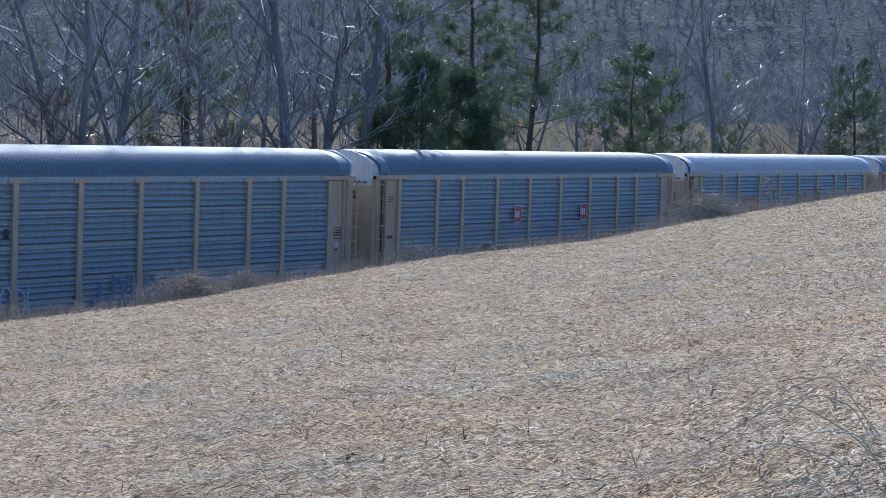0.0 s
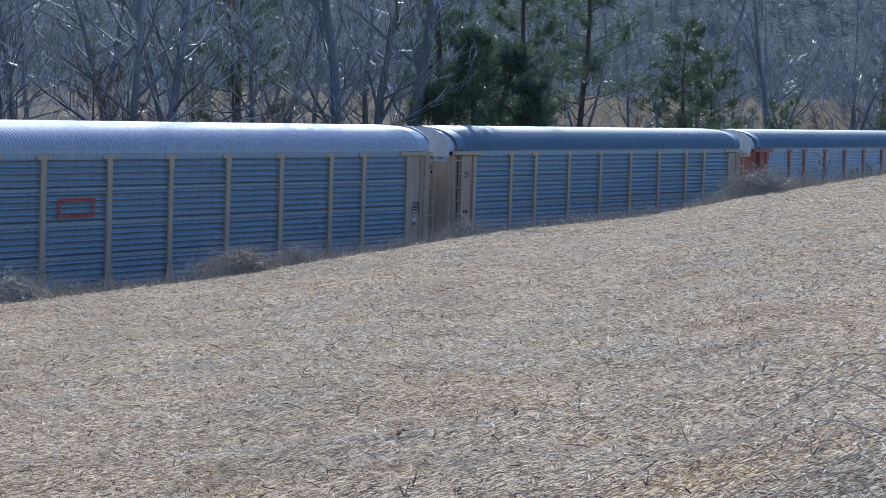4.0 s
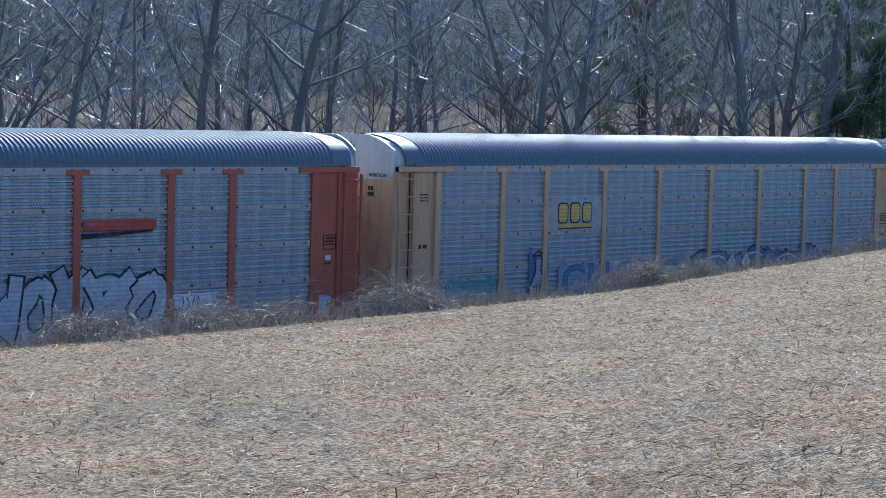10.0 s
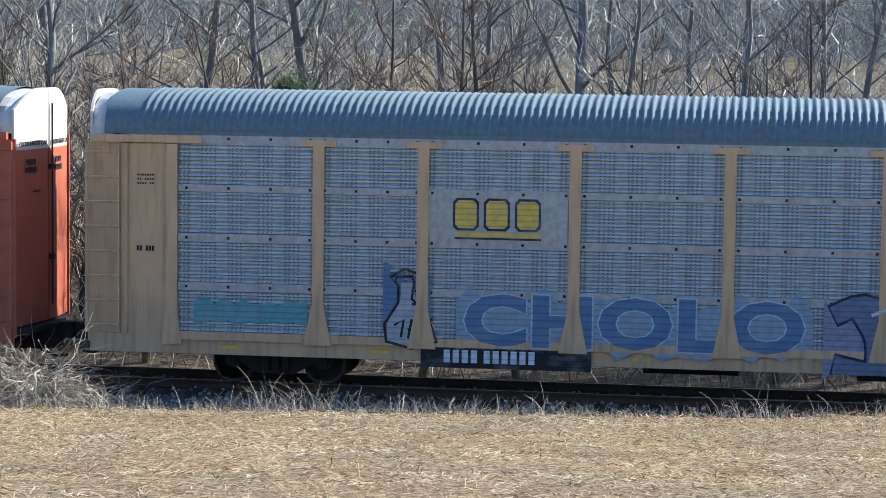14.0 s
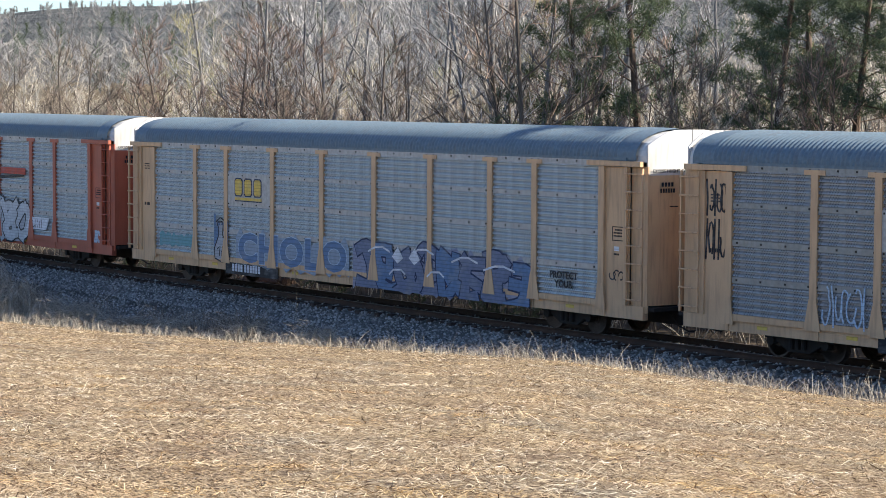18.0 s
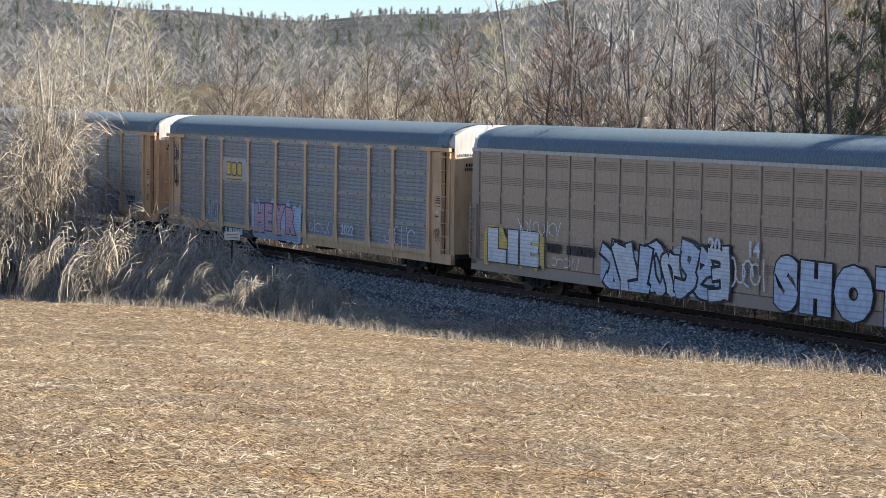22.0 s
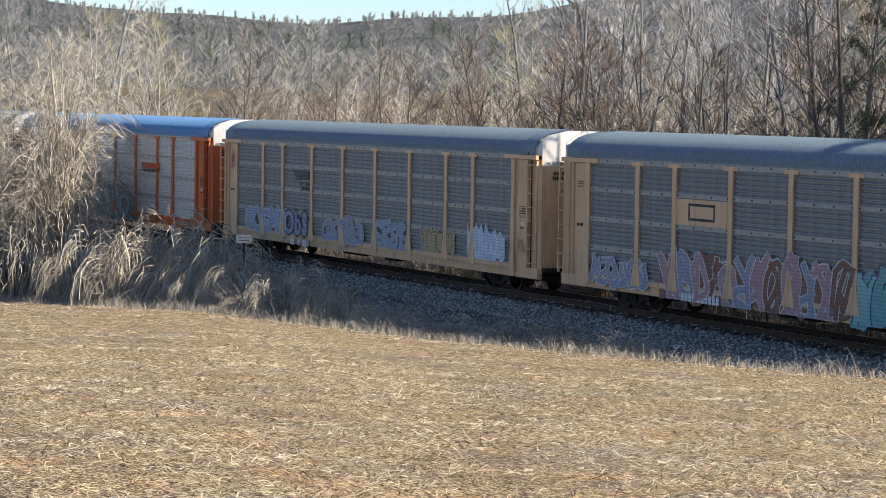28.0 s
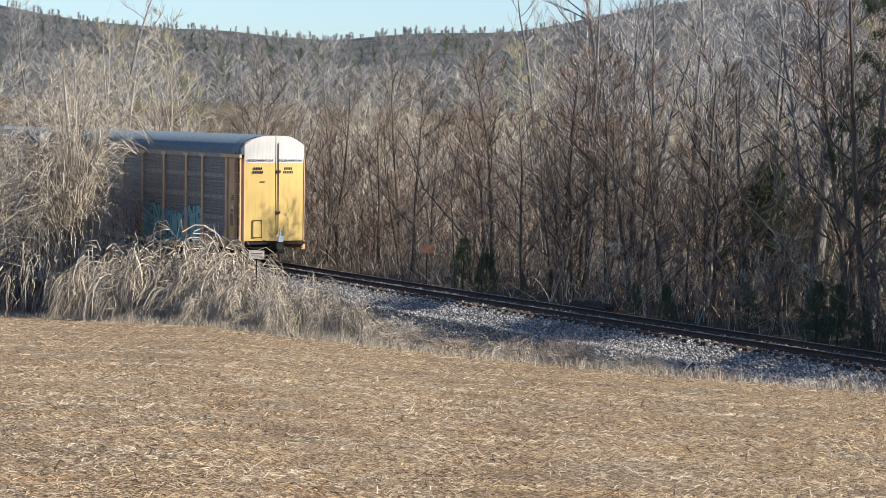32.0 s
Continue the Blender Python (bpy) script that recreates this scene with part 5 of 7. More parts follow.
    wild_piece(c, -10.2, 1.2, 3.1, 0.85, 6, (K["lilac"],), K["ash"], None, 56, fat=0.2, edge=0.05, label="pale outlined graffiti letters")
    wild_piece(c, -3.28, 1.32, 8.8, 1.6, 12, (K["rose"], K["lilac"], K["rose"], K["brown"]), K["ash"], K["brown"], 57, fat=0.2, edge=0.04, label="pink and brown graffiti piece with white outlines")
    wild_piece(c, 5.2, 1.3, 7.6, 1.65, 10, (K["sea_green"], K["teal"], K["sea_green"]), K["navy"], K["teal"], 58, fat=0.24, edge=0.045, label="teal graffiti piece with dark outlines")
    tag_strokes(c, 10.3, 1.35, 1.8, 0.6, K["white"], 59, 6, 0.04, -1.604)
    tag_strokes(c, 12.55, 1.9, 0.6, 0.5, K["black"], 60, 5, 0.04, -SIDE + 0.012)
    rect(c, 12.5, 1.45, 0.5, 0.2, K["yellow"], -SIDE + 0.012, "placard", "small yellow placard")
    part("uncoupling_rod", Shape().tube([(13.9, -1.45, 0.75), (14.0, -0.6, 0.72), (14.1, -0.15, 0.8)], [0.018] * 3, 6), UNDER, c)
    part("end_marker", Shape().box(14.2, 14.34, -0.1, 0.12, 0.98, 1.25).tube([(14.27, 0, 1.25), (14.27, 0, 1.55)], [0.04, 0.04], 8, True), SPRAY["pale_blue"], c, "small rear-end marker on the coupler")
    for yy in (-1.2, 1.2):
        part("grab_iron", Shape().tube([(13.85, yy, 0.7), (14.0, yy, 0.7), (14.0, yy * 0.7, 0.7), (13.85, yy * 0.7, 0.7)], [0.016] * 4, 5), UNDER, c)
    for k, (z0, z1) in enumerate(((1.15, 1.9),)):
        sh = Shape().box(13.66, 13.70, -1.05, -0.62, z0, z0 + 0.02).box(13.66, 13.70, -1.05, -0.62, z1, z1 + 0.02).box(13.66, 13.70, -1.05, -1.03, z0, z1).box(13.66, 13.70, -0.64, -0.62, z0, z1)
        part("door_hatch", sh, UNDER, c)


mark_cars()


# ---- small things by the line ----
def build_signs():
    def sign(x, y, z, yaw, h, w, mat, label):
        root = new("trackside_sign")
        tagged(root, label, "sign")
        part("post", Shape().box(-0.025, 0.025, -0.02, 0.02, -0.5, h), UNDER, root, "thin steel post")
        part("plate", Shape().box(-w / 2, w / 2, -0.05, -0.03, h - 0.32, h), mat, root)
        bars_ = Shape()
        for k in range(2):
            bars_.box(-w * 0.36, w * 0.36, -0.054, -0.05, h - 0.13 - 0.1 * k, h - 0.10 - 0.1 * k)
        part("writing", bars_, SPRAY["brown"], root)
        root.matrix_basis = pose(x, y, z, 0, 0, yaw)
    x, y, z = (float(q) for q in track(-79.3, -4.6, -0.9))
    sign(x, y, ground_at(x, y), 52, 3.25, 0.62, SPRAY["sign"], "small pale sign on a post beside the track")
    x, y, z = (float(q) for q in track(-83.5, 5.2, -0.6))
    sign(x, y, ground_at(x, y), 58, 1.85, 0.62, SPRAY["brown"], "back of a small grey sign beyond the track")
    heap = Shape()
    rng = random.Random(9)
    for i in range(9):
        a = rng.uniform(-0.25, 0.25)
        heap.tube([(-1.6 + rng.uniform(0, 0.6), -0.5 + 0.12 * i, 0.1 + 0.07 * (i % 3)), (1.5 - rng.uniform(0, 0.5), -0.5 + 0.12 * i + a, 0.12 + 0.07 * (i % 3))], [0.1, 0.09], 6, True)
    ob = new("old_ties_heap", heap.mesh("old_ties_heap", TIE_WOOD))
    tagged(ob, "heap of discarded dark wooden ties beyond the track", "wooden ties")
    x, y, z = (float(q) for q in track(-68.5, 4.6))
    ob.matrix_basis = pose(x, y, ground_at(x, y) + 0.25, 0, 0, -15)


build_signs()


# ---- plants ----
def ribbons(paths, width, seed=0):
    """Thin tapering strips along many short paths (n, k, 3): vertices and quads."""
    n, k, _ = paths.shape
    rng = np.random.default_rng(seed)
    d = np.diff(paths, axis=1)
    d = np.concatenate([d, d[:, -1:]], 1)
    side = np.cross(d, rng.normal(size=(n, 1, 3)))
    side /= np.linalg.norm(side, axis=2, keepdims=True) + 1e-9
    w = (np.broadcast_to(np.asarray(width), (n,)) / 2)[:, None, None] * np.linspace(1, 0.35, k)[None, :, None]
    v = np.stack([paths - side * w, paths + side * w], 2).reshape(n, 2 * k, 3)
    q = np.array([(2 * i, 2 * i + 1, 2 * i + 3, 2 * i + 2) for i in range(k - 1)])
    f = (q[None] + (2 * k * np.arange(n))[:, None, None]).reshape(-1, 4)
    return v.reshape(-1, 3), f


def bare_tree(seed, H, r0, spread=0.42, limbs=18, first=0.3, lean=0.0, twigs=7, fork=False):
    """Trunk and limbs in one shape, twigs as strips in another."""
    rng = random.Random(seed)
    wood, tips = Shape(), []

    def grow(start, d, length, r, n, sides, droop=0.0, wob=0.12):
        pts, radii = [start], [r]
        p, d = Vector(start), Vector(d).normalized()
        for i in range(n):
            d = (d + Vector((rng.gauss(0, wob), rng.gauss(0, wob), rng.gauss(0, wob) * 0.6 + droop))).normalized()
            p = p + d * (length / n)
            pts.append(tuple(p)), radii.append(max(0.006, r * (1 - 0.86 * (i + 1) / n)))
        wood.tube(pts, radii, sides)
        return pts, radii, d

    stems = [((0, 0, -0.4), (lean, rng.uniform(-0.05, 0.05), 1), H, r0)]
    if fork:
        stems = [((0, 0, -0.4), (0.02, 0, 1), H * 0.32, r0)]
    trunks = []
    for s, d, ln, r in stems:
        trunks.append(grow(s, d, ln, r, 9, 7, 0.03, 0.05))
    if fork:
        base = trunks[0][0][-1]
        for a in (-0.42, 0.34):
            trunks.append(grow(base, (a, rng.uniform(-0.2, 0.2), 1), H * 0.7, r0 * 0.62, 8, 6, 0.03, 0.09))
    for ti, (tp, tr, _) in enumerate(trunks):
        nl = limbs if len(trunks) == 1 else (2 if ti == 0 else limbs // 2 + 2)
        for i in range(nl):
            f = (first if ti == 0 else 0.1) + (1 - (first if ti == 0 else 0.1)) * ((i + rng.random()) / nl) ** 0.9
            j = min(len(tp) - 2, int(f * (len(tp) - 1)))
            t = f * (len(tp) - 1) - j
            p = Vector(tp[j]).lerp(Vector(tp[j + 1]), t)
            rr = tr[j] * 0.42 + 0.006
            a = rng.uniform(0, 6.283)
            up = rng.uniform(0.35, 1.1)
            ln = H * spread * (1.12 - f) * rng.uniform(0.65, 1.2) + 0.5 * min(1.0, H / 8)
            lp, lr, _ = grow(tuple(p), (math.cos(a), math.sin(a), up), ln, min(rr, ln * 0.014), 5, 4, 0.05, 0.16)
            for m in range(6):
                ff = 0.25 + 0.75 * (m + rng.random()) / 6
                j2 = min(4, int(ff * 5))
                q = Vector(lp[j2]).lerp(Vector(lp[j2 + 1]), ff * 5 - j2)
                dd = (Vector(lp[j2 + 1]) - Vector(lp[j2])).normalized()
                d2 = (dd + Vector((rng.gauss(0, 0.5), rng.gauss(0, 0.5), rng.gauss(0.35, 0.35)))).normalized()
                l2 = ln * rng.uniform(0.25, 0.5)
                sp, sr, _ = grow(tuple(q), d2, l2, max(0.014, lr[j2] * 0.6), 3, 3, 0.04, 0.2)
                for w in range(twigs):
                    j3 = rng.randrange(3)
                    c = Vector(sp[j3]).lerp(Vector(sp[j3 + 1]), rng.random())
                    d3 = ((Vector(sp[3]) - Vector(sp[0])).normalized() + Vector((rng.gauss(0, 0.55), rng.gauss(0, 0.55), rng.gauss(0.3, 0.4)))).normalized()
                    l3 = rng.uniform(0.25, 0.75) * (0.6 + l2 * 0.35)
                    e = Vector((rng.gauss(0, 0.12), rng.gauss(0, 0.12), rng.gauss(0.05, 0.1))) * l3
                    tips.append((c, c + d3 * l3 * 0.5 + e * 0.5, c + d3 * l3 + e))
    v, f = ribbons(np.array([[tuple(p) for p in t] for t in tips]), 0.023, seed)
    return wood, (v, f)


def add_tree(name, wood, twig, bark, twig_mat, label, category="tree", twig_name="twig_crown"):
    root = new(name)
    tagged(root, label, category)
    part("trunk", wood, bark, root, smooth=True)
    ob = new(twig_name, np_mesh(twig_name, twig[0], twig[1], twig_mat))
    ob.parent = root
    tagged(ob, kind="stuff")
    return root


def needle_clumps(points, size, seed, per=22, width=0.03, up=0.25):
    rng = np.random.default_rng(seed)
    n = len(points)
    d = rng.normal(size=(n, per, 3)) + np.array([0, 0, up])
    d /= np.linalg.norm(d, axis=2, keepdims=True)
    L = size * rng.uniform(0.5, 1.1, (n, per, 1))
    c = np.asarray(points)[:, None] + rng.normal(size=(n, per, 3)) * size * 0.22
    s = np.cross(d, rng.normal(size=(n, per, 3)))
    s *= width / 2 / (np.linalg.norm(s, axis=2, keepdims=True) + 1e-9)
    v = np.stack([c - s, c + s, c + d * L], 2).reshape(-1, 3)
    return v, np.arange(len(v)).reshape(-1, 3)


def pine(seed, H, r0, first=0.35, limbs=30, reach=0.28, clump=0.34, per=24, flat=0.12, taper=0.7):
    rng = random.Random(seed)
    wood, pts = Shape(), []
    tp = [(0.02 * H * math.sin(i * 0.7 + seed) * i / 10, 0.015 * H * math.cos(i * 0.9 + seed) * i / 10, -0.4 + (H + 0.4) * i / 10) for i in range(11)]
    wood.tube(tp, [r0 * (1 - 0.9 * i / 10) + 0.01 for i in range(11)], 8)
    for i in range(limbs):
        f = first + (0.98 - first) * (i + rng.random()) / limbs
        j = min(9, int(f * 10))
        p = Vector(tp[j]).lerp(Vector(tp[j + 1]), f * 10 - j)
        a = i * 2.4 + rng.uniform(-0.5, 0.5)
        ln = H * reach * (1.15 - f) ** taper * rng.uniform(0.55, 1.15) + 0.3
        q, lp = p, [tuple(p)]
        d = Vector((math.cos(a), math.sin(a), rng.uniform(-0.1, 0.25) + flat))
        for k in range(5):
            d = (d + Vector((rng.gauss(0, 0.12), rng.gauss(0, 0.12), 0.04))).normalized()
            q = q + d * ln / 5
            lp.append(tuple(q))
        wood.tube(lp, [max(0.01, r0 * 0.3 * (1 - 0.85 * k / 5) * (1.1 - f)) for k in range(6)], 4)
        for k in range(int(7 + ln * 6)):
            t = 0.35 + 0.65 * rng.random()
            j2 = min(4, int(t * 5))
            c = Vector(lp[j2]).lerp(Vector(lp[j2 + 1]), t * 5 - j2)
            c += Vector((rng.gauss(0, 0.16), rng.gauss(0, 0.16), rng.gauss(0.08, 0.1))) * (0.5 + ln * 0.45)
            pts.append(tuple(c))
    return wood, needle_clumps(pts, clump, seed, per, 0.03, 0.4)


def cedar(seed, H, R, n=520):
    rng = random.Random(seed)
    wood = Shape().tube([(0, 0, -0.3), (0.05, 0, H * 0.5), (0, 0, H * 0.97)], [0.14, 0.09, 0.01], 6)
    pts = []
    for i in range(n):
        f = rng.random() ** 0.75
        a = rng.uniform(0, 6.283)
        r = R * (1 - f * 0.97) ** 0.5 * (0.35 + 0.7 * rng.random()) * (1 + 0.4 * math.sin(3 * a + 7 * f + seed) * math.cos(9 * f))
        pts.append((r * math.cos(a), r * math.sin(a), 0.15 + f * H))
    return wood, needle_clumps(pts, 0.34, seed, 24, 0.035, 0.5)


def mound(seed, R, H, n=520, droop=1.0):
    """A heap of dead vines: strands that run over a lumpy dome and hang down round it."""
    rng = np.random.default_rng(seed)
    a = rng.uniform(0, 6.283, n)
    th = rng.uniform(0, 1.25, n) ** 0.8
    span = rng.uniform(0.35, 0.95, n)
    k = 6
    t = np.linspace(0, 1, k)[None]
    q = th[:, None] + span[:, None] * t
    b = a[:, None] + rng.normal(0, 0.5, (n, 1)) * t
    lump = 1 + 0.22 * np.sin(3 * b + seed) * np.sin(2.2 * q + seed) + 0.12 * np.sin(7 * b + 2 * seed)
    deep = rng.uniform(0.62, 1.08, (n, 1)) * lump
    rad = R * np.sin(np.minimum(q, 1.45)) * deep + 0.12 * R * t * rng.random((n, 1))
    z = H * np.cos(np.minimum(q, 1.5708)) * deep - np.maximum(q - 1.35, 0) * H * 0.35 * droop
    z = z + H * 0.10 * np.sin(3.14 * t) * rng.random((n, 1))
    p = np.stack([rad * np.cos(b), rad * np.sin(b), np.maximum(z, -0.15)], 2) + rng.normal(0, 0.035, (n, k, 3))
    return ribbons(p, rng.uniform(0.016, 0.038, n), seed)


def fountain(seed, R, H, n=520, shoots=9, thick=1.0):
    """Long vine stems that rise from the middle, arch over and hang, with fine side shoots."""
    rng = np.random.default_rng(seed)
    a = rng.uniform(0, 6.283, n)
    reach = R * rng.uniform(0.12, 1.0, n)
    apex = H * np.sqrt(1 - 0.72 * (reach / R) ** 2) * rng.uniform(0.55, 1.05, n) * (0.86 + 0.14 * np.sin(3 * a + seed))
    z0 = apex * rng.uniform(0.0, 0.55, n)
    fall = rng.uniform(0.2, 1.5, n)
    wild = rng.normal(0, 0.10, (n, 7, 3))

    def stem(q):
        rad = reach * q ** 1.25
        z = z0 + (apex - z0) * np.sin(1.5708 * np.minimum(q / 0.72, 1)) - fall * np.maximum(q - 0.72, 0) / 0.28
        return np.stack([rad * np.cos(a), rad * np.sin(a), np.maximum(z, 0.03)], 1)
    paths = [np.stack([stem(np.full(n, q)) for q in np.linspace(0, 1, 7)], 1) + wild]
    wid = [rng.uniform(0.018, 0.045, n) * thick]
    t = np.linspace(0, 1, 7)[None]
    for k in range(shoots):
        q = rng.uniform(0.35, 1.0, n)
        base = stem(q) + wild[np.arange(n), np.round(q * 6).astype(int)]
        b = a + rng.normal(0, 1.1, n)
        L = rng.uniform(0.25, 1.1, n)
        up = rng.normal(0.35, 0.5, n)
        p = base[:, None] + np.stack([(np.cos(b) * L)[:, None] * t, (np.sin(b) * L)[:, None] * t, (up * L)[:, None] * t - (rng.uniform(0.1, 1.0, n) * L)[:, None] * t ** 2], 2)
        p[:, 1:] += rng.normal(0, 0.03, (n, 6, 3))
        paths.append(p), wid.append(rng.uniform(0.010, 0.020, n) * (0.4 + 0.6 * thick))
    return ribbons(np.concatenate(paths), np.concatenate(wid), seed)


def hanging_vines(seed, R, H, n=1500):
    """Curtains of vine that hang from a tree's crown."""
    rng = np.random.default_rng(seed)
    a = rng.uniform(0, 6.283, n)
    r0 = R * np.sqrt(rng.uniform(0.1, 1, n))
    crown = H * np.sqrt(np.clip(1 - (r0 / (R * 1.08)) ** 2, 0.02, 1)) * rng.uniform(0.35, 0.95, n) * (0.72 + 0.28 * np.sin(3 * a + 2.0 * r0) * np.cos(2 * a + 1))
    L = rng.uniform(0.4, 2.0, n) * (1 + 1.6 * (rng.random(n) < 0.2))
    k = 6
    t = np.linspace(0, 1, k)[None]
    out = rng.uniform(0.0, 0.5, n)[:, None]
    x = (r0 * np.cos(a))[:, None] + out * np.cos(a)[:, None] * np.sqrt(t)
    y = (r0 * np.sin(a))[:, None] + out * np.sin(a)[:, None] * np.sqrt(t)
    z = crown[:, None] + 0.3 * t - L[:, None] * t ** 1.4
    p = np.stack([x, y, np.maximum(z, 0.05)], 2) + rng.normal(0, 0.06, (n, k, 3))
    return ribbons(p, rng.uniform(0.02, 0.042, n), seed)


def spot(az, r):
    """A place at an azimuth seen from the hillside (degrees, to the left) and a distance."""
    a = radians(az)
    x, y = -math.sin(a) * r, math.cos(a) * r
    return x, y, ground_at(x, y)


def along_sight(az, fits):
    """The first place along the line of sight at an azimuth where fits(s, lat) holds."""
    r = np.arange(25, 400, 0.5)
    a = radians(az)
    s, l = off_track(-math.sin(a) * r, math.cos(a) * r)
    ok = fits(s, l)
    return spot(az, float(r[np.argmax(ok)])) if ok.any() else spot(az, 120)


def lateral_hit(az, lat):
    """Where the line of sight at an azimuth crosses the line at lat beside the track."""
    return along_sight(az, lambda s, l: l >= lat)


def scatter_copies(kinds, places, rng, squash=(0.85, 1.15)):
    """Copies of the plants at their places; the first use of a kind is the plant itself."""
    used = set()
    for x, y, z, kind, size in places:
        ob = kinds[kind]
        m = pose(x, y, z - 0.05, rng.uniform(-3, 3), rng.uniform(-3, 3), rng.uniform(0, 360)) @ Matrix.Diagonal((size, size, size * rng.uniform(*squash), 1))
        if kind not in used:
            used.add(kind)
            ob.matrix_basis = m
        else:
            ob2 = copy_thing(ob, m)
            ob2.matrix_basis = m
    for k, ob in enumerate(kinds):
        if k not in used:
            for o in (*ob.children_recursive, ob):
                bpy.data.objects.remove(o)


def build_woods():
    rng = random.Random(11)
    kinds = []
    GREY, PALE, RED = "tall bare grey hardwood tree in late winter", "bare pale-twigged tree beyond the railway", "bare reddish-brown young tree at the wood's edge"
    for k in range(5):      # 0-4 tall hardwoods
        w, t = bare_tree(20 + k, 15 + k, 0.15 + 0.025 * k, 0.36, 22, 0.2, twigs=7)
        kinds.append(add_tree("bare_tree", w, t, BARK_GREY, TWIG_GREY, GREY))
    for k in range(2):      # 5-6 forked
        w, t = bare_tree(40 + k, 15, 0.22, 0.40, 20, 0.3, fork=True, twigs=6)
        kinds.append(add_tree("bare_tree", w, t, BARK_GREY, TWIG_GREY, "forked bare hardwood tree behind the railway"))
    for k in range(4):      # 7-10 pale
        w, t = bare_tree(60 + k, 9 + k, 0.11, 0.34, 20, 0.12, twigs=7)
        kinds.append(add_tree("bare_tree", w, t, BARK_PALE, (TWIG_PALE, TWIG_PALE, TWIG_GREEN, TWIG_PALE)[k], PALE))
    for k in range(4):      # 11-14 young, reddish
        w, t = bare_tree(80 + k, 8 + k, 0.12, 0.36, 20, 0.16, twigs=7, lean=0.06 * k)
        kinds.append(add_tree("young_tree", w, t, BARK, TWIG_RED if k % 2 else TWIG, RED, "young tree"))
    for k in range(4):      # 15-18 thicket shrubs
        w, t = bare_tree(100 + k, 3.6 + 0.5 * k, 0.04, 0.5, 15, 0.04, twigs=5)
        kinds.append(add_tree("bare_shrub", w, t, BARK, (TWIG, TWIG_RED, TWIG_PALE, TWIG)[k], "leafless thicket shrub on the railway bank", "shrub"))
    w, t = bare_tree(45, 13, 0.34, 0.62, 13, 0.28, twigs=7)    # 19 broad old tree
    kinds.append(add_tree("bare_tree", w, t, BARK_GREY, TWIG_GREY, "broad old bare tree with thick spreading limbs"))
    TALL = [15.5, 16.5, 17.5, 18.5, 19.5, 15, 15, 9.5, 10.5, 11.5, 12.5, 8.5, 9.5, 10.5, 11.5, 3.8, 4.3, 4.8, 5.3, 13]
    places = []

    def line(n, az0, az1, lat0, lat1, picks, lo, hi):
        for i in range(n):
            az = az0 + (az1 - az0) * (i + rng.random()) / n
            x, y, z = lateral_hit(az, rng.uniform(lat0, lat1))
            k, size = rng.choice(picks), rng.uniform(lo, hi)
            if 54.0 < az < 63.3:        # an open gap in the wood, with low trees
                size = min(size, (EYE[2] + math.hypot(x, y) * rng.uniform(0.022, 0.040) - z) / TALL[k])
            places.append((x, y, z, k, size))

    # right-hand wood: tall hardwoods with a thin understorey
    line(44, -74, -12, 9, 26, (0, 1, 2, 3, 4, 5), 0.8, 1.15)
    line(34, -72, -12, 26, 48, (0, 1, 2, 3, 4, 6), 0.9, 1.25)
    line(44, -74, -12, 6, 20, (11, 12, 13, 14), 0.6, 1.0)
    line(34, -72, -10, 5, 12, (15, 16, 18), 0.5, 1.0)
    # middle: dense saplings and scrub
    line(40, -12, 30, 8, 34, (0, 1, 2, 3, 11, 12), 0.7, 1.1)
    line(36, -12, 34, 5, 14, (11, 12, 13, 14, 15, 16), 0.6, 1.0)
    # left-hand wood: lower, paler, with a thicket along the line
    line(40, 26, 72, 14, 45, (7, 8, 9, 10, 2), 0.75, 1.1)
    line(40, 34, 72, 9, 24, (7, 8, 9, 10, 11, 12), 0.62, 0.95)
    line(46, 36, 72, 6, 14, (11, 12, 13, 14, 17), 0.55, 0.9)
    line(54, 30, 72, 4.5, 9, (15, 16, 17, 18), 0.45, 0.9)
    line(24, 38, 62, 6.5, 14, (11, 12, 13, 14), 0.75, 1.2)
    line(16, 44, 54, 9, 20, (0, 1, 2, 3, 4), 0.75, 0.95)
    line(30, 30, 72, 45, 90, (7, 8, 9, 10, 3), 0.9, 1.3)
    for az in (-66.0, -66.6, -67.2, -64.5, -67.8):
        places.append((*lateral_hit(az, -6.2), rng.choice((15, 16, 17)), rng.uniform(0.35, 0.6)))
    # trees that stand out
    for az, lat, k, size in ((-52.3, 9, 4, 1.25), (-53.8, 10, 3, 1.35), (-46.9, 10, 1, 1.1), (-48.4, 12, 2, 1.0), (-50.4, 11, 0, 1.0), (-64.8, 9, 6, 0.9), (-15.0, 11, 5, 1.05),
                             (-33.9, 12, 4, 1.2), (-19.9, 11, 2, 1.1), (-7.5, 13, 3, 1.1), (45.5, 14, 6, 1.0), (47.0, 12, 19, 1.05), (43.6, 18, 19, 1.1), (36.5, 20, 19, 1.0), (52.1, 9, 12, 1.15), (52.8, 12, 13, 1.1), (53.2, 10, 14, 1.1), (49.6, 8, 11, 1.2), (46.2, 8, 13, 1.2), (44.9, 11, 9, 1.15), (63.3, 18, 10, 1.25), (63.9, 12, 10, 1.1), (64.5, 22, 8, 1.45), (65.0, 14, 9, 1.25), (65.6, 10, 8, 1.1), (62.7, 30, 9, 1.3)):
        places.append((*lateral_hit(az, lat), k, size))
    scatter_copies(kinds, places, rng)

    kinds = []
    for k in range(3):      # tall pines
        w, t = pine(200 + k, 15 + k, 0.2, 0.36, 34, 0.24)
        kinds.append(add_tree("pine_tree", w, t, BARK_PINE, NEEDLE, "tall pine tree with dark green needles", "pine tree", "needles"))
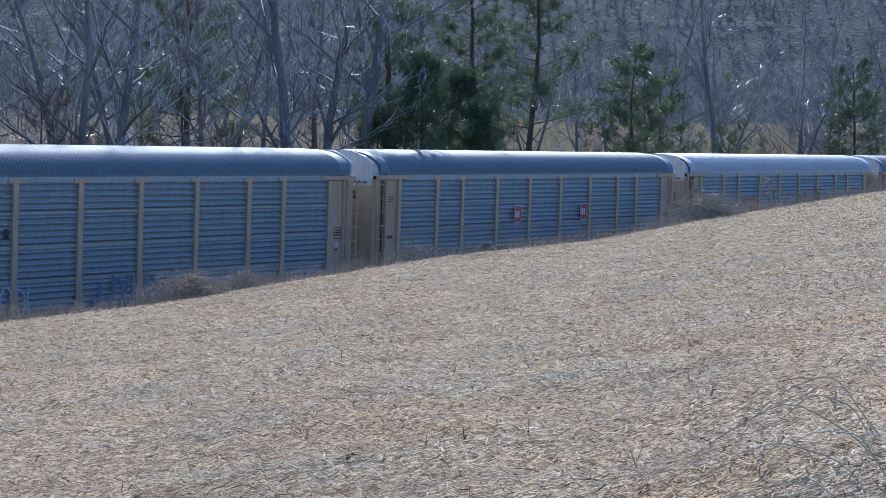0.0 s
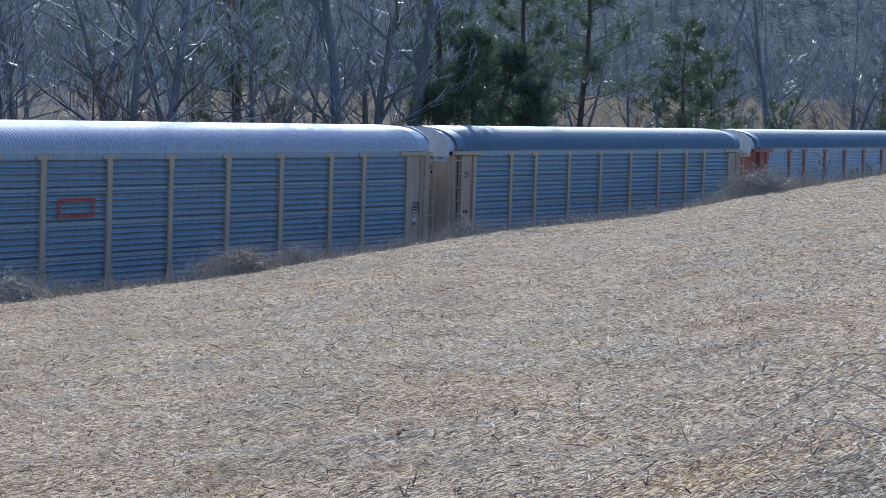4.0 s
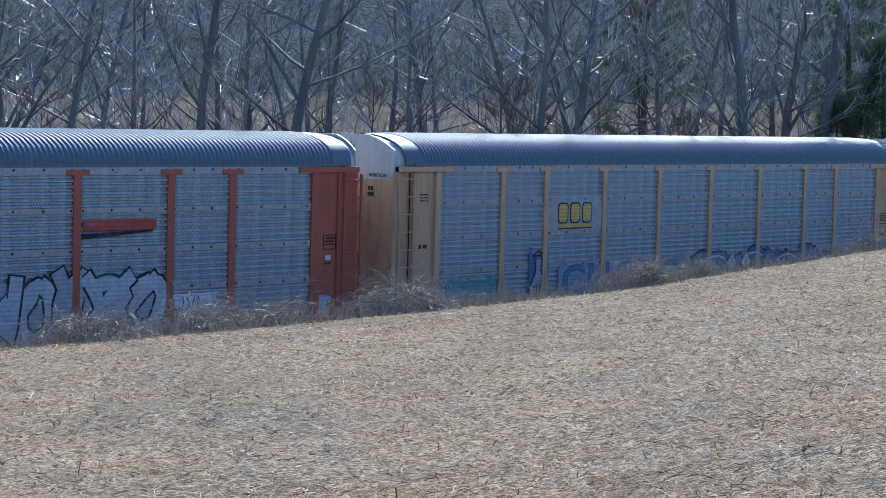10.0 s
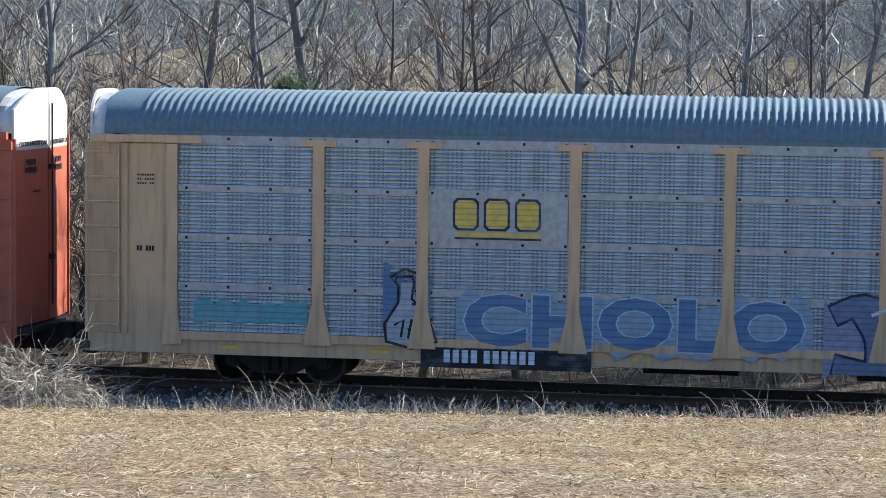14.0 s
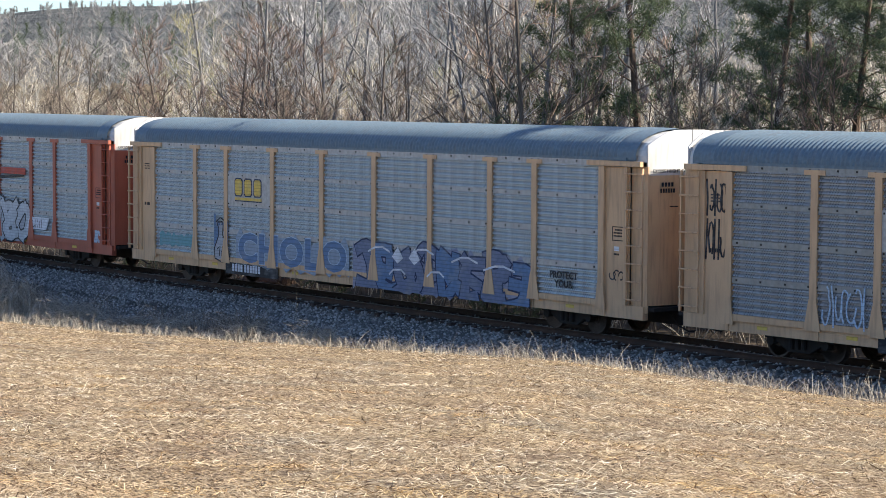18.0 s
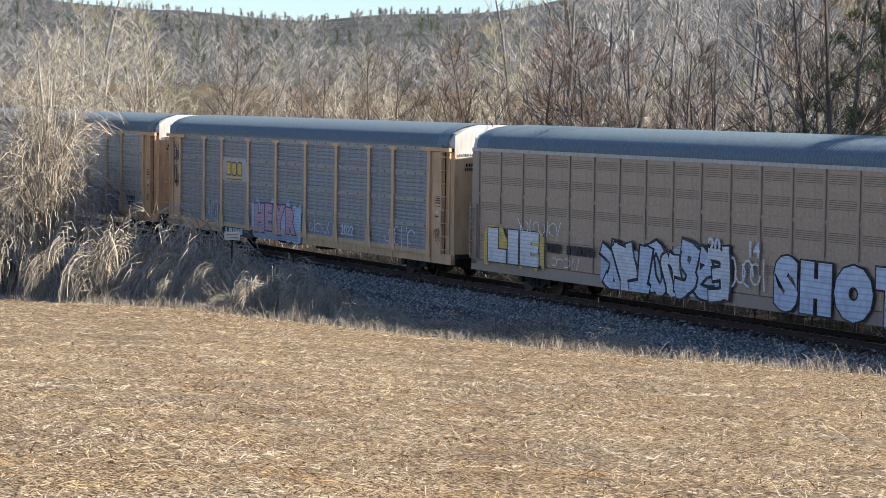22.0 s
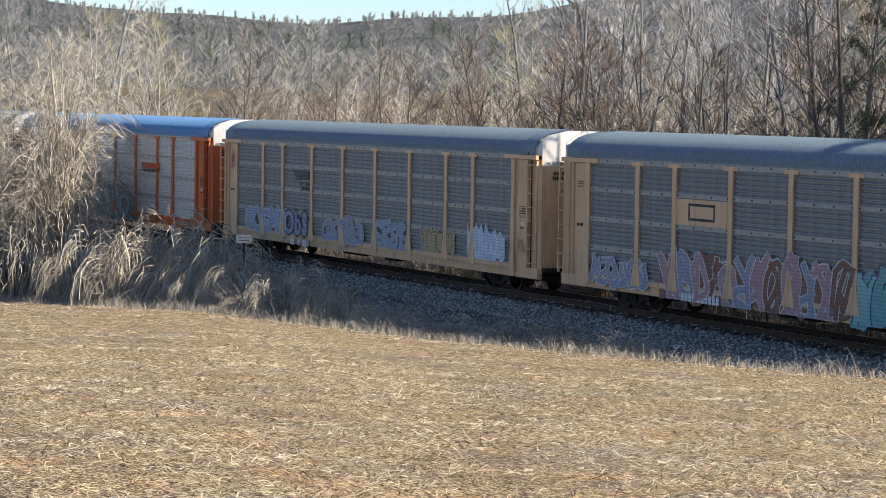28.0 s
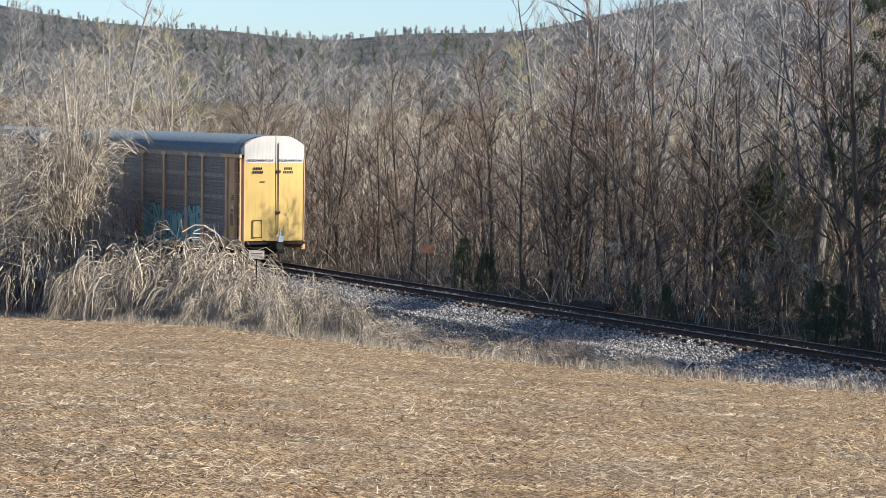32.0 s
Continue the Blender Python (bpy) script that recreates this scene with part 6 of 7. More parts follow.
    for k in range(2):      # young pines
        w, t = pine(210 + k, 6.5, 0.09, 0.34 - 0.14 * k, 26, 0.24, 0.24, 22, 0.3, 0.4)
        kinds.append(add_tree("pine_tree", w, t, BARK_PINE, NEEDLE_LIGHT, "young green pine at the wood's edge", "pine tree", "needles"))
    for k in range(2):      # cedars
        w, t = cedar(220 + k, 6.5, 2.2, 430)
        kinds.append(add_tree("cedar_tree", w, t, BARK, CEDAR, "dense dark evergreen cedar", "cedar tree", "foliage"))
    places = [(*lateral_hit(az, lat), k, size) for az, lat, k, size in (
        (-54.9, 12, 0, 1.15), (-57.0, 11, 1, 1.05), (-58.2, 14, 2, 1.1), (-55.6, 8, 5, 1.4), (-57.0, 9, 6, 1.3), (-56.3, 11, 5, 1.4), (-54.6, 9, 6, 1.1), (-60.9, 6.5, 3, 1.65), (-61.6, 8, 4, 1.5), (-62.6, 6, 5, 0.6),
        (-63.2, 7, 4, 1.05), (-66.4, 6, 3, 1.8), (-67.8, 7, 2, 0.8), (-50.0, 16, 1, 1.0), (-69, 8, 0, 0.9),
        (40.0, 11, 0, 0.95), (39.0, 16, 2, 1.0), (36.6, 12, 1, 1.1), (34.4, 13, 2, 1.15), (33.4, 14, 1, 1.2), (30.0, 11, 0, 1.15), (28.0, 12, 2, 1.2), (26.0, 15, 1, 1.2), (37.8, 14, 1, 1.0),
        (21.6, 8, 6, 1.15), (20.4, 9, 5, 1.2), (44.8, 10, 1, 0.9), (43.0, 12, 0, 1.0),
        (48.0, 11, 5, 0.85), (47.2, 13, 6, 0.75), (-65.0, -6.3, 3, 0.26), (-65.4, -6.5, 4, 0.2), (55.7, 5.2, 5, 0.36), (55.1, 5.4, 6, 0.3), (48.6, 4.4, 4, 0.27), (51.4, 4.5, 3, 0.22), (46.9, 4.6, 6, 0.34), (46.4, 4.8, 5, 0.3), (45.8, 4.4, 4, 0.28), (44.6, 4.6, 3, 0.3), (50.6, 5.0, 6, 0.2), (54.2, 4.7, 4, 0.14),
        (12, 12, 5, 0.9), (5, 14, 6, 0.8), (-3, 12, 3, 0.8))]
    scatter_copies(kinds, places, rng)


def far_woods():
    """The woods on the far hills, too far and too many to count."""
    rng = np.random.default_rng(8)
    n = 8500
    az = np.radians(rng.uniform(-76, 76, n))
    r = 260 + 425 * rng.random(n) ** 0.7
    x, y = -np.sin(az) * r, np.cos(az) * r
    z = ground_z(x, y)[0]
    per = 64
    hgt = rng.uniform(4, 12, (n, 1)) * np.interp(r, [430, 560, 640], [1.0, 0.7, 0.25])[:, None]
    a = rng.uniform(0, 6.283, (n, per))
    d = np.stack([np.cos(a) * rng.uniform(0.2, 1.4, (n, per)), np.sin(a) * rng.uniform(0.2, 1.4, (n, per)), rng.uniform(0.3, 1.0, (n, per))], 2)
    d /= np.linalg.norm(d, axis=2, keepdims=True)
    base = np.stack([x, y, z], 1)[:, None] + np.stack([np.zeros((n, per)), np.zeros((n, per)), hgt * rng.uniform(0, 0.7, (n, per))], 2)
    L = hgt * rng.uniform(0.16, 0.42, (n, per))
    s = np.cross(d, rng.normal(size=(n, per, 3)))
    s *= (0.02 + r * 0.00008)[:, None, None] / (np.linalg.norm(s, axis=2, keepdims=True) + 1e-9)
    v = np.stack([base - s, base + s, base + d * L[..., None]], 2)
    green = rng.random(n) < np.where(np.abs(np.degrees(az) + 45) < 14, 0.30, np.where((np.abs(np.degrees(az) - 58) < 7) & (r > 480), 0.4, 0.12) * (r < 590))
    for name, sel, mat, label in (("far_woods", ~green, TWIG_FAR_HAZE, "bare grey-brown woods on the far hills, haze in their colour"), ("far_pines", green, NEEDLE, "scattered green pines on the far hills")):
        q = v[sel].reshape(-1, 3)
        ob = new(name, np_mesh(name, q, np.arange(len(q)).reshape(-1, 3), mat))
        tagged(ob, label, "distant woods", kind="stuff")


def build_straw():
    rng = np.random.default_rng(2)
    tufts = []
    for name, n, r0, r1, curved in (("near", 470000, 3.1, 6.7, True), ("far", 400000, 6.6, 10.9, False)):
        az = np.radians(rng.uniform(-69, 69, n))
        r = (r0 + (r1 - r0) * rng.random(n)) ** 2
        x, y = -np.sin(az) * r, np.cos(az) * r
        rb = np.interp(np.arctan2(x, y), _baz, np.hypot(_bx, _by))
        # thinner and thicker patches, and faint swaths left by the mower
        patch = 0.5 + 0.5 * ripple(x, y, 0.35) * ripple(x + 9, y - 4, 0.9)
        swath = 0.5 + 0.5 * np.sin((x * 0.42 + y * 0.91) * 1.5 + 0.8 * np.sin(x * 0.21))
        keep = (r < rb + 0.3) & (rng.random(n) < 0.50 + 0.35 * patch + 0.2 * swath)
        x, y, r = x[keep], y[keep], r[keep]
        n = len(x)
        lump = 0.5 + 0.5 * ripple(x, y, 4.3) * ripple(x + 3, y, 2.1)
        z = field_z(x, y) + 0.008 + 0.03 * lump + 0.022 * rng.random(n)
        a = np.arctan2(-x, y) + rng.normal(0.1, 0.6, n) + (rng.random(n) < 0.4) * rng.uniform(0, 3.14, n) + (rng.random(n) < 0.5) * math.pi
        L = rng.uniform(0.035, 0.135, n) * (0.85 + r / 170) * (1 + 1.2 * (rng.random(n) < 0.05))
        rise = np.abs(rng.normal(0.0, 0.2, n)) * (1 + 2.2 * (rng.random(n) < 0.05))
        w = rng.uniform(0.0032, 0.0078, n) * (0.72 + r / 55)
        c = np.stack([x, y, z], 1)
        d = np.stack([np.cos(a) * np.cos(rise), np.sin(a) * np.cos(rise), np.sin(rise)], 1)
        sd = np.stack([-np.sin(a), np.cos(a), rng.normal(0, 0.5, n)], 1)
        sd *= (w / 2 / np.linalg.norm(sd, axis=1))[:, None]
        e = c + d * L[:, None]
        if curved:
            bend = np.stack([-np.sin(a), np.cos(a), np.zeros(n)], 1) * (rng.normal(0, 0.22, n) * L)[:, None]
            m = (c + e) / 2 + bend
            m[:, 2] += np.abs(rng.normal(0, 0.12, n)) * L
            e[:, 2] = np.maximum(e[:, 2] - 0.25 * rise * L, c[:, 2] - 0.01)
            v = np.stack([c - sd, c + sd, m + sd, m - sd, e], 1).reshape(-1, 3)
            q = (np.array([(0, 1, 2), (0, 2, 3), (3, 2, 4)])[None] + 5 * np.arange(n)[:, None, None]).reshape(-1, 3)
        else:
            v = np.stack([c - sd, c + sd, e + sd * 0.6, e - sd * 0.6], 1).reshape(-1, 3)
            q = (np.array([(0, 1, 2), (0, 2, 3)])[None] + 4 * np.arange(n)[:, None, None]).reshape(-1, 3)
        tufts.append((v, q))
    (v1, q1), (v2, q2) = tufts
    ob = new("dry_straw", np_mesh("dry_straw", np.concatenate([v1, v2]), np.concatenate([q1, q2 + len(v1)]), STRAW))
    tagged(ob, "pale flattened dry grass and straw covering the mown field", "dry grass", kind="stuff")


def build_sprigs():
    """Short dark stubs of weeds that stand up here and there out of the straw."""
    rng = np.random.default_rng(12)
    n = 1100
    az = np.radians(rng.uniform(-69, 69, n))
    r = (3.2 + 6.6 * rng.random(n)) ** 2
    x, y = -np.sin(az) * r, np.cos(az) * r
    keep = r < np.interp(np.arctan2(x, y), _baz, np.hypot(_bx, _by)) - 0.3
    x, y = x[keep], y[keep]
    x, y = (np.repeat(q, 5) for q in (x, y))
    n = len(x)
    z, a, H = field_z(x, y), rng.uniform(0, 6.283, n), rng.uniform(0.02, 0.11, n)
    t = np.linspace(0, 1, 3)[None]
    out = rng.uniform(0.1, 0.9, n) * H
    p = np.stack([x[:, None] + (np.cos(a) * out)[:, None] * t, y[:, None] + (np.sin(a) * out)[:, None] * t, z[:, None] + H[:, None] * t], 2)
    v, f = ribbons(p, rng.uniform(0.005, 0.011, n), 6)
    ob = new("weed_stubs", np_mesh("weed_stubs", v, f, TWIG))
    tagged(ob, "dark weed stubs standing in the straw", "weeds", kind="stuff")


def build_brow_grass():
    """Longer dead grass and thin weeds along the brow and on the verge."""
    rng = np.random.default_rng(4)
    n = 26000
    s = rng.uniform(-110, 112, n)
    lat = -np.interp(s, BROW_S, BROW_D) + rng.normal(0.1, 0.55, n)
    x, y, _ = track(s, lat)
    tuft = np.clip(0.35 + 0.9 * ripple(s, lat * 0 + 3.3, 0.9) * ripple(s + 5, lat * 0, 0.33), 0.08, 1.2)
    z = ground_z(x, y)[0]
    a = rng.uniform(0, 6.283, n)
    L = rng.uniform(0.12, 0.5, n) * (0.5 + tuft) * np.interp(s, [0, 12], [1.0, 1.5]) * (1 + 0.8 * (rng.random(n) < 0.06))
    out = rng.uniform(0.15, 0.9, n)
    t = np.linspace(0, 1, 4)[None]
    p = np.stack([x[:, None] + (np.cos(a) * out * L)[:, None] * t ** 1.5, y[:, None] + (np.sin(a) * out * L)[:, None] * t ** 1.5,
                  z[:, None] + L[:, None] * (t - 0.45 * out[:, None] * t ** 2)], 2)
    v, f = ribbons(p, 0.012, 4)
    ob = new("brow_grass", np_mesh("brow_grass", v, f, VINE))
    tagged(ob, "dead grass tufts along the edge of the field", "dry grass", kind="stuff")
    # dry weeds in the ditch, coloured dark to stand for the train's shadow
    n = 30000
    s = np.where(rng.random(n) < 0.72, rng.uniform(-112, -56, n), rng.uniform(-56, 5, n))
    brow = np.interp(s, BROW_S, BROW_D)
    lat = -brow + np.where(s < -56, rng.uniform(0.4, 1.0, n), rng.uniform(0.2, 0.62, n)) * (brow - 3.4)
    x, y, _ = track(s, lat)
    z = ground_z(x, y)[0]
    a = rng.uniform(0, 6.283, n)
    L = rng.uniform(0.25, 0.95, n) * np.clip(0.7 + 0.6 * ripple(s, lat * 0 + 1.3, 0.6), 0.3, 1.2) * np.interp(s, [-80, -60, -35, 0], [1.1, 1.0, 0.7, 0.4])
    p = np.stack([x[:, None] + (np.cos(a) * 0.4 * L)[:, None] * t, y[:, None] + (np.sin(a) * 0.4 * L)[:, None] * t, z[:, None] + L[:, None] * t], 2)
    v, f = ribbons(p, 0.012, 5)
    ob = new("ditch_weeds", np_mesh("ditch_weeds", v, f, TWIG_DARK))
    tagged(ob, "thin dry weeds in the trackside ditch", "weeds", kind="stuff")


def build_brambles():
    rng = random.Random(31)
    kinds = []
    for k in range(3):
        v, f = mound(300 + k, 1.3, 2.0, 950)
        ob = new("vine_mound", np_mesh("vine_mound", v, f, VINE))
        kinds.append(tagged(ob, "rounded heap of dead pale vines", "dead vines"))
    for k in range(3):
        v, f = mound(310 + k, 1.2, 0.62, 330, 0.6)
        v2, f2 = fountain(320 + k, 1.45, 0.95, 95, 9, 0.5)
        ob = new("bramble", np_mesh("bramble", np.concatenate([v, v2]), np.concatenate([f, f2 + len(v)]), (VINE, BRAMBLE, VINE)[k]))
        kinds.append(tagged(ob, "low tangle of leafless brambles on the field's edge", "bramble"))
    places = []

    def put(az, dl, k, size):
        """dl: metres beyond the brow."""
        size *= 1.12 if -45 < az < -6 else 1.0
        places.append((*along_sight(az, lambda s, l: l >= -np.interp(s, BROW_S, BROW_D) + dl), k, size))
    for az, dl, k, size in ((-62.6, 0.1, 3, 1.2), (-63.0, 0.1, 4, 0.9), (-61.6, 0.3, 3, 0.6), (-63.7, 0.3, 4, 0.9), (-49.8, 0.1, 4, 0.85), (-50.6, 0.3, 5, 0.6), (-51.2, 0.2, 3, 0.7), (-47.5, 0.3, 5, 0.7), (-52.4, 0.3, 4, 0.65), (-53.3, 0.4, 5, 0.5), (-59.9, 0.9, 3, 0.9), (-60.6, 1.0, 5, 0.6),
                            (-55.5, 0.4, 3, 0.8), (-57.6, 0.4, 4, 0.7), (-45.4, 0.3, 4, 0.8), (-43.8, 0.3, 5, 1.0), (-40.2, 0.4, 4, 1.1), (-38.6, 0.3, 3, 0.9), (-31.8, 0.2, 5, 1.0),
                            (-36.0, 0.4, 5, 1.0), (-29.5, 0.3, 3, 0.7), (-26.0, 0.3, 4, 1.0), (-32.5, 0.2, 3, 1.0), (-24.4, 0.3, 5, 0.9), (-20.5, 0.4, 4, 0.7), (-7.9, 0.1, 4, 0.9), (-7.7, 0.1, 3, 0.7), (-18.0, 0.3, 3, 0.6),
                            (26.2, 0.2, 3, 1.15), (24.6, 0.3, 4, 1.1), (28.0, 0.4, 3, 1.0), (22.8, 0.3, 5, 1.2), (20.6, 0.2, 4, 1.2), (18.2, 0.3, 3, 1.1), (25.4, 0.7, 4, 1.2),
                            (63.9, 1.0, 0, 1.35), (63.3, 2.2, 1, 1.35), (62.7, 3.4, 2, 1.6), (61.9, 3.5, 0, 1.65), (61.3, 3.4, 1, 1.35), (62.3, 1.0, 2, 0.66), (61.65, 1.0, 1, 0.55), (60.4, 0.8, 0, 0.62), (59.9, 1.6, 2, 0.85),
                            (64.6, 2.2, 2, 1.3), (65.3, 1.2, 1, 1.2), (62.7, 2.2, 0, 1.15), (62.0, 2.2, 1, 1.1), (61.1, 1.8, 2, 0.85), (60.9, 2.8, 0, 1.05), (60.2, 2.4, 1, 0.85), (59.4, 2.6, 2, 0.85), (59.2, 1.4, 0, 0.6),
                            (58.5, 2.0, 1, 0.65), (57.8, 1.6, 2, 0.5), (58.9, 3.0, 0, 0.7), (58.0, 2.8, 5, 1.0), (57.2, 1.8, 5, 1.1), (56.0, 1.6, 4, 0.9), (60.8, 0.7, 5, 0.9), (54.6, 1.3, 5, 0.8), (53.0, 1.2, 4, 0.8), (51.2, 1.0, 5, 0.7)):
        put(az, dl, k, size)
    scatter_copies(kinds, places, rng)
    # the tree smothered in vines, before the line
    w, t = bare_tree(71, 11, 0.2, 0.4, 22, 0.12, twigs=9)
    tree = add_tree("vine_covered_tree", w, t, BARK_PALE, TWIG_PALE, "bare tree hung with curtains of dead vines by the railway")
    for name, (v, f), mat in (("hanging_vines", hanging_vines(72, 4.4, 10.0, 1500), VINE), ("arching_vines", fountain(73, 4.9, 10.8, 480, 8, 1.5), VINE)):
        vines = new(name, np_mesh(name, v, f, mat))
        vines.parent = tree
        tagged(vines, kind="stuff")
    tree.matrix_basis = pose(*along_sight(65.5, lambda s, l: l >= -5.4)) @ Matrix.Diagonal((1.15, 1.15, 1.15, 1))
    copy_thing(tree, pose(*along_sight(67.6, lambda s, l: l >= -6.0), 0, 0, 120))
    # weeds and long arching briar canes at the corner of the field
    w, t = bare_tree(90, 1.6, 0.010, 0.4, 5, 0.25, twigs=2)
    for i, (az, r, k) in enumerate(((-66.6, 11.0, 0.10), (-65.4, 11.6, 0.08), (-67.0, 12.5, 0.12), (-63.0, 13.2, 0.07))):
        if i == 0:
            weed = add_tree("dry_weed", w, t, VINE, VINE, "tall dry branching weed in the field", "weed")
            weed.matrix_basis = pose(*spot(az, r)) @ Matrix.Diagonal((k, k, k, 1))
        else:
            copy_thing(weed, pose(*spot(az, r), 4 * i, 3, 67 * i)).scale = (k, k, k)
    for i, (az, r, reach, high, turn) in enumerate(((-66.8, 11.2, 0.85, 0.24, 40), (-67.0, 11.8, 0.95, 0.34, 62), (-66.6, 10.7, 0.6, 0.16, 20), (-67.2, 12.4, 0.8, 0.42, 75), (-66.0, 10.5, 0.5, 0.14, 55),
                                                    (-67.4, 11.4, 0.7, 0.3, 100), (-66.9, 13.0, 0.6, 0.26, 35), (-65.6, 11.9, 0.4, 0.2, 120))):
        cane = Shape()
        a = radians(90 + 0.45 * turn)
        pts = [(reach * q * math.cos(a) + 0.02 * math.sin(9 * q + i), reach * q * math.sin(a) + 0.02 * math.cos(7 * q), high * math.sin(math.pi * min(1, 0.08 + q * 0.92)) + 0.012 * math.sin(14 * q + i)) for q in (k / 12 for k in range(13))]
        cane.tube(pts, [0.0042 - 0.0022 * k / 12 for k in range(13)], 5)
        for k in (3, 5, 6, 8, 9, 11):
            b0 = Vector(pts[k])
            g = Vector((0.09 * math.cos(k * 2.1 + i), 0.09 * math.sin(k * 2.1 + i), 0.05 * math.sin(k + i)))
            cane.tube([tuple(b0), tuple(b0 + g * 0.6), tuple(b0 + g + Vector((0, 0, -0.02)))], [0.0018, 0.0014, 0.0008], 3)
        ob = new("briar_cane", cane.mesh("briar_cane", BRAMBLE))
        tagged(ob, "long thin leafless briar cane arching over the straw", "briar")
        ob.matrix_basis = pose(*spot(az, r))


def build_undergrowth():
    """Stems of saplings, briars and tall weeds, too many to count, under the trees."""
    rng = np.random.default_rng(21)
    for name, n, lat0, lat1, lo, hi, w, mat, label in (
            ("undergrowth", 7000, 4.6, 15, 0.4, 1.7, 0.028, TWIG_DARK, "dense grey-brown undergrowth along the railway"),
            ("saplings", 1500, 9, 48, 2.0, 6.5, 0.06, TWIG_DARK, "thicket of thin bare saplings in the wood"),
            ("pale_brush", 4500, 5.5, 22, 0.6, 2.4, 0.026, TWIG_PALE, "pale dry brush in the wood")):
        s = rng.uniform(-150, 135, n)
        lat = lat0 + (lat1 - lat0) * rng.random(n) ** 1.4
        if name == "pale_brush":
            s = -150 + 175 * rng.random(n)
        x, y, _ = track(s, lat)
        z = ground_z(x, y)[0]
        H = rng.uniform(lo, hi, n) * np.clip(0.75 + 0.5 * ripple(s, lat, 0.28), 0.3, 1.3)
        a = rng.uniform(0, 6.283, n)
        lean = np.abs(rng.normal(0, 0.75, n)) * H
        t = np.linspace(0, 1, 4)[None]
        p = np.stack([x[:, None] + (np.cos(a) * lean)[:, None] * t ** 1.3, y[:, None] + (np.sin(a) * lean)[:, None] * t ** 1.3, z[:, None] - 0.1 + H[:, None] * t], 2)
        p[:, 1:] += rng.normal(0, 0.06, (n, 3, 3)) * H[:, None, None] * 0.6
        v, f = ribbons(p, w * rng.uniform(0.6, 1.5, n), 3)
        ob = new(name, np_mesh(name, v, f, mat))
        tagged(ob, label, "undergrowth", kind="stuff")
    # clumps of shrubs: stems that fan out from one root, with shoots and fine twigs
    for name, n, s0, s1, lat0, lat1, lo, hi, mat, label in (
            ("thicket", 700, -155, -8, 6, 55, 2.5, 9.0, TWIG_DARK, "dense thicket of dark bare branches beyond the railway"),
            ("red_thicket", 330, -155, -8, 6, 40, 2.5, 6.5, TWIG_RED, "thicket of reddish-brown bare branches beyond the railway"),
            ("pale_thicket", 900, -165, -8, 12, 120, 3.0, 9.0, TWIG_PALE, "thicket of pale bare branches beyond the railway"),
            ("grey_thicket", 640, -10, 170, 9, 120, 2.5, 8.0, TWIG_GREY, "thicket of grey bare branches in the wood")):
        clump_s, clump_lat, clump_h = rng.uniform(s0, s1, n), rng.uniform(lat0, lat1, n), rng.uniform(lo, hi, n)
        s, lat = (np.repeat(q, 4) for q in (clump_s, clump_lat))
        n *= 4
        s, lat = s + rng.normal(0, 0.35, n), lat + rng.normal(0, 0.35, n)
        H = np.repeat(clump_h, 4) * rng.uniform(0.6, 1.1, n)
        x, y, _ = track(s, lat)
        z = ground_z(x, y)[0]
        a, lean = rng.uniform(0, 6.283, n), rng.uniform(0.03, 0.55, n) * H
        wild = rng.normal(0, 0.055, (n, 5, 3)) * H[:, None, None]
        wild[:, 0] = 0

        def stem(q):
            return np.stack([x + np.cos(a) * lean * q ** 1.2, y + np.sin(a) * lean * q ** 1.2, z - 0.1 + H * q ** 0.9 - 0.25 * lean * q ** 2], 1)
        paths = [np.stack([stem(np.full(n, q)) for q in np.linspace(0, 1, 5)], 1) + wild]
        wid = [rng.uniform(0.03, 0.085, n) * np.clip(H / 5, 0.5, 1.2)]
        t = np.linspace(0, 1, 3)[None]
        for k in range(18):
            q = rng.uniform(0.15, 1.0, n)
            i = np.minimum((q * 4).astype(int), 3)
            w1 = (q * 4 - i)[:, None]
            near = wild[np.arange(n), i] * (1 - w1) + wild[np.arange(n), i + 1] * w1
            b = rng.uniform(0, 6.283, n)
            L = H * rng.uniform(0.10, 0.42, n) * (1.2 - q) + 0.15
            d = np.stack([np.cos(b), np.sin(b), rng.uniform(-0.1, 1.3, n)], 1)
            d /= np.linalg.norm(d, axis=1, keepdims=True)
            p = (stem(q) + near)[:, None] + d[:, None] * (L[:, None] * t)[..., None]
            p[:, 1:] += rng.normal(0, 0.10, (n, 2, 3)) * L[:, None, None]
            p[:, 2, 2] += 0.12 * L
            paths.append(p), wid.append(rng.uniform(0.014, 0.032, n))
        v1, f1 = ribbons(paths[0], wid[0], 7)
        v2, f2 = ribbons(np.concatenate(paths[1:]), np.concatenate(wid[1:]), 8)
        ob = new(name, np_mesh(name, np.concatenate([v1, v2]), np.concatenate([f1, f2 + len(v1)]), mat))
        tagged(ob, label, "thicket", kind="stuff")


build_straw()
build_sprigs()
build_undergrowth()
build_brow_grass()
build_brambles()
build_woods()
far_woods()


build_track()


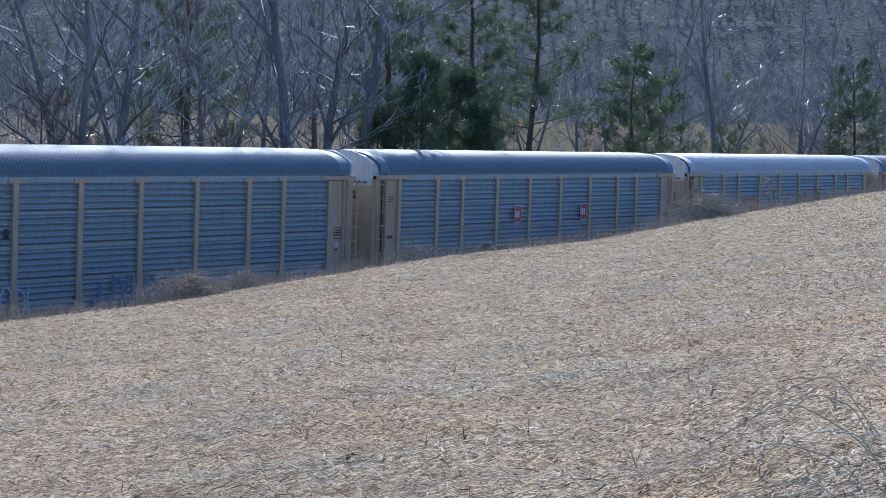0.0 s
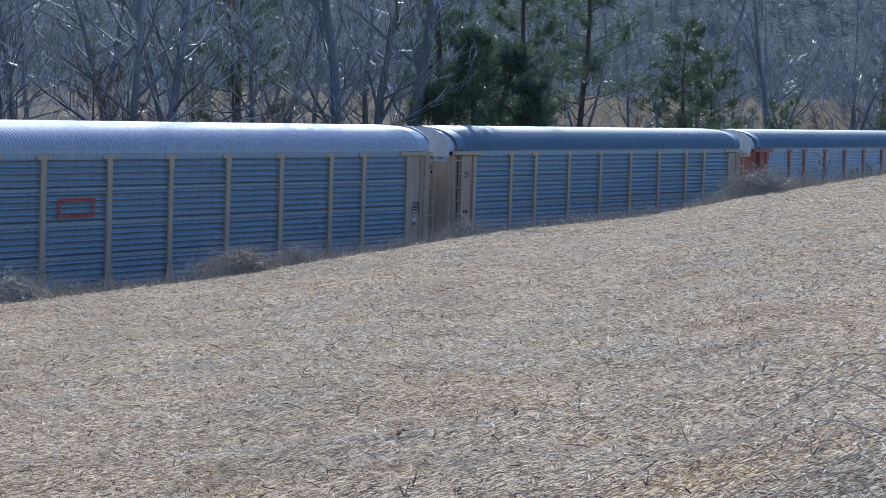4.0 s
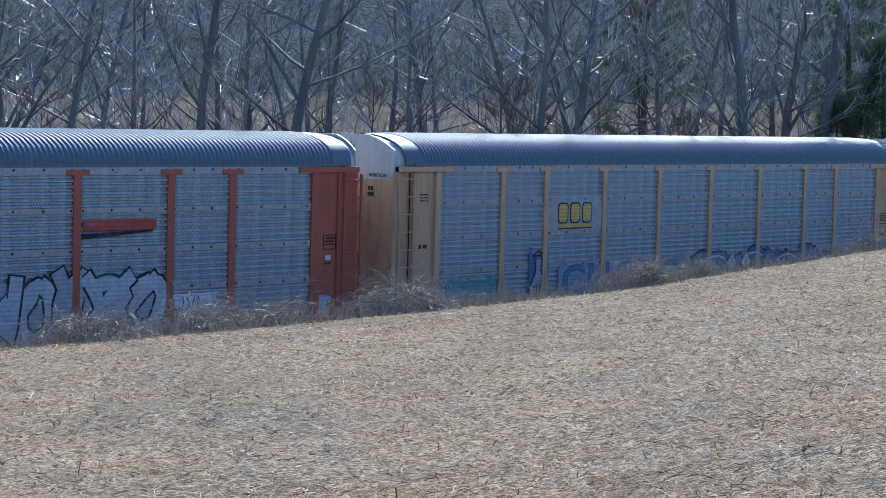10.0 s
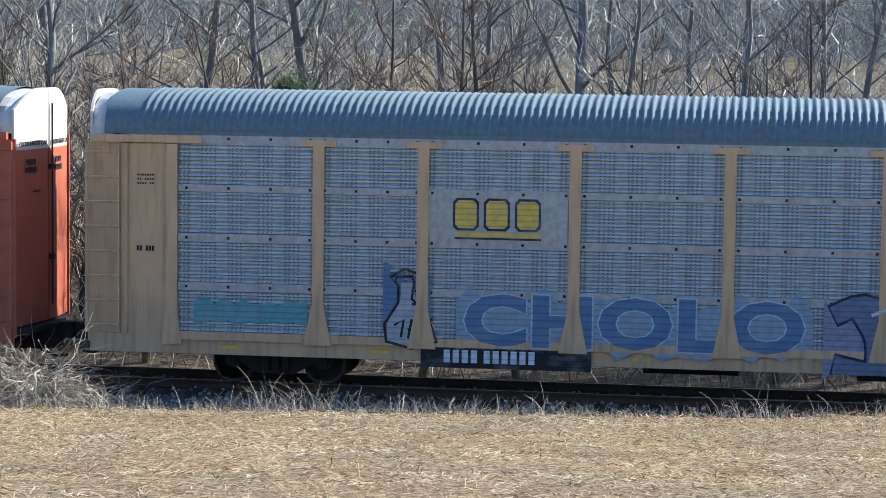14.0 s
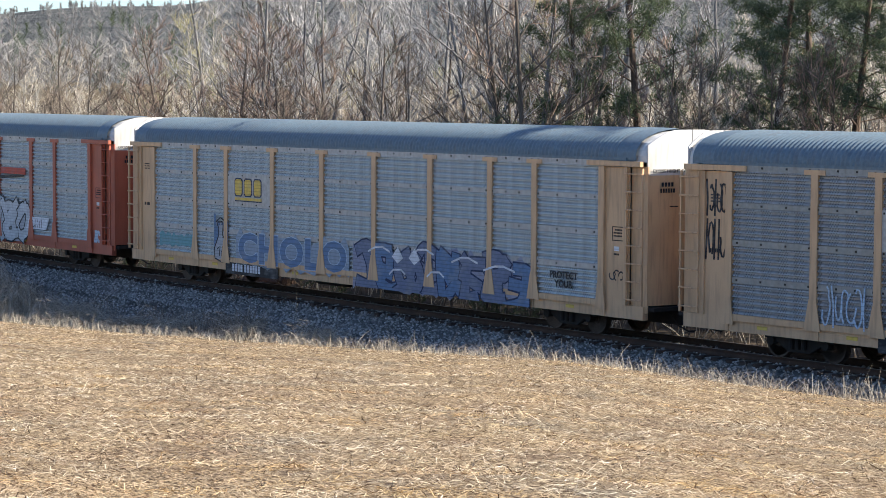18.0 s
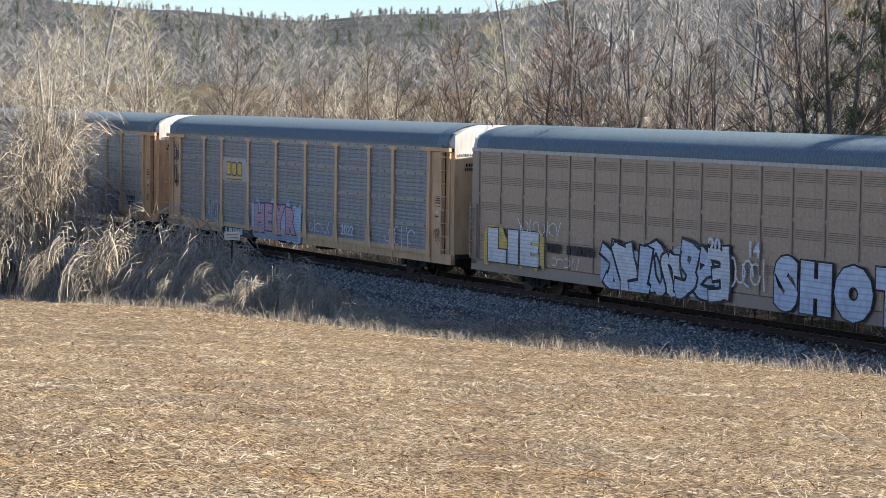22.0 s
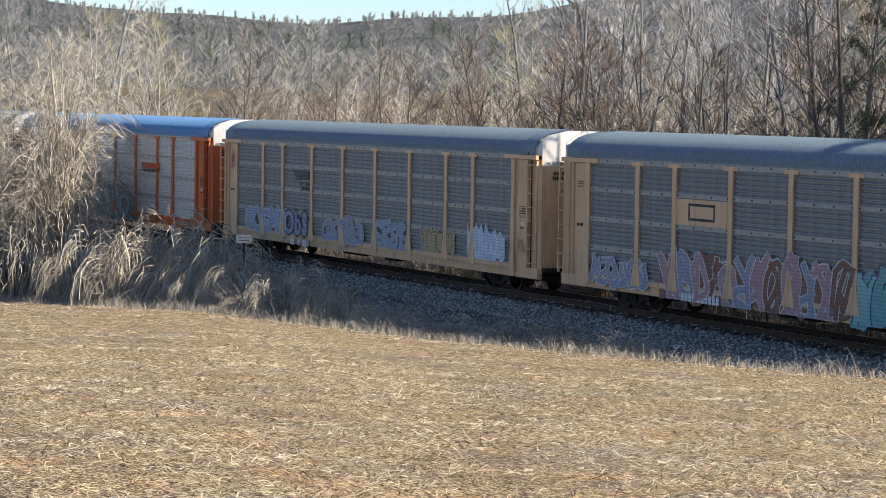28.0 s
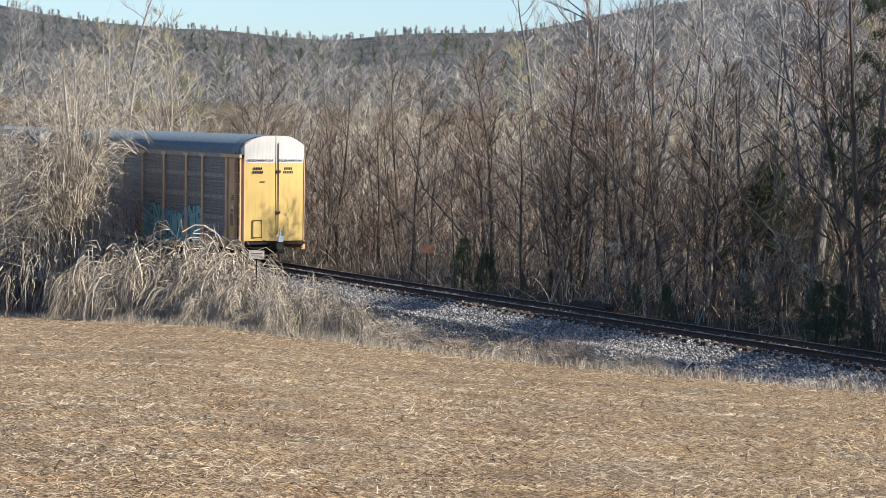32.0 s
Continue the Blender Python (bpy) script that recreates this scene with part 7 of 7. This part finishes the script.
# ---- what moves ----
# seconds and the middle of the sixth car along the track
RUN = [(0, 192.33), (1, 178.16), (2, 164.25), (3, 150.53), (3.5, 143.73), (5.5, 116.58), (6.5, 103.0), (7.5, 89.65), (8.5, 75.95), (9.5, 62.2),
       (10.5, 48.48), (11.5, 34.84), (12.5, 21.19), (13.5, 7.53), (15.5, -20.04), (16.5, -33.72), (17.5, -47.45), (18.5, -61.3), (19.5, -75.0),
       (20.5, -88.6), (21.5, -102.2), (22.5, -115.85), (23.5, -129.5), (24.5, -143.1), (25.5, -156.5), (27.5, -182.94), (28.5, -196.44),
       (29.5, -210.1), (30.5, -223.85), (31.5, -237.75), (32, -244.75)]


def run_at(t):
    return float(np.interp(t, [a for a, _ in RUN], [b for _, b in RUN]))


def car_pose(i, t):
    s = run_at(t) + PITCH * (i - 5)
    a = Vector([float(q) for q in track(s - 10.0)])
    b = Vector([float(q) for q in track(s + 10.0)])
    m = (a + b) / 2
    d = b - a
    return pose(m.x, m.y, m.z, 0.9, -math.degrees(math.atan2(d.z, d.xy.length)), math.degrees(math.atan2(d.y, d.x)))


def motions():
    times = [0, 1, 2, 3, 4.5, 5.5, 6.5, 7.5, 8.5, 9.5, 10.5, 11.5, 12.5, 13.5, 14.5, 15.5, 16.5, 17.5, 18.5, 19.5, 20.5, 21.5, 22.5, 23.5, 24.5, 25.5,
             26.5, 27.5, 28.5, 29.5, 30.5, 31.5, 32]
    for i, car in enumerate(CARS):
        walk(car, [(t, car_pose(i, t)) for t in times])
    # wheels roll without slipping while they pass the open stretch of line
    steps = [k / FPS for k in range(32 * FPS + 1)]
    turn = [run_at(t) / 0.42 for t in steps]
    for i, car in enumerate(CARS):
        open_ = [(t, a) for t, a in zip(steps, turn) if -150 < run_at(t) + PITCH * (i - 5) < 32]
        rows = [(0.0, open_[0][1])] * (open_[0][0] > 0) + open_ + [(32.0, open_[-1][1])] * (open_[-1][0] < 32)
        for ob in car.children_recursive:
            if ob.name.split(".")[0] == "wheelset":
                x, y, z = ob.matrix_basis.translation
                walk(ob, [(t, Matrix.Translation((x, y, z)) @ Matrix.Rotation(a, 4, "Y")) for t, a in rows])


motions()
